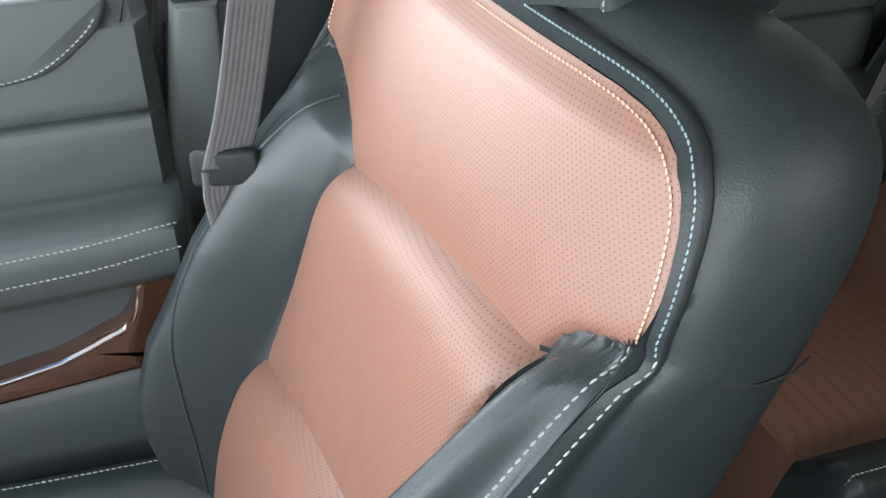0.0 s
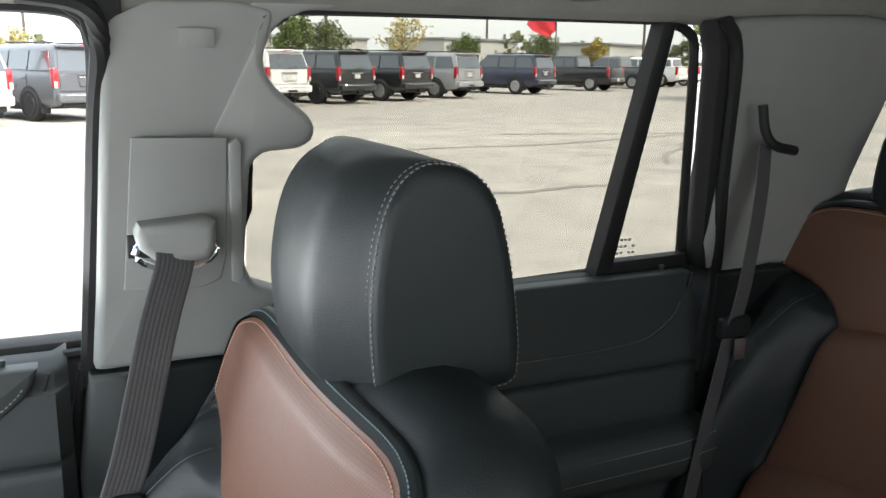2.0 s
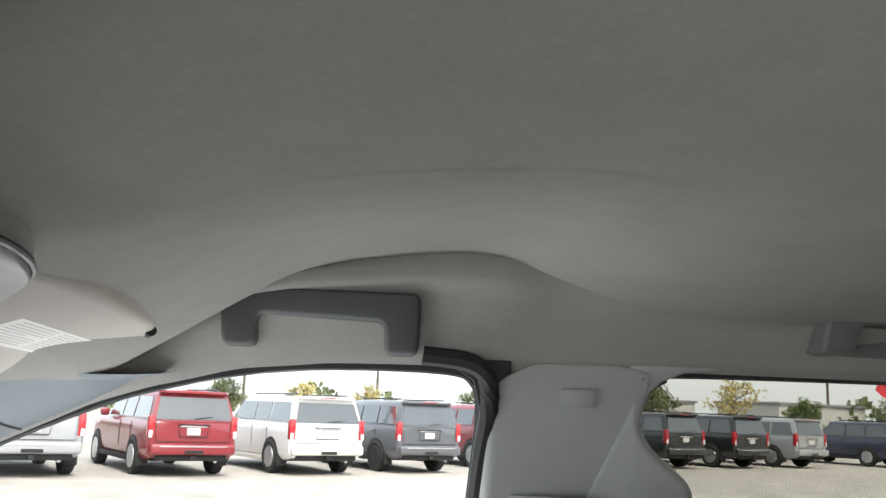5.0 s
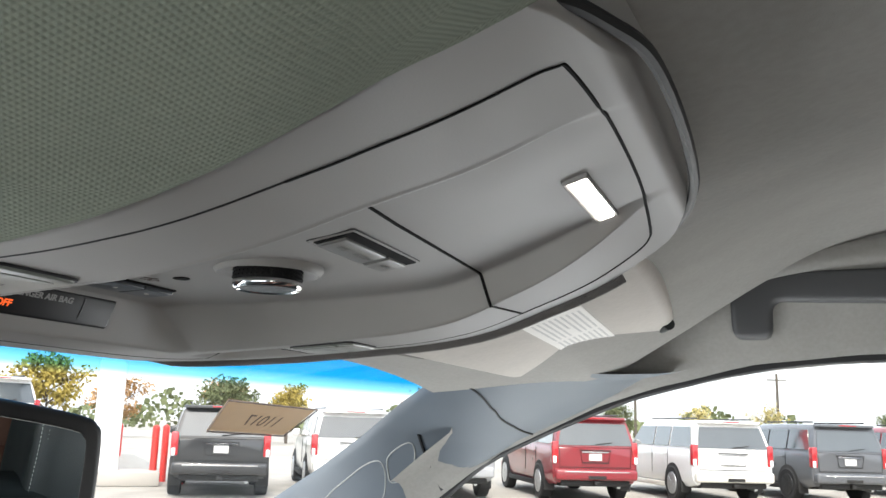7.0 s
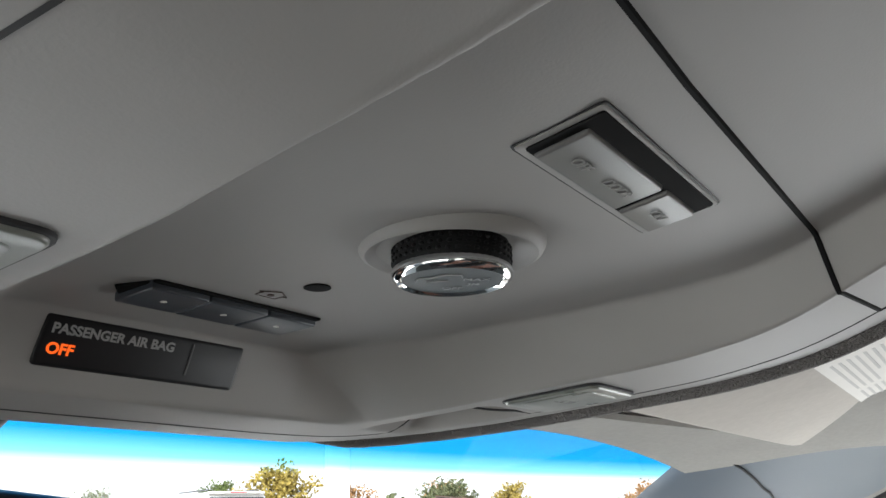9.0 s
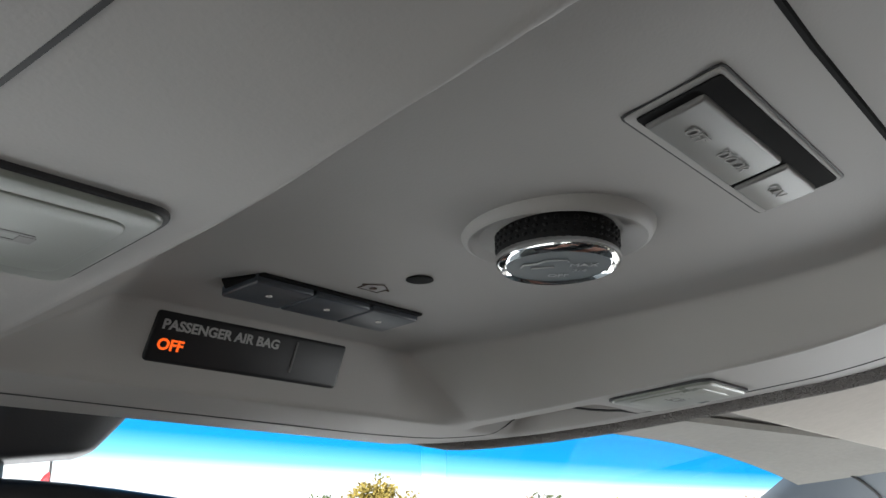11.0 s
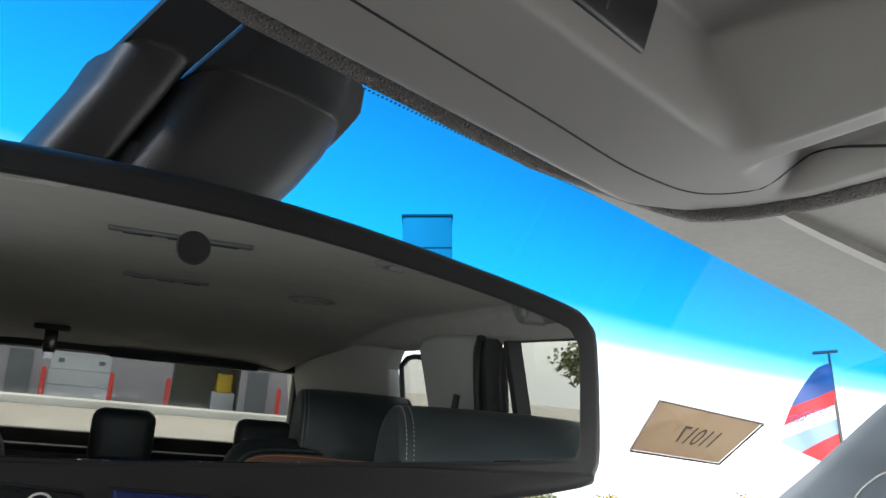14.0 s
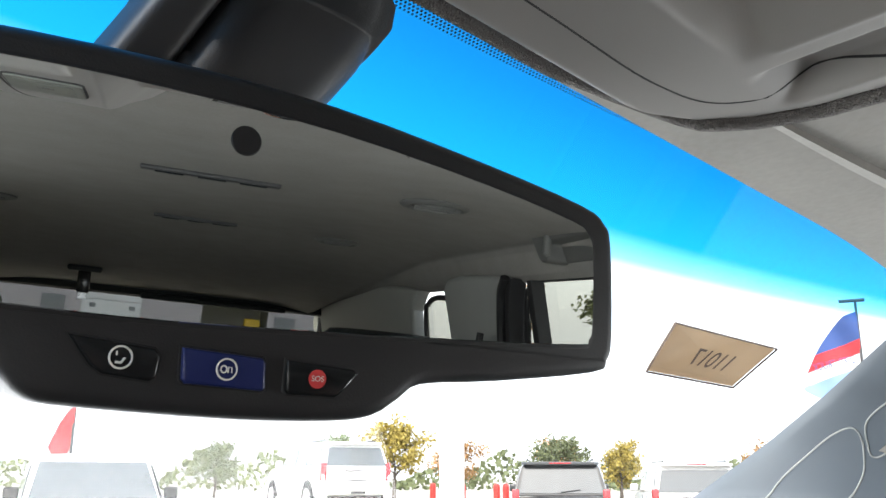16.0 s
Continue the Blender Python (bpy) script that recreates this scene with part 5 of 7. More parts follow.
knob = part("knob", moved(lathe([(0.0010, 0.0), (0.0134, 0.0), (0.0136, 0.001), (0.0137, 0.0052), (0.0134, 0.0060), (0.0010, 0.0060)], 48), kb), KNOB_BLACK, console, "black knurled rotary knob")
for k in range(40):
    a = 2 * math.pi * k / 40
    for h in (0.0014, 0.0029, 0.0044):
        part("knurl", moved(box(0, 0, 0, 0.0008, 0.0012, 0.0009, 0.0003, 1), kb @ Matrix.Rotation(a + h * 18, 4, 'Z') @ Matrix.Translation((0.0137, 0, h))), KNOB_BLACK, knob)
part("knob_ring", moved(lathe([(0.0114, 0.0058), (0.0137, 0.0058), (0.0142, 0.0066), (0.0141, 0.0077), (0.0136, 0.0085), (0.0127, 0.0090), (0.0119, 0.0087), (0.0114, 0.0081)], 64), kb), CHROME, knob, "polished chrome ring")
KNOB_FACE = material("knob_face", (0.055, 0.065, 0.07), 0.35, grain=(90, 0.08))
part("knob_face", moved(lathe([(0.0001, 0.0073), (0.0118, 0.0073), (0.0118, 0.0084), (0.0001, 0.0085)], 40), kb), KNOB_FACE, knob, "slate grey knob face")
top = kb @ Matrix.Translation((0, 0, 0.0086)) @ Matrix.Rotation(radians(50), 4, 'Z')
lettering("MAX", 0.0030, top @ Matrix.Translation((0.0055, 0.0015, 0)), KNOB_PRINT, knob, "knob_lettering", 0.00005)
lettering("3/4", 0.0026, top @ Matrix.Translation((0.0050, -0.0025, 0)), KNOB_PRINT, knob, "knob_lettering", 0.00005)
lettering("OFF", 0.0028, top @ Matrix.Translation((0.0005, -0.0062, 0)), KNOB_PRINT, knob, "knob_lettering", 0.00005)
car_line = [(-0.0085, 0.000), (-0.0080, 0.0020), (-0.0050, 0.0030), (-0.0030, 0.0052), (0.0015, 0.0055), (0.0020, 0.0040)]
part("car_icon", tube([top @ Vector((a, b, 0)) for a, b in car_line], 0.00022, 5), KNOB_PRINT, knob, "thin line icon of a vehicle")
part("car_icon", tube([top @ Vector((a, b, 0)) for a, b in ((-0.0060, -0.0005), (-0.0010, 0.0005))], 0.00022, 5), KNOB_PRINT, knob)
# dome lamp switch
SWITCH_INK = material("embossed_switch_print", (0.22, 0.215, 0.205), 0.5, grain=(70, 0.05))
SWITCH = material("satin_switch", (0.13, 0.127, 0.12), 0.35, grain=(70, 0.05))
SW_X, SW_Y = 0.0, 0.4697
sw_at = lambda x, y, d: (SW_X + x, SW_Y + y + 0.02 * x, con_z(SW_X + x, SW_Y + y) - d)
part("switch_gap", prism(rounded([(-0.0308, -0.0096), (0.0308, -0.0096), (0.0308, 0.0096), (-0.0308, 0.0096)], 0.0014, 3), sw_at, 0.0, 0.0003, 0.0001, 1), RUBBER, console, "fine dark gap round the switch frame")
part("switch_bezel", prism(rounded([(-0.0304, -0.0092), (0.0304, -0.0092), (0.0304, 0.0092), (-0.0304, 0.0092)], 0.0012, 3), sw_at, 0.0, 0.0006, 0.0005, 2), CONSOLE_TRIM, console, "grey bevelled switch frame")
# deep shade at the rear and left of the recess, painted as a black plate
part("switch_recess_shade", prism(rounded([(-0.0288, -0.0084), (0.0288, -0.0084), (0.0288, 0.0074), (-0.0288, 0.0074)], 0.0008, 3), sw_at, 0.0005, 0.0009, 0.0001, 1), RECESS_BLACK, console, "black plate for the shade in the switch recess")
for name, x0, x1, texts in (("rocker_switch", -0.0262, 0.0088, (("OFF", -0.0165), ("DOOR", -0.0010))), ("push_switch", 0.0112, 0.0280, (("ON", 0.0196),))):
    b = part(name, prism(rounded([(x0, -0.0042), (x1, -0.0042), (x1, 0.0072), (x0, 0.0072)], 0.0008, 3), lambda x, y, d: sw_at(x, y, d - 0.10 * max(0.0, y - 0.0062)), 0.0006, 0.0017, 0.0007, 3), SWITCH, console, "satin grey switch")
    for text, x in texts:
        lettering(text, 0.0036, down(SW_X + x, SW_Y + 0.0018, 0.0018), SWITCH_INK, b, "switch_lettering", 0.0001)
# lit map lamp, rim lenses
LENS_LIT = glowing("lit_lamp_lens", (1.0, 0.96, 0.90), 1.2)
lamp = part("map_lamp", moved(box(0, 0, 0, 0.058, 0.0076, 0.0030, 0.0012, 2), down(0.0335, 0.3912, 0.0) @ Matrix.Rotation(radians(-17), 4, 'X')), LENS_LIT, console, "lit white map lamp lens")
part("lamp_bezel", moved(join(box(0, 0.0045, 0, 0.061, 0.0010, 0.0034, 0.0005, 1), box(0, -0.0045, 0, 0.061, 0.0010, 0.0034, 0.0005, 1), box(0.0300, 0, 0, 0.0010, 0.010, 0.0034, 0.0005, 1), box(-0.0300, 0, 0, 0.0010, 0.010, 0.0034, 0.0005, 1)), down(0.0335, 0.3912, 0.0) @ Matrix.Rotation(radians(-17), 4, 'X')), CONSOLE_TRIM, console)
LENS = material("frosted_lens", (0.19, 0.20, 0.178), 0.3, grain=(60, 0.05))


def plate(w, h, r, z0, z1, m, bev):
    return prism(rounded([(-w / 2, -h / 2), (w / 2, -h / 2), (w / 2, h / 2), (-w / 2, h / 2)], r, 6), lambda a, b, d: m @ Vector((a, b, d)), z0, z1, bev, 3)


for s in (-1, 1):
    at_lens = down(CX + s * 0.1095, 0.5430 + 0.003 * s, 0.0) @ Matrix.Rotation(radians(-4), 4, 'X')
    part("lens_gap", plate(0.0330, 0.0370, 0.0050, -0.0030, 0.0007, at_lens, 0.0002), RUBBER, console, "dark gap round the lens")
    lens = part("lamp_lens", plate(0.0314, 0.0354, 0.0044, -0.0030, 0.0015, at_lens, 0.0009), LENS, console, "frosted push-on reading lamp lens")
    part("lens_inset", plate(0.0240, 0.0265, 0.0040, 0.0010, 0.00175, at_lens, 0.0004), LENS, lens)
    part("lamp_icon", join(*[moved(b, at_lens @ Matrix.Translation((0, 0, 0.00175))) for b in (box(0, 0.0008, 0, 0.0060, 0.0007, 0.0002), box(-0.0030, -0.0008, 0, 0.0007, 0.0038, 0.0002), box(0.0022, -0.0010, 0, 0.0026, 0.0026, 0.0002), box(-0.0005, -0.0022, 0, 0.0030, 0.0007, 0.0002))]), SWITCH, lens, "small lamp icon")

# ---- sun visors ----
KNIT = material("green_grey_knit", (0.25, 0.28, 0.225), 0.95, grain=(250, 0.06), spec=0.1)
knt = KNIT.node_tree
wv = [knt.nodes.new("ShaderNodeTexWave") for _ in range(2)]
kc = knt.nodes.new("ShaderNodeTexCoord")
for w, ax in zip(wv, ('X', 'Y')):
    w.wave_type, w.bands_direction = 'BANDS', ax
    w.inputs["Scale"].default_value = 210.0
    w.inputs["Distortion"].default_value = 0.6
    knt.links.new(kc.outputs["Object"], w.inputs["Vector"])
km = knt.nodes.new("ShaderNodeMath")
km.operation = 'MULTIPLY'
knt.links.new(wv[0].outputs["Fac"], km.inputs[0])
knt.links.new(wv[1].outputs["Fac"], km.inputs[1])
kb2 = knt.nodes.new("ShaderNodeBump")
kb2.inputs["Strength"].default_value, kb2.inputs["Distance"].default_value = 0.35, 0.0009
knt.links.new(km.outputs[0], kb2.inputs["Height"])
knt.links.new(kb2.outputs[0], knt.nodes["Principled BSDF"].inputs["Normal"])
VISOR_CLOTH = material("visor_cloth", (0.48, 0.45, 0.41), 0.9, grain=(200, 0.08), bump=(1500, 0.35, 0.0005, 'NOISE'), spec=0.15)


def visor(outline, plane, mat, label):
    v = thing("sun_visor", (outline[0][0], outline[0][1], plane(*outline[0])), label, "sun visor", "folded-up sun visors")
    part("pad", prism(spline(outline, 4, True), lambda x, y, d: (x, y, plane(x, y) - d), 0.0, 0.018, 0.007, 4), mat, v, sharp=60)
    return v


vp = visor([(0.155, 0.445), (0.17, 0.425), (0.25, 0.416), (0.345, 0.414), (0.50, 0.422), (0.63, 0.433), (0.655, 0.442), (0.664, 0.460), (0.660, 0.50), (0.648, 0.55), (0.632, 0.588), (0.612, 0.599), (0.57, 0.6015), (0.36, 0.600), (0.24, 0.598), (0.175, 0.592), (0.16, 0.57)],
           lambda x, y: 1.737 - 0.33 * (y - 0.442), VISOR_CLOTH, "folded-up beige cloth sun visor with a printed warning label")
quad = [(0.584, 0.4810), (0.596, 0.5300), (0.363, 0.5190), (0.364, 0.4700)]
on_v = lambda x, y, d: (x, y, 1.719 - 0.33 * (y - 0.442) - d)
part("warning_label", prism(quad, on_v, 0.0, 0.0006, 0.0003, 1), WHITE_LABEL, vp, "white printed warning label")
for i in range(9):
    for j in range(2):
        f0, f1, g = 0.06 + 0.47 * j, 0.48 + 0.47 * j, 0.08 + 0.095 * i
        lerp2 = lambda f, h: tuple((1 - h) * ((1 - f) * quad[3][k] + f * quad[0][k]) + h * ((1 - f) * quad[2][k] + f * quad[1][k]) for k in (0, 1))
        if (i + 2 * j) % 5 == 4:
            f1 -= 0.15
        part("label_line", prism([lerp2(f0, g), lerp2(f1, g), lerp2(f1, g + 0.035), lerp2(f0, g + 0.035)], on_v, 0.0005, 0.0008, 0.0001, 1), GREY_INK, vp)
visor([(-0.132, 0.410), (-0.122, 0.386), (-0.110, 0.366), (-0.116, 0.349), (-0.140, 0.328), (-0.163, 0.308), (-0.190, 0.286), (-0.215, 0.268), (-0.26, 0.258), (-0.55, 0.30), (-0.62, 0.33), (-0.63, 0.40), (-0.56, 0.52), (-0.45, 0.585), (-0.19, 0.60), (-0.142, 0.59), (-0.134, 0.54), (-0.133, 0.47)],
           lambda x, y: min(1.6465 + 0.0640 * math.exp(-(y - 0.368) / 0.065), 1.7140) + 0.020, KNIT, "folded-up green-grey knitted sun visor seen from close below")
part("visor_pivot", tube([(0.655, 0.470, 1.735), (0.645, 0.452, 1.722), (0.60, 0.434, 1.722)], 0.006, 10), DARK_TRIM, vp, "dark visor pivot arm")

# ---- inside mirror ----
MN = Vector((-0.235, -0.955, -0.092)).normalized()
M0 = Vector((0.103, 0.688, 1.590))


def on_mirror(x, z, d=0.0):
    y = M0.y - (MN.x * (x - M0.x) + MN.z * (z - M0.z)) / MN.y
    return Vector((x, y, z)) + MN * d


MIRROR_SHELL = material("mirror_shell", (0.016, 0.016, 0.017), 0.5, grain=(60, 0.1), bump=(1500, 0.3, 0.0003, 'NOISE'))
mir = thing("rear_view_mirror", (-0.02, 0.76, 1.60), "black framed inside mirror with three call buttons below the glass", "mirror")
outer = [(-0.150, 1.6150), (-0.143, 1.6225), (-0.10, 1.6285), (-0.05, 1.6312), (-0.002, 1.6300), (0.05, 1.6240), (0.092, 1.6172), (0.1025, 1.6125), (0.1065, 1.604), (0.1085, 1.572), (0.1065, 1.563), (0.101, 1.5590), (0.06, 1.5535), (0.034, 1.5510),
         (0.026, 1.5460), (0.018, 1.5410), (0.005, 1.5390), (-0.0227, 1.5384), (-0.06, 1.5398), (-0.072, 1.5415), (-0.079, 1.5475), (-0.086, 1.5530), (-0.11, 1.5550), (-0.145, 1.5590), (-0.152, 1.566), (-0.154, 1.60)]
part("shell", prism(spline(outer, 3, True), lambda x, z, d: on_mirror(x, z, d), -0.030, 0.004, 0.0045, 4), MIRROR_SHELL, mir)
glass_o = [(-0.142, 1.6120), (-0.134, 1.6165), (-0.09, 1.6208), (-0.05, 1.6222), (-0.002, 1.6210), (0.05, 1.6155), (0.086, 1.6095), (0.0930, 1.6060), (0.0955, 1.600), (0.0965, 1.575), (0.0950, 1.5695), (0.09, 1.5675), (0.045, 1.5650), (-0.04, 1.5620), (-0.10, 1.5632), (-0.138, 1.5665), (-0.1425, 1.571), (-0.144, 1.60)]
part("mirror_bezel", prism(spline([(x * 1.012, z + 0.0012 * (1 if z > 1.59 else -1)) for x, z in glass_o], 3, True), lambda x, z, d: on_mirror(x, z, d), 0.002, 0.0044, 0.0008, 2), RUBBER, mir, "black inner bezel")
part("mirror_glass", prism(spline(glass_o, 3, True), lambda x, z, d: on_mirror(x, z, d), 0.003, 0.0050, 0.0003, 1), MIRROR, mir, "silvered mirror glass", 20)
part("sensor_eye", prism([(0.0012 + 0.0042 * math.cos(a), 1.6125 + 0.0042 * math.sin(a)) for a in (k * math.pi / 12 for k in range(24))], lambda x, z, d: on_mirror(x - 0.030, z, d), 0.004, 0.0054, 0.0003, 1), RUBBER, mir, "round dark light sensor")
BTN_BLUE = material("blue_button", (0.012, 0.020, 0.10), 0.35, grain=(60, 0.08))
BTN_RED = material("red_print", (0.62, 0.05, 0.05), 0.5, grain=(60, 0.05))
right = Vector((0, 0, 1)).cross(MN).normalized()
if right.x < 0:
    right = -right
upv = MN.cross(right).normalized()
if upv.z < 0:
    upv = -upv
basis = Matrix((right, upv, right.cross(upv))).transposed()
for kind, o, mat in (("left", [(-0.0615, 1.5570), (-0.0415, 1.5550), (-0.0400, 1.5530), (-0.0405, 1.5480), (-0.0420, 1.5470), (-0.0530, 1.5482), (-0.0560, 1.5500)], BLACK_GLOSS),
                     ("mid", [(-0.0350, 1.5560), (-0.0140, 1.5548), (-0.0130, 1.5535), (-0.0125, 1.5470), (-0.0135, 1.5462), (-0.0335, 1.5470), (-0.0345, 1.5480)], BTN_BLUE),
                     ("right", [(-0.0072, 1.5548), (0.0125, 1.5535), (0.0138, 1.5522), (0.0090, 1.5466), (0.0075, 1.5457), (-0.0060, 1.5458), (-0.0070, 1.5468)], BLACK_GLOSS)):
    part("button_gap", prism([(x + (x - sum(p[0] for p in o) / 7) * 0.06, z + (z - sum(p[1] for p in o) / 7) * 0.12) for x, z in o], lambda x, z, d: on_mirror(x - 0.0035, z, d), 0.002, 0.0043, 0.0003, 1), RUBBER, mir, "black gap round the button")
    b = part("button", prism(o, lambda x, z, d: on_mirror(x - 0.0035, z, d), 0.003, 0.0056, 0.0011, 3), mat, mir, {"left": "black call button with a white emblem", "mid": "navy blue button with a white emblem", "right": "black button with a red round emblem"}[kind])
    cx, cz = {"left": (-0.0495, 1.5523), "mid": (-0.0235, 1.5512), "right": (0.0015, 1.5503)}[kind]
    m = Matrix.Translation(on_mirror(cx - 0.0035, cz, 0.0058)) @ basis.to_4x4()
    if kind == "right":
        part("emblem", moved(lathe([(0.0001, 0), (0.0026, 0), (0.0026, 0.0002), (0.0001, 0.0002)], 24), m), BTN_RED, b, "red round emblem")
        lettering("SOS", 0.0022, m @ Matrix.Translation((0, 0, 0.0003)), WHITE_LABEL, b, "emblem_lettering", 0.00005)
    else:
        ring = [m @ Vector((0.0027 * math.cos(a), 0.0027 * math.sin(a), 0)) for a in (k * math.pi / 12 for k in range(24))]
        part("emblem", tube(ring, 0.00028, 6, True), WHITE_LABEL, b, "white ring emblem")
        if kind == "left":
            part("emblem_figure", join(tube([m @ Vector(p) for p in ((-0.0012, -0.0012, 0), (0.0002, -0.0013, 0), (0.0010, 0.0, 0))], 0.00035, 6), tube([m @ Vector(p) for p in ((-0.001, 0.0005, 0), (-0.001, 0.0015, 0))], 0.0002, 5)), WHITE_LABEL, b)
        else:
            part("emblem_figure", join(tube([m @ Vector((-0.0008 + 0.0008 * math.cos(a), 0.0009 * math.sin(a), 0)) for a in (k * math.pi / 6 for k in range(12))], 0.00025, 5, True), tube([m @ Vector(p) for p in ((0.0004, -0.0009, 0), (0.0004, 0.0006, 0), (0.0013, 0.0005, 0), (0.0014, -0.0009, 0))], 0.00025, 5)), WHITE_LABEL, b)
pod = thing("sensor_pod", (-0.03, 0.78, 1.67), "black plastic sensor housing behind the mirror on the windscreen", "sensor housing")


def pod_y(z):
    """Front of the housing, kept inside the glass."""
    return min(0.745 - 0.30 * (z - 1.66), 0.697 + (1.700 - z) / 0.45)


COVER_L = [(1.637, -0.036), (1.641, -0.034), (1.66, -0.025), (1.675, -0.018), (1.692, -0.011)]
COVER_R = [(1.637, 0.015), (1.646, 0.022), (1.66, 0.033), (1.671, 0.0400), (1.679, 0.0432), (1.684, 0.0425), (1.688, 0.036), (1.692, 0.016)]
SIDE_L = [(1.637, -0.057), (1.664, -0.044), (1.69, -0.035), (1.720, -0.028)]


def pod_fn(left, right, low, back):
    def fn(u, v):
        z = low + 0.008 * u + (1.691 - low - 0.008 * u) * v
        x0, x1 = lerp_table(left, z), lerp_table(right, z)
        return x0 + (x1 - x0) * u, min(pod_y(z) + back + 0.013 * abs(2 * u - 1) ** 7 + 0.012 * max(0.0, 1 - v / 0.06) ** 2, 0.6985 + (1.700 - z) / 0.45), z
    return fn


part("cover", sheet(pod_fn(COVER_L, COVER_R, 1.638, 0.0), 30, 40, 0.002), MIRROR_SHELL, pod, sharp=70)
part("side_cover", sheet(pod_fn(SIDE_L, [(z, x - 0.0015) for z, x in COVER_L], 1.634, 0.003), 24, 40, 0.002), MIRROR_SHELL, pod, "rounded black side cover", 70)
part("stalk", tube([(-0.022, 0.762, 1.652), (-0.022, 0.758, 1.615), (-0.022, 0.742, 1.592)], 0.012, 12), MIRROR_SHELL, mir, "black mirror stalk")

# ---- card leaning on the windscreen ----
card = thing("stock_card", (0.48, 0.84, 1.60), "kraft brown card with handwritten digits behind the windscreen", "card")
ca, cc, cb2, cd = Vector((0.4245, 0.8274, 1.6355)), Vector((0.5702, 0.812, 1.6303)), Vector((0.5689, 0.853, 1.6009)), Vector((0.4495, 0.868, 1.6053))
bm = bmesh.new()
f = bm.faces.new([bm.verts.new(p) for p in (ca, cc, cb2, cd)])
bmesh.ops.solidify(bm, geom=list(bm.faces), thickness=0.0008)
part("sheet", bm, KRAFT, card)
part("card_border", tube([p - Vector((0, 0.0008, 0.0012)) for p in (ca, cc, cb2, cd)], 0.0009, 5, True), INK, card, "dark reddish border")
cx = (cc - ca).normalized()
cy = (ca - cd)
cy = (cy - cx * cy.dot(cx)).normalized()
cm = Matrix.Translation((ca + cc + cb2 + cd) / 4 - cx.cross(cy) * -0.0016 - Vector((0, 0.001, 0.0016))) @ Matrix((cx, cy, cx.cross(cy))).transposed().to_4x4()
lettering("11017", 0.026, cm @ Matrix.Diagonal((-1, 1, 1, 1)), INK, card, "handwritten_digits", 0.0001, fit=0.052)


# ---- outside: parked vehicles, sign, flags, building, trees ----
def paint(name, color, metal=0.0):
    return material(name, color, 0.32, metal, grain=(4, 0.05), coat=0.8)


WHITE_PAINT = paint("white_car_paint", (0.72, 0.72, 0.71))
PEARL_PAINT = paint("champagne_white_paint", (0.62, 0.60, 0.55))
RED_PAINT = paint("red_car_paint", (0.20, 0.010, 0.018))
GREY_PAINT = paint("dark_grey_car_paint", (0.085, 0.09, 0.10))
BLACK_PAINT = paint("black_car_paint", (0.014, 0.015, 0.017))
NAVY_PAINT = paint("navy_car_paint", (0.022, 0.028, 0.055))
SILVER_PAINT = paint("silver_car_paint", (0.30, 0.31, 0.325))
CAR_GLASS = material("dark_car_glass", (0.045, 0.055, 0.060), 0.06, grain=(3, 0.15), spec=1.0, coat=0.8)
LAMP_RED = material("red_tail_lens", (0.36, 0.010, 0.016), 0.2, grain=(20, 0.1), coat=1.0)
LAMP_WHITE = material("clear_headlamp_lens", (0.62, 0.64, 0.66), 0.12, grain=(20, 0.08), coat=1.0)
PLATE = material("plate_paper", (0.55, 0.55, 0.53), 0.6, grain=(30, 0.1))
TYRE = material("tyre_rubber", (0.018, 0.018, 0.019), 0.8, grain=(25, 0.2))
ALLOY = material("alloy_rim", (0.50, 0.51, 0.52), 0.3, metal=0.9, grain=(30, 0.1))
DARK_ALLOY = material("black_alloy_rim", (0.03, 0.03, 0.032), 0.35, metal=0.6, grain=(30, 0.1))
UNDER = material("dark_underbody", (0.015, 0.015, 0.015), 0.8, grain=(8, 0.2))


def wheel(parent, x, y, r, rim_mat):
    s = 1 if x > 0 else -1
    turn = Matrix.Translation((x, y, r)) @ Matrix.Rotation(radians(90 * s), 4, 'Y')
    tyre = lathe([(r * 0.60, -0.12), (r * 0.90, -0.135), (r * 0.985, -0.11), (r, -0.06), (r, 0.06), (r * 0.985, 0.11), (r * 0.90, 0.135), (r * 0.62, 0.12)], 36)
    w = part("wheel", moved(tyre, turn), TYRE, parent, "black rubber tyre")
    rim = part("rim", moved(lathe([(0.03, 0.06), (r * 0.50, 0.07), (r * 0.60, 0.10), (r * 0.645, 0.122), (r * 0.60, 0.128), (r * 0.03, 0.10)], 30), turn), UNDER, w)
    spokes = []
    for k in range(6):
        m = turn @ Matrix.Rotation(2 * math.pi * k / 6, 4, 'Z')
        spokes.append(moved(box(r * 0.31, 0, 0.128, r * 0.62, 0.07, 0.03, 0.008, 1), m))
    spokes.append(moved(lathe([(0.01, 0.10), (r * 0.17, 0.11), (r * 0.15, 0.145), (0.01, 0.15)], 16), turn))
    spokes.append(moved(lathe([(r * 0.57, 0.12), (r * 0.645, 0.125), (r * 0.63, 0.138), (r * 0.58, 0.136)], 30), turn))
    part("spokes", join(*spokes), rim_mat, w, "cast alloy spokes")


def flank(s, half, z_belt, half_top, z_top):
    """Place on the slanting side glass: t along, h 0..1 from belt to roof."""
    def fn(y, h, d=0.0):
        x0, x1 = half * 0.955, half_top + 0.02
        z0, z1 = z_belt, z_top - 0.14
        return s * (x0 + (x1 - x0) * h + 0.004 + d), y, z0 + (z1 - z0) * h
    return fn


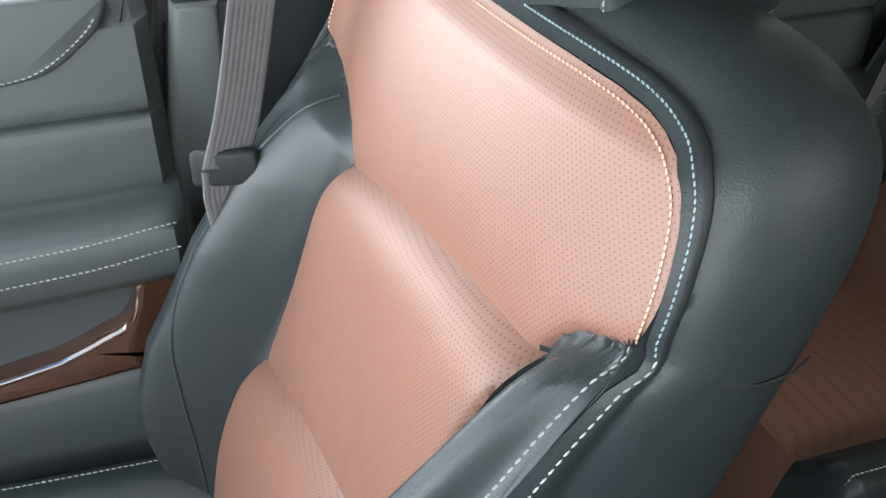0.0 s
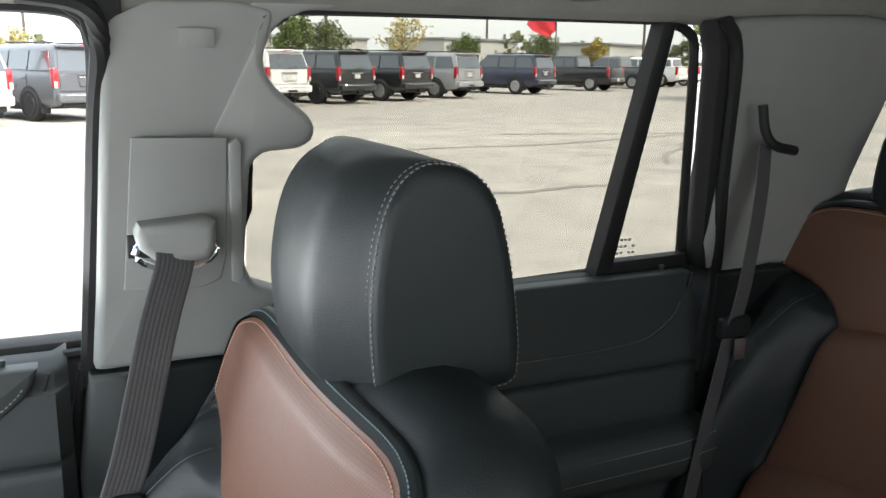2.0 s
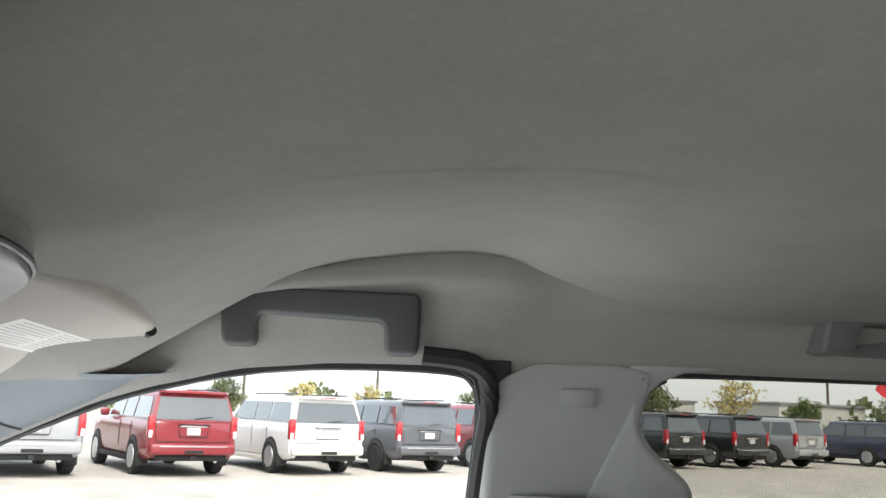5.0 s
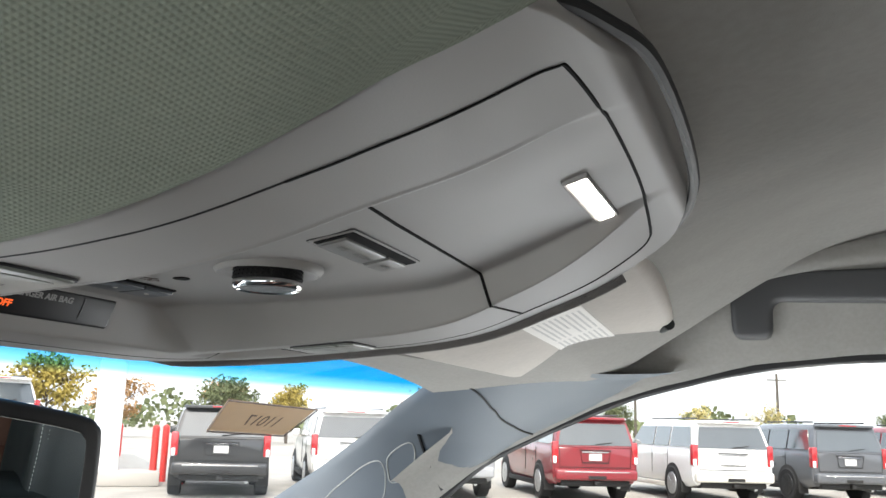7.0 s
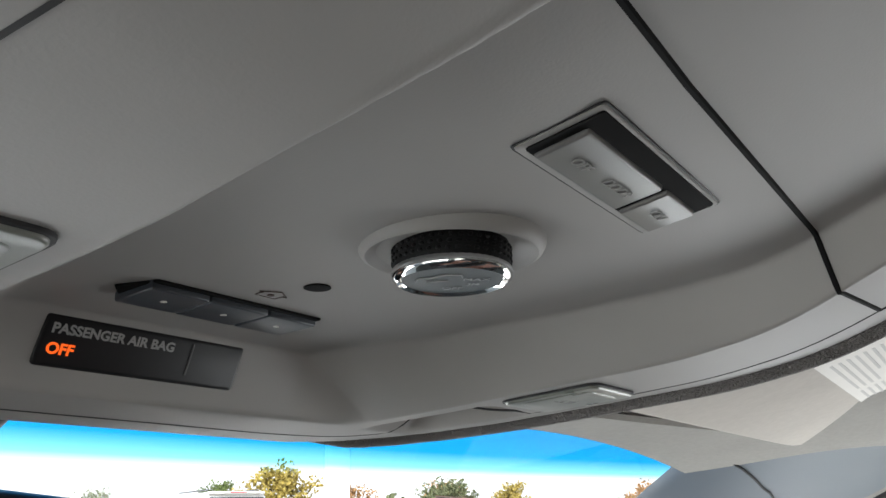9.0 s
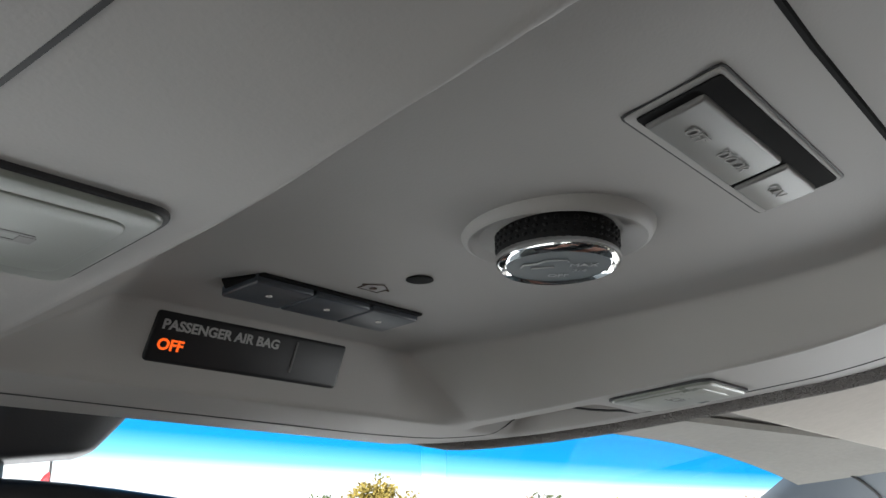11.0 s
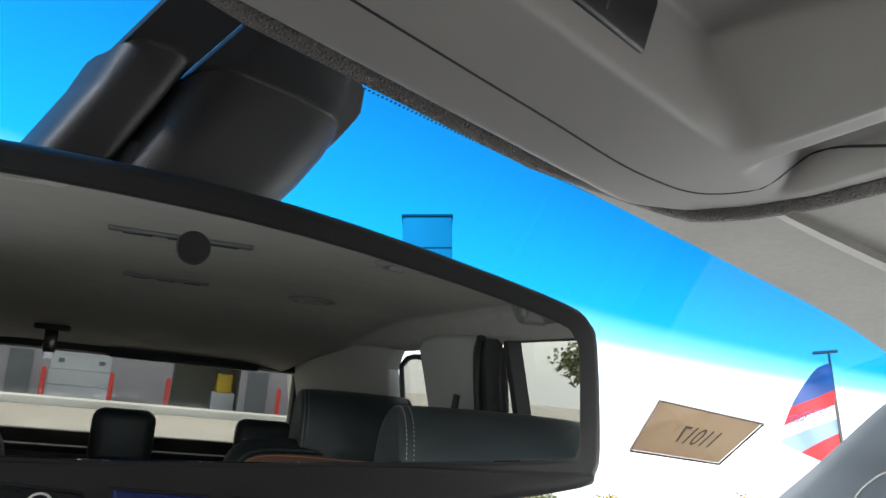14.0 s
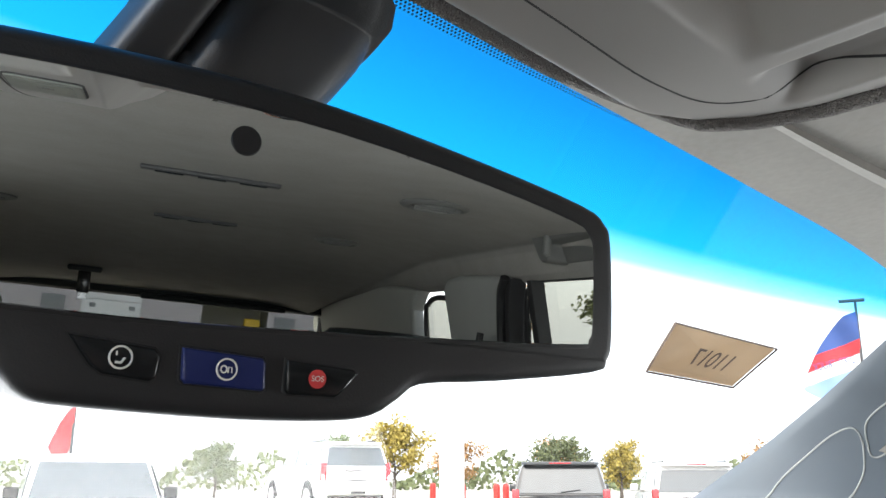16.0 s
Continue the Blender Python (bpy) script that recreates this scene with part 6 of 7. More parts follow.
def vehicle(label, colour, at, yaw, kind="suv", rim_mat=ALLOY, lower=None, z=0.0, long=0.0, plain_rear=False):
    """Parked vehicle; origin on the ground under the middle of its rear axle, nose along +y."""
    v = thing({"suv": "suv", "pickup": "pickup_truck"}[kind], (0, 0, 0), label, "suv" if kind == "suv" else "pickup truck", "parked vehicles")
    half, low, belt, top, htop, r = 1.0, 0.36, 1.22, 1.86, 0.80, 0.40
    tail, base, nose = -1.08, 3.0 + long, 4.0 + long
    if kind == "suv":
        cab0, cab1 = tail, base - 0.75
    else:
        cab0, cab1 = 0.85, base - 0.75
    # lower body
    st = [(tail, 0.93, 0.52, belt - 0.06), (tail + 0.05, 0.985, 0.42, belt), (tail + 0.4, half, low, belt), (base - 0.5, half, low, belt), (base + 0.35, 0.98, low + 0.02, belt - 0.04), (nose - 0.30, 0.93, 0.42, belt - 0.10), (nose - 0.08, 0.86, 0.50, belt - 0.22), (nose, 0.78, 0.56, belt - 0.38)]
    rings = []
    for y, h, z0, z1 in st:
        q = [(h * 0.90, z0), (h * 0.98, z0 + 0.10), (h, z0 + 0.28), (h, z1 - 0.24), (h * 0.985, z1 - 0.08), (h * 0.94, z1), (h * 0.5, z1 + 0.02)]
        rings.append([Vector((x, y, zz)) for x, zz in q] + [Vector((-x, y, zz)) for x, zz in reversed(q)])
    part("body", loft(rings), colour, v, sharp=35)
    # cabin
    lean = 0.20 if kind == "suv" else 0.12
    rr = []
    for y_low, y_top, h, ht in ((cab0, cab0 + lean, 0.93, htop - 0.03), (cab0 + 0.10, cab0 + lean + 0.10, 0.95, htop), (cab1 - 0.10, cab1 - 0.72, 0.95, htop), (cab1 + 0.12, cab1 - 0.55, 0.90, htop - 0.04)):
        q = []
        for f, x, zz in ((0, h, belt - 0.02), (0.5, (h + ht) / 2 + 0.012, (belt + top) / 2 - 0.02), (0.84, ht + 0.03, top - 0.12), (0.95, ht - 0.02, top - 0.04), (1.0, ht - 0.12, top), (1.0, ht * 0.4, top + 0.015)):
            q.append((x, y_low + (y_top - y_low) * f, zz))
        rr.append([Vector(p) for p in q] + [Vector((-x, y, zz)) for x, y, zz in reversed(q)])
    part("cabin", loft(rr), colour, v, sharp=35)

    def pane_on(a, b, name, pts, lab=""):
        """Glass with a black surround on the plane spanned by two corners of the cabin."""
        bm = bmesh.new()
        f = bm.faces.new([bm.verts.new(p) for p in pts])
        bmesh.ops.triangulate(bm, faces=[f])
        bmesh.ops.solidify(bm, geom=list(bm.faces), thickness=0.012)
        return part(name, bm, CAR_GLASS, v, lab)

    def side_at(s, y, h):
        x = 0.95 + (htop + 0.03 - 0.95) * h + 0.012 + 0.03 * h * (1 - h)
        return Vector((s * x, y, belt - 0.02 + (top - 0.10 - belt) * h))
    for s in (-1, 1):
        y0, y1 = cab0 + 0.16, cab1 - 0.02
        cuts = [(y0, y0 + 0.95), (y0 + 1.03, y0 + 1.86), (y0 + 1.94, y1)] if kind == "suv" else [(cab0 + 0.10, cab0 + 0.72), (cab0 + 0.80, y1)]
        if kind == "suv" and long:
            cuts = [(y0, y0 + 1.15), (y0 + 1.24, y0 + 2.10), (y0 + 2.18, y1)]
        for i, (a, b) in enumerate(cuts):
            last = i == len(cuts) - 1
            bt = b - (0.52 if last else 0.0)
            at_ = a + (lean * 0.9 if i == 0 else 0.0)
            pane_on(0, 0, "side_window", [side_at(s, a, 0.10), side_at(s, b - (0.06 if last else 0), 0.10), side_at(s, bt, 0.96), side_at(s, at_, 0.96)], "dark tinted side window")
            if i:
                part("door_gap", tube([Vector((s * 1.002, a - 0.04, belt - 0.05)), Vector((s * 1.004, a - 0.04, 0.60))], 0.007, 5), UNDER, v)
                part("door_handle", box(s * 1.005, a + 0.12, belt - 0.16, 0.03, 0.20, 0.035, 0.01, 2), colour, v)
        part("side_mirror", box(s * 1.08, cab1 - 0.12, belt + 0.10, 0.20, 0.12, 0.18, 0.04, 3), colour if kind == "suv" else UNDER, v)
        part("sill", box(s * 0.985, base / 2, low - 0.02, 0.07, base - 0.9, 0.12, 0.02, 2), lower or UNDER, v)
        if kind == "suv":
            part("roof_rail", tube([Vector((s * (htop - 0.12), y, top + 0.055 - 0.05 * (abs(y - (cab0 + cab1 - 0.5) / 2) > 1.25 + long / 2))) for y in (cab0 + 0.40, cab0 + 0.50, (cab0 + cab1 - 0.5) / 2, cab1 - 0.95, cab1 - 0.85)], 0.022, 6), BLACK_GLOSS, v)
        for yw in (0.0, base):
            arch = prism([(yw + (r + 0.075) * math.cos(a), r + (r + 0.075) * math.sin(a)) for a in (math.pi * k / 14 - 0.05 for k in range(15))] + [(yw - r - 0.06, 0.30), (yw + r + 0.06, 0.30)], lambda a, b, d, s=s: (s * (0.93 + d), a, b), 0.0, 0.078, 0.012, 2)
            part("wheel_arch", arch, UNDER, v)
            wheel(v, s * 0.90, yw, r, rim_mat)
        lamp_z = (0.90, 1.22) if kind == "suv" else (0.86, 1.20)
        part("tail_light", box(s * 0.925, tail + 0.06, sum(lamp_z) / 2 + 0.02, 0.15, 0.16, lamp_z[1] - lamp_z[0] + 0.16, 0.03, 3), LAMP_RED, v, "red tail lamp")
        part("headlight", box(s * 0.72, nose - 0.10, belt - 0.36, 0.34, 0.22, 0.20, 0.04, 3), LAMP_WHITE, v, "clear headlamp")
    # rear
    part("bumper", box(0, tail - 0.02, 0.60, 1.90, 0.24, 0.24, 0.06, 3), lower or colour, v)
    part("lower_valance", box(0, tail + 0.06, 0.42, 1.60, 0.16, 0.14, 0.03, 2), UNDER, v, "dark lower valance")
    part("number_plate", box(0, tail - 0.145 if kind == "pickup" else tail - 0.012, 0.62 if kind == "pickup" else 0.98, 0.30, 0.02, 0.15, 0.004, 1), PLATE, v, "plain pale plate")
    part("tow_hitch", box(0, tail - 0.06, 0.42, 0.12, 0.14, 0.09, 0.01, 1), UNDER, v)
    part("exhaust", tube([(0.55, tail + 0.5, 0.36), (0.55, tail + 0.02, 0.34)], 0.04, 8), STEEL, v)
    if kind == "suv":
        def rear_at(a, h):
            return Vector((a * (0.86 - 0.10 * h), cab0 + lean * (0.0625 + 0.78 * h) - 0.016, belt + 0.02 + (top - 0.12 - belt) * h))
        pane_on(0, 0, "rear_window", [rear_at(-1, 0.0), rear_at(1, 0.0), rear_at(0.98, 0.92), rear_at(-0.98, 0.92)], "dark tinted rear window")
        part("rear_spoiler", prism([(-0.80, 0.0), (-0.74, 0.14), (0.74, 0.14), (0.80, 0.0), (0.70, -0.16), (-0.70, -0.16)], lambda a, b, d: (a, cab0 + 0.20 + b * 0.9 - 0.02, top - 0.05 + d), 0.0, 0.055, 0.015, 2), colour, v)
        part("brake_lamp", box(0, cab0 + 0.045, top - 0.022, 0.46, 0.03, 0.03, 0.008, 1), LAMP_RED, v, "high red brake lamp")
        part("tailgate_gap", tube([(-0.84, tail - 0.008, 1.16), (-0.82, tail - 0.010, 0.76), (0.82, tail - 0.010, 0.76), (0.84, tail - 0.008, 1.16)], 0.007, 5), UNDER, v)
        part("tailgate_trim", box(0, tail - 0.012, 1.09, 0.62, 0.02, 0.035, 0.006, 1), CHROME if not plain_rear else colour, v, "bright tailgate strip")
        frame_line = [(-0.36, tail - 0.014, 1.13), (-0.30, tail - 0.016, 0.86), (0.30, tail - 0.016, 0.86), (0.36, tail - 0.014, 1.13)]
        part("plate_recess", tube(frame_line, 0.012, 6, True), UNDER, v, "dark edge of the plate recess")
        part("bumper_strip", box(0, tail - 0.146, 0.665, 1.50, 0.012, 0.022, 0.004, 1), CHROME if not plain_rear else UNDER, v, "bright strip on the bumper")
        part("bumper_inset", box(0, tail - 0.142, 0.545, 0.42, 0.012, 0.075, 0.004, 1), UNDER, v, "dark bumper inset")
        for s in (-1, 1):
            part("mud_flap", box(s * 0.90, -0.50, 0.34, 0.26, 0.02, 0.26, 0.008, 1), UNDER, v, "black mud flap")
            part("tail_lens", box(s * 0.945, tail + 0.012, 0.92, 0.085, 0.09, 0.16, 0.02, 2), LAMP_WHITE, v, "clear lower lamp lens")
        part("wiper", tube([(0.0, cab0 - 0.02, belt + 0.04), (0.40, cab0 - 0.004, belt + 0.09)], 0.010, 5), UNDER, v)
    else:
        # open bed: rails proud of a dark floor
        for s in (-1, 1):
            part("bed_rail", box(s * 0.93, (tail + cab0) / 2, belt + 0.045, 0.12, cab0 - tail, 0.07, 0.02, 2), colour, v)
        part("tailgate_panel", box(0, tail - 0.005, 0.99, 1.52, 0.07, 0.52, 0.03, 3), colour, v, "pickup tailgate")
        part("bed_floor", box(0, (tail + cab0) / 2, belt + 0.022, 1.74, cab0 - tail - 0.1, 0.02), UNDER, v, "dark bed cover")
        pane_on(0, 0, "rear_window", [Vector((a, cab0 + 0.086 * h - 0.006, belt + 0.05 + 0.46 * h)) for a, h in ((-0.78, 0), (0.78, 0), (0.72, 1), (-0.72, 1))], "dark cab rear window")
    # front
    def front_at(a, h):
        return Vector((a * (0.87 - 0.12 * h), cab1 + 0.10 - 0.545 * h, belt + 0.02 + (top - 0.10 - belt) * h))
    pane_on(0, 0, "windscreen", [front_at(-1, 0.0), front_at(1, 0.0), front_at(0.98, 0.95), front_at(-0.98, 0.95)], "dark windscreen")
    part("grille", box(0, nose - 0.03, belt - 0.42, 1.10, 0.10, 0.30, 0.03, 2), BLACK_GLOSS, v, "black grille")
    part("front_bumper", box(0, nose - 0.02, 0.56, 1.76, 0.22, 0.26, 0.06, 3), colour, v)
    part("underbody", box(0, base / 2, 0.40, 1.5, base + 1.2, 0.16, 0.02, 1), UNDER, v)
    v.matrix_basis = Matrix.Translation((at[0], at[1], z)) @ Matrix.Rotation(radians(yaw), 4, 'Z')
    return v


ROW = -59.0
vehicle("silver suv parked in a row with red tail lamps", SILVER_PAINT, (19.0, 7.9), ROW)
vehicle("red suv with silver wheels parked in a row", RED_PAINT, (20.5, 5.03), ROW, long=0.3)
vehicle("champagne white long suv parked in a row", WHITE_PAINT, (22.2, 2.2), ROW, lower=PEARL_PAINT, long=0.5)
vehicle("dark grey suv with black wheels parked in a row", GREY_PAINT, (24.1, -0.35), ROW, rim_mat=DARK_ALLOY)
vehicle("red suv with silver wheels parked in a row", RED_PAINT, (26.9, -3.2), ROW)
vehicle("white suv parked in a row", WHITE_PAINT, (29.0, -6.6), ROW)
vehicle("black suv with dark wheels parked in a row", BLACK_PAINT, (30.7, -9.5), ROW, rim_mat=DARK_ALLOY)
vehicle("dark brown-black suv with bright wheels parked in a row", BLACK_PAINT, (32.3, -12.5), ROW)
vehicle("silver suv parked in a row", SILVER_PAINT, (34.1, -15.6), ROW)
vehicle("navy blue suv with bright window trim", NAVY_PAINT, (37.3, -21.2), ROW)
vehicle("black pickup truck with bright wheels", BLACK_PAINT, (40.6, -27.6), ROW, "pickup", long=0.5)
vehicle("grey pickup truck parked in the far row", GREY_PAINT, (43.5, -32.5), ROW, "pickup", long=0.5)
vehicle("white pickup truck parked in the far row", WHITE_PAINT, (46.0, -36.5), ROW, "pickup", long=0.5)
vehicle("white pickup truck parked in the far row", WHITE_PAINT, (48.0, -40.0), ROW, "pickup", long=0.5)
vehicle("black suv parked beside the tall sign", BLACK_PAINT, (15.95, 11.9), -54.0)
vehicle("white suv parked beside a black one", WHITE_PAINT, (19.0, 10.4), -54.0)
vehicle("white suv standing on a raised display bank", WHITE_PAINT, (16.4, 19.6), -20.0, lower=PEARL_PAINT, z=0.62, long=0.3)
vehicle("white pickup truck facing the parked vehicle", WHITE_PAINT, (6.9, 15.5), 160.0, "pickup", long=0.5)

# raised display bank
SOIL = material("pale_gravel_bank", (0.40, 0.38, 0.34), 0.9, grain=(4, 0.2), bump=(40, 0.5, 0.02, 'NOISE'))
bank = lathe([(0.01, 0.62), (3.6, 0.62), (4.2, 0.50), (5.0, 0.10), (5.3, -0.05)], 40)
tagged(part("display_bank", moved(bank, Matrix.Translation((17.6, 21.1, 0.0))), SOIL), "low pale gravel bank under the raised suv", "bank", kind="structure")

# pylon sign
POLE_DARK = material("dark_sign_trim", (0.08, 0.085, 0.09), 0.5, grain=(10, 0.1))
SIGN_WHITE = material("white_sign_panel", (0.75, 0.76, 0.77), 0.4, grain=(3, 0.04))
CONCRETE = material("sign_base_concrete", (0.42, 0.40, 0.37), 0.85, grain=(5, 0.12), bump=(40, 0.3, 0.01, 'NOISE'))
sign = thing("pylon_sign", (16.7, 15.2, 0), "tall white pylon sign on a concrete base", "sign")
turn = Matrix.Rotation(radians(-48), 3, 'Z')
part("base", box(16.7, 15.2, 0.17, 1.7, 1.2, 0.34, 0.04, 2, turn), CONCRETE, sign, "grey concrete base")
part("column", box(16.55, 15.60, 2.3, 0.62, 0.40, 4.3, 0.03, 2, turn), SIGN_WHITE, sign, "white metal column")
SIGN_GREY = material("grey_sign_panel", (0.30, 0.33, 0.37), 0.45, grain=(3, 0.06))
part("sign_box", box(16.55, 15.60, 8.45, 1.34, 0.6, 2.7, 0.05, 2, turn), SIGN_GREY, sign, "pale grey sign box")
part("sign_trim", box(16.55, 15.60, 9.82, 1.40, 0.66, 0.08, 0.02, 1, turn), POLE_DARK, sign, "dark sign trim")
SIGN_NAVY = material("navy_sign_panel", (0.02, 0.03, 0.07), 0.4, grain=(3, 0.08))
SIGN_GREEN = material("green_sign_panel", (0.05, 0.22, 0.07), 0.45, grain=(3, 0.08))
part("lower_panel", box(16.55, 15.60, 5.70, 1.34, 0.6, 2.76, 0.04, 2, turn), SIGN_NAVY, sign, "dark navy lower panel")
edge_at = Vector((16.55, 15.60, 5.75)) + turn @ Vector((0.45, -0.302, 0))
part("green_panel", box(*edge_at, 0.36, 0.02, 2.4, 0.005, 1, turn), SIGN_GREEN, sign, "green strip on the lower panel")
for k in range(3):
    part("panel_rib", box(*(Vector((16.55, 15.60, 7.7 + 0.6 * k)) + turn @ Vector((0, -0.305, 0))), 1.30, 0.03, 0.03, 0.005, 1, turn), POLE_DARK, sign, "thin dark sign rib")
BOLLARD = material("red_bollard_paint", (0.55, 0.030, 0.022), 0.5, grain=(8, 0.15))
for x, y in ((17.15, 14.65), (17.75, 14.3), (18.2, 15.2), (18.6, 14.9), (18.3, 17.9), (19.0, 17.4)):
    b = lathe([(0.01, -0.05), (0.085, -0.05), (0.085, 1.32), (0.075, 1.37), (0.045, 1.40), (0.01, 1.41)], 16)
    tagged(part("bollard", moved(b, Matrix.Translation((x, y, 0))), BOLLARD), "red painted steel bollard beside the sign", "bollard", "red bollards")

# flag poles
POLE = material("dark_pole", (0.06, 0.062, 0.065), 0.5, grain=(10, 0.1))


def banner(x, y, height, colours, wide, drop, away, label):
    f = thing("flag", (x, y, 0), label, "flag", "flags on poles")
    part("pole", tube([(x, y, -0.05), (x, y, height)], [0.06, 0.04], 10), POLE, f, "dark metal pole")
    part("pole_arm", box(x + away[0] * 0.1, y + away[1] * 0.1, height, 0.75, 0.10, 0.10, 0.02, 2, Matrix.Rotation(math.atan2(away[1], away[0]), 3, 'Z')), POLE, f)
    n = len(colours)
    for i, c in enumerate(colours):
        def fn(u, w, i=i):
            g = (i + w) / n
            reach = wide * (0.06 + 0.94 * math.sin(min(1.0, g * 1.25 + 0.12) * math.pi * 0.5)) * (1 - 0.75 * max(0.0, g - 0.72) / 0.28)
            s = u * reach
            fold = 0.10 * math.sin(s * 5 + g * 6)
            return x + away[0] * s - away[1] * fold, y + away[1] * s + away[0] * fold, height - 0.35 - drop * g * (1 - 0.02 * u) - 0.45 * u * ss(g * 2) - 0.15 * u
        part("flag_stripe", sheet(fn, 14, 5, 0.004), c, f, sharp=80)
    return f


FLAG_BLUE = material("blue_flag_cloth", (0.035, 0.075, 0.24), 0.8, grain=(10, 0.1))
FLAG_PALE = material("pale_blue_flag_cloth", (0.22, 0.34, 0.52), 0.8, grain=(10, 0.1))
FLAG_RED = material("red_flag_cloth", (0.55, 0.035, 0.045), 0.8, grain=(10, 0.1))
FLAG_WHITE = material("white_flag_cloth", (0.75, 0.74, 0.74), 0.8, grain=(10, 0.06))
flag = banner(28.57, 9.25, 7.0, [FLAG_BLUE, FLAG_BLUE, FLAG_RED, FLAG_WHITE, FLAG_PALE, FLAG_RED], 1.75, 2.6, (-0.31, 0.95), "blue, red and white feather flag on a dark pole")
aw, upz = Vector((-0.31, 0.95, 0)).normalized(), Vector((0, 0, 1))
face_out = aw.cross(upz)
mt = Matrix((aw, upz, face_out)).transposed().to_4x4()
lettering("USED TRUCK", 0.34, Matrix.Translation(Vector((28.57, 9.25, 5.02)) + aw * 0.80 - Vector((0.95, 0.31, 0)) * 0.16) @ mt @ Matrix.Rotation(radians(-10), 4, 'Z'), FLAG_BLUE, flag, "flag_lettering", 0.002, fit=1.25)
banner(12.4, 27.8, 4.1, [FLAG_RED], 0.7, 1.2, (-0.9, 0.4), "red pennant on a dark pole")
banner(55.5, -33.9, 6.5, [FLAG_RED], 2.2, 2.4, (0.5, 0.86), "red pennant on a dark pole")

# utility poles along the far road
WOOD_POLE = material("weathered_pole_wood", (0.10, 0.085, 0.07), 0.9, grain=(5, 0.2))
for x, y, h in ((90, -27, 9), (112, -57, 10), (104, -62, 8), (100, -75, 9), (96, -82, 8), (120, 20, 9), (118, 2, 9)):
    pl = thing("utility_pole", (x, y, 0), "weathered wooden utility pole by the road", "utility pole", "utility poles")
    part("mast", tube([(x, y, -0.1), (x, y, h)], [0.22, 0.15], 8), WOOD_POLE, pl)
    part("crossarm", box(x, y, h - 0.8, 0.14, 2.4, 0.16, 0.02, 1), WOOD_POLE, pl)

# low buildings far off
FAR_WALL = material("far_pale_wall", (0.45, 0.45, 0.43), 0.8, grain=(0.6, 0.08))
FAR_ROOF = material("far_grey_roof", (0.22, 0.22, 0.23), 0.7, grain=(0.6, 0.1))
for x, y, w, d, h, rot in ((112, -52, 16, 10, 4.0, 25), (108, -74, 22, 10, 3.6, 35), (128, -34, 18, 10, 4.2, 15)):
    t = Matrix.Rotation(radians(rot), 3, 'Z')
    b = thing("low_building", (x, y, 0), "low pale commercial building far behind the lot", "building", "far buildings")
    part("wall", box(x, y, h / 2 - 0.05, d, w, h, 0.05, 1, t), FAR_WALL, b)
    part("roof", box(x, y, h + 0.12, d + 0.6, w + 0.6, 0.35, 0.05, 1, t), FAR_ROOF, b)
    for k in range(4):
        c = t @ Vector((-d / 2 - 0.02, -w * 0.36 + w * 0.24 * k, 1.6))
        part("window", box(x + c.x, y + c.y, c.z, 0.08, w * 0.13, 1.2, 0.01, 1, t), CAR_GLASS, b)


# trees: trunk, limbs and a crown of many small leaf clumps
def leaf_mat(name, c):
    return material(name, c, 0.8, grain=(1.2, 0.35), spec=0.2)


LEAVES = [leaf_mat("green_leaves", (0.10, 0.135, 0.045)), leaf_mat("yellow_leaves", (0.34, 0.27, 0.07)), leaf_mat("orange_leaves", (0.34, 0.20, 0.09)), leaf_mat("dull_green_leaves", (0.13, 0.15, 0.075)), leaf_mat("pale_yellow_leaves", (0.42, 0.36, 0.15))]
BARK = material("grey_bark", (0.10, 0.08, 0.065), 0.9, grain=(6, 0.25))


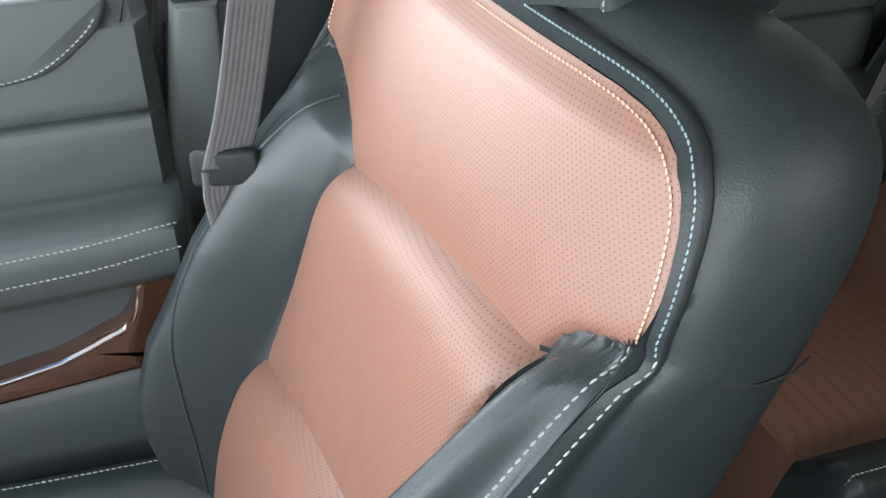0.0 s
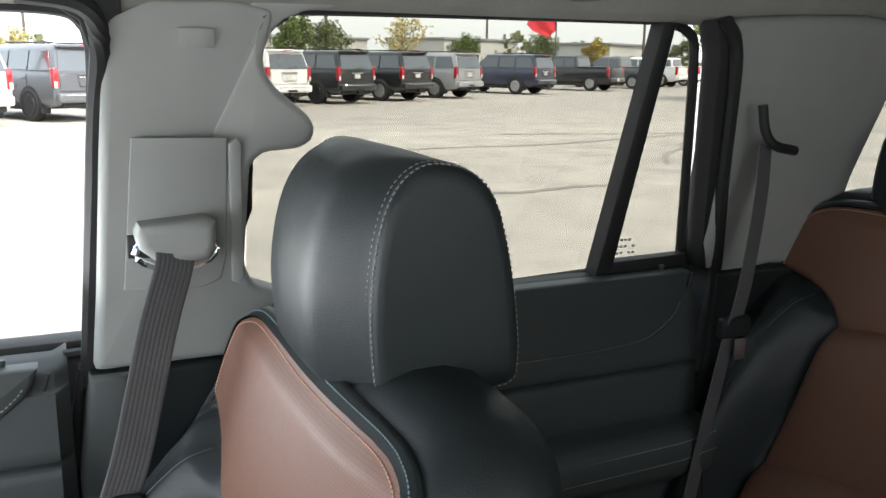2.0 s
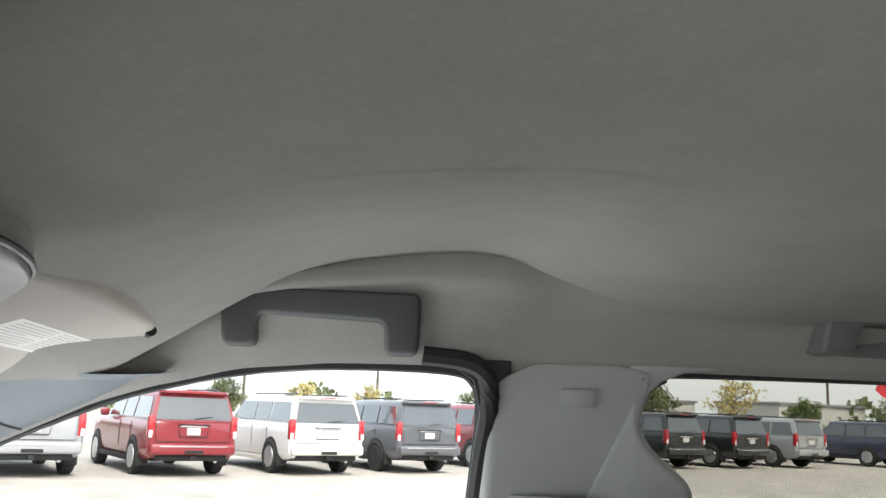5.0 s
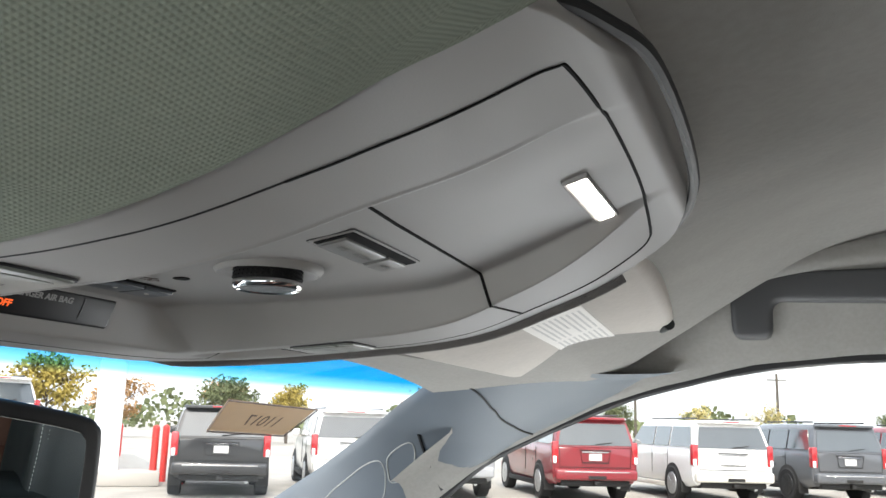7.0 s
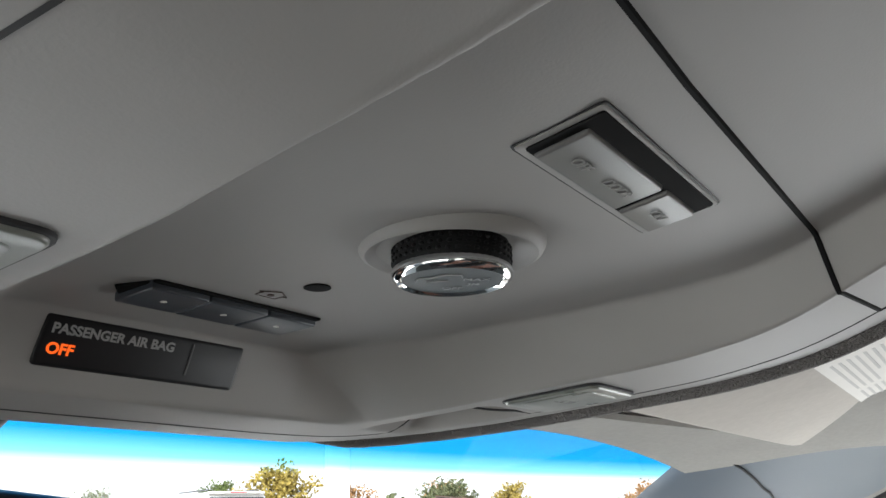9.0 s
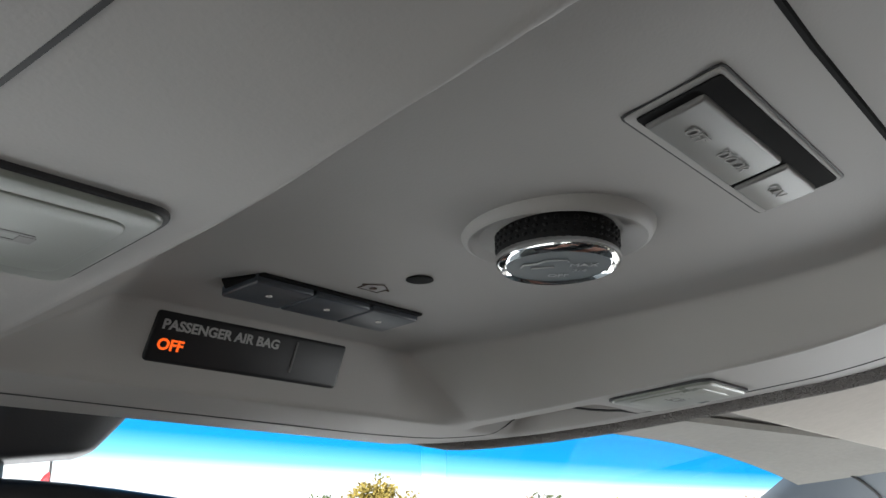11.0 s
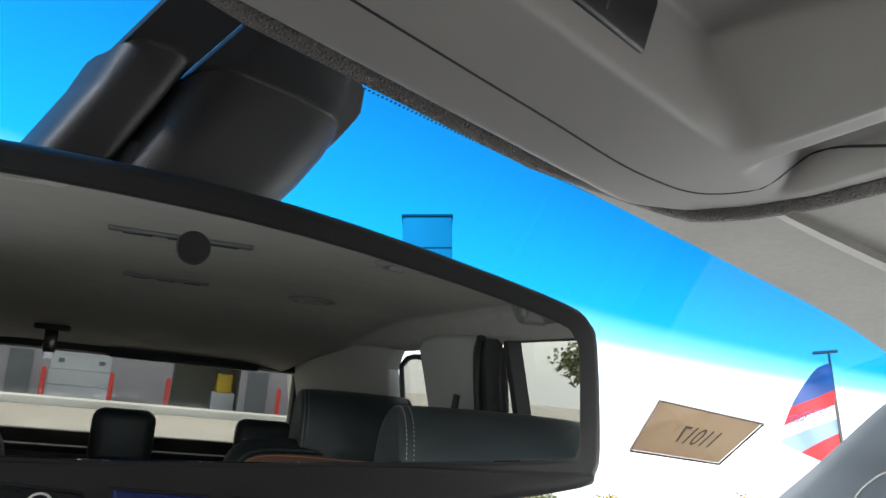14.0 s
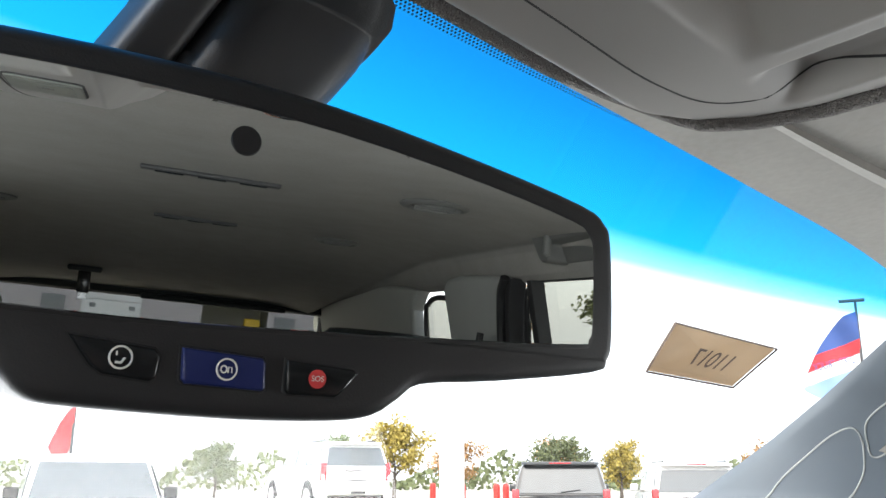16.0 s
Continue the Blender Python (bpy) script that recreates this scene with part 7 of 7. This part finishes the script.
def tree(x, y, height, spread, leaves, seed, label, dense=1.0):
    rnd = random.Random(seed)
    t = thing("tree", (x, y, 0), label, "tree", "trees round the lot")
    base = Vector((x, y, 0))
    limbs = [tube([base - Vector((0, 0, 0.1)), base + Vector((rnd.uniform(-0.1, 0.1), 0, height * 0.25)), base + Vector((rnd.uniform(-0.2, 0.2), 0, height * 0.6)), base + Vector((0, 0, height * 0.9))], [height * 0.028, height * 0.022, height * 0.013, height * 0.004], 8)]
    tips = []
    for k in range(11):
        a = 2.4 * k + rnd.uniform(-0.4, 0.4)
        z0 = height * (0.26 + 0.05 * k)
        ln = spread * rnd.uniform(0.55, 1.0) * (1.0 - 0.055 * max(0, k - 3))
        end = base + Vector((math.cos(a) * ln, math.sin(a) * ln, z0 + ln * rnd.uniform(0.4, 0.8)))
        p0 = base + Vector((0, 0, z0))
        midp = p0.lerp(end, 0.5) + Vector((0, 0, 0.06 * ln))
        limbs.append(tube([p0, midp, end], [height * 0.012, height * 0.008, height * 0.003], 6))
        tips += [end, p0.lerp(end, 0.75), midp]
    tips += [base + Vector((0, 0, height * f)) for f in (0.75, 0.85, 0.93)]
    part("trunk", join(*limbs), BARK, t, "grey branching trunk")
    verts, faces = [], []
    for tip in tips:
        blob = spread * rnd.uniform(0.22, 0.36)
        for _ in range(int(70 * dense)):
            d = Vector((rnd.gauss(0, 1), rnd.gauss(0, 1), rnd.gauss(0, 0.8)))
            d = d.normalized() * blob * rnd.random() ** 0.45
            c = tip + d
            if c.z < height * 0.16:
                continue
            sz = height * rnd.uniform(0.020, 0.036)
            u = Vector((rnd.gauss(0, 1), rnd.gauss(0, 1), rnd.gauss(0, 1))).normalized()
            w = u.orthogonal().normalized()
            q = u.cross(w)
            k0 = len(verts)
            verts += [c - w * sz, c - q * sz * 0.6 + u * sz * 0.2, c + w * sz, c + q * sz * 0.6 + u * sz * 0.2]
            faces.append((k0, k0 + 1, k0 + 2, k0 + 3))
    me = bpy.data.meshes.new("crown")
    me.from_pydata([tuple(p) for p in verts], [], faces)
    me.materials.append(leaves)
    ob = new("crown", me)
    ob.parent = t
    ob.matrix_parent_inverse = t.matrix_basis.inverted()
    tagged(ob, "uneven crown of small leaves", kind="stuff")
    return t


rt = random.Random(9)
KINDS = ["leafy green tree with an uneven crown", "yellow autumn tree with an uneven crown", "orange-brown autumn tree thinning out", "dull green tree with an uneven crown", "sparse pale yellow autumn tree"]
SPOTS = [(49, 51, 6.2, 1), (52, 47, 4.6, 2), (46, 55, 4.8, 0), (38, 59, 4.2, 3), (57, 41, 4.6, 2), (61, 38, 3.6, 3), (49, 35.5, 4.2, 3), (53, 33, 4.0, 1), (80, 8, 3.9, 4), (80, 2.2, 3.9, 4), (77, -20, 5.2, 0), (80, -24, 5.0, 3),
         (76, -30, 5.6, 4), (92, -44, 4.4, 0), (95, -56, 4.8, 3), (98, -66, 4.4, 1), (88, -72, 4.2, 3), (100, -20, 5.0, 0), (104, -10, 4.6, 3), (86, 25, 4.6, 0), (84, 16, 4.0, 3), (70, 30, 4.4, 2)]
for k, (x, y, h, c) in enumerate(SPOTS):
    tree(x, y, h, h * rt.uniform(0.42, 0.55), LEAVES[c], 20 + k, KINDS[c], 0.55 if c == 2 else 0.3 if c == 4 else 1.0)
# far hedge line joining the trees
verts, faces = [], []
for k in range(9000):
    a = rt.uniform(-52, 75)
    d = rt.uniform(120, 150)
    hgt = 2.6 + 1.6 * math.sin(a * 0.37) + 1.2 * math.sin(a * 1.3 + 1)
    c = Vector((d * math.cos(radians(a)), d * math.sin(radians(a)), rt.random() ** 0.7 * max(1.2, hgt)))
    sz = rt.uniform(0.25, 0.55)
    u = Vector((rt.gauss(0, 1), rt.gauss(0, 1), rt.gauss(0, 1))).normalized()
    w = u.orthogonal().normalized()
    q = u.cross(w)
    k0 = len(verts)
    verts += [c - w * sz, c - q * sz, c + w * sz, c + q * sz]
    faces.append((k0, k0 + 1, k0 + 2, k0 + 3))
me = bpy.data.meshes.new("treeline")
me.from_pydata([tuple(p) for p in verts], [], faces)
me.materials.append(LEAVES[3])
tagged(new("treeline", me), "hazy treeline along the horizon", "trees", kind="stuff")

# ---- workshop building behind the vehicle ----
LILAC = material("grey_lilac_siding", (0.26, 0.25, 0.275), 0.8, grain=(1.5, 0.06), bump=(20, 0.2, 0.01, 'NOISE'))
GREY_DOOR = material("dark_grey_door", (0.10, 0.11, 0.125), 0.5, grain=(4, 0.06))
PALE_DOOR = material("pale_garage_door", (0.40, 0.42, 0.45), 0.55, grain=(2, 0.05))
DARK_BAY = material("dim_bay_interior", (0.30, 0.31, 0.27), 0.9, grain=(1, 0.2))
YELLOW = material("yellow_machine_paint", (0.50, 0.33, 0.02), 0.5, grain=(5, 0.1))
KERB = material("pale_kerb_concrete", (0.50, 0.49, 0.46), 0.85, grain=(5, 0.1))
WY = -34.0
shop = thing("workshop_building", (0, WY, 0), "grey-lilac workshop building with garage doors", "building")


def wall_piece(x0, x1, z0, z1):
    return box((x0 + x1) / 2, WY - 0.15, (z0 + z1) / 2, x1 - x0, 0.3, z1 - z0)


bay0, bay1 = 2.2, 4.75
part("wall", join(wall_piece(-22, bay0, 0, 4.2), wall_piece(bay1, 11.0, 0, 4.2), wall_piece(bay0, bay1, 2.0, 4.2)), LILAC, shop, "grey-lilac panel wall")
part("roof", box(-5.5, WY - 5, 4.32, 34, 11, 0.25, 0.03, 1), FAR_ROOF, shop)
part("bay_interior", join(box((bay0 + bay1) / 2, WY - 2.9, 1.1, 5.0, 0.1, 2.4), box(bay0 - 0.1, WY - 1.6, 1.1, 0.1, 2.6, 2.4), box(bay1 + 0.1, WY - 1.6, 1.1, 0.1, 2.6, 2.4)), DARK_BAY, shop, "dim open garage bay")
for x in (-3.1, 5.42):
    part("side_door", box(x, WY + 0.03, 0.86, 0.82, 0.06, 1.70, 0.01, 1), GREY_DOOR, shop, "dark grey steel door")
for k in range(4):
    part("garage_door_panel", box(-1.08, WY + 0.02, 0.28 + 0.56 * k, 2.1, 0.05, 0.55, 0.012, 1), PALE_DOOR, shop, "pale sectional garage door")
for x in (-1.75, -0.35):
    part("door_light", box(x, WY + 0.05, 1.45, 0.22, 0.02, 0.16, 0.01, 1), GREY_DOOR, shop)
mach = thing("yellow_machine", (4.25, WY - 1.0, 0), "yellow shop machine standing in the open bay", "machine")
part("cabinet", box(4.25, WY - 1.0, 1.15, 0.62, 0.6, 0.75, 0.06, 3), YELLOW, mach)
part("stand", box(4.25, WY - 1.0, 0.40, 0.9, 0.5, 0.80, 0.03, 2), PALE_DOOR, mach, "pale metal stand")
tagged(part("kerb", box(-5.5, WY + 3.4, 0.12, 34, 1.6, 0.26, 0.03, 2), KERB), "pale concrete kerb along the workshop", "kerb", kind="structure")
for x in (-2.25, 0.05, 2.05, 6.2):
    b = lathe([(0.01, -0.02), (0.085, -0.02), (0.085, 1.10), (0.06, 1.16), (0.01, 1.17)], 14)
    tagged(part("bollard", moved(b, Matrix.Translation((x, WY + 0.55, 0))), BOLLARD), "red painted steel bollard by the workshop wall", "bollard", "red bollards")
for k, (x, y, h, c) in enumerate([(26, -31, 6.5, 0), (31, -34, 6.0, 3), (22, -36, 5.5, 3), (35, -40, 6.5, 0), (18, -42, 5, 2), (29, -27, 5.5, 0)]):
    tree(x, y, h, h * 0.5, LEAVES[c], 70 + k, KINDS[c])

# ---- small things seen in the mirror ----
latch = thing("ceiling_belt_latch", (0.02, -2.55, 1.66), "black belt latch hanging from the rear headliner", "belt latch")
zl = roof(-0.26, -2.5)
part("anchor", box(-0.26, -2.5, zl - 0.008, 0.12, 0.06, 0.02, 0.006, 2), DARK_TRIM, latch)
part("latch", box(-0.26, -2.5, zl - 0.055, 0.045, 0.02, 0.085, 0.008, 2), BLACK_GLOSS, latch, "black latch")
part("blade", box(-0.26, -2.5, zl - 0.105, 0.028, 0.004, 0.03, 0.001, 1), STEEL, latch, "steel blade")
for x, y, w in ((0.035, -0.57, 0.235), (0.052, -1.32, 0.205)):
    zc = roof(x, y)
    g = thing("ceiling_trim_strip", (x, y, zc), "thin grey slotted trim strip in the headliner", "trim strip", "headliner trim strips")
    part("strip", box(x, y, zc - 0.003, w, 0.022, 0.008, 0.003, 2), HANDLE, g)
    for k in range(3):
        part("slot", box(x - w * 0.3 + w * 0.3 * k, y, zc - 0.0075, w * 0.2, 0.010, 0.003, 0.001, 1), DARK_TRIM, g, "dark slot")
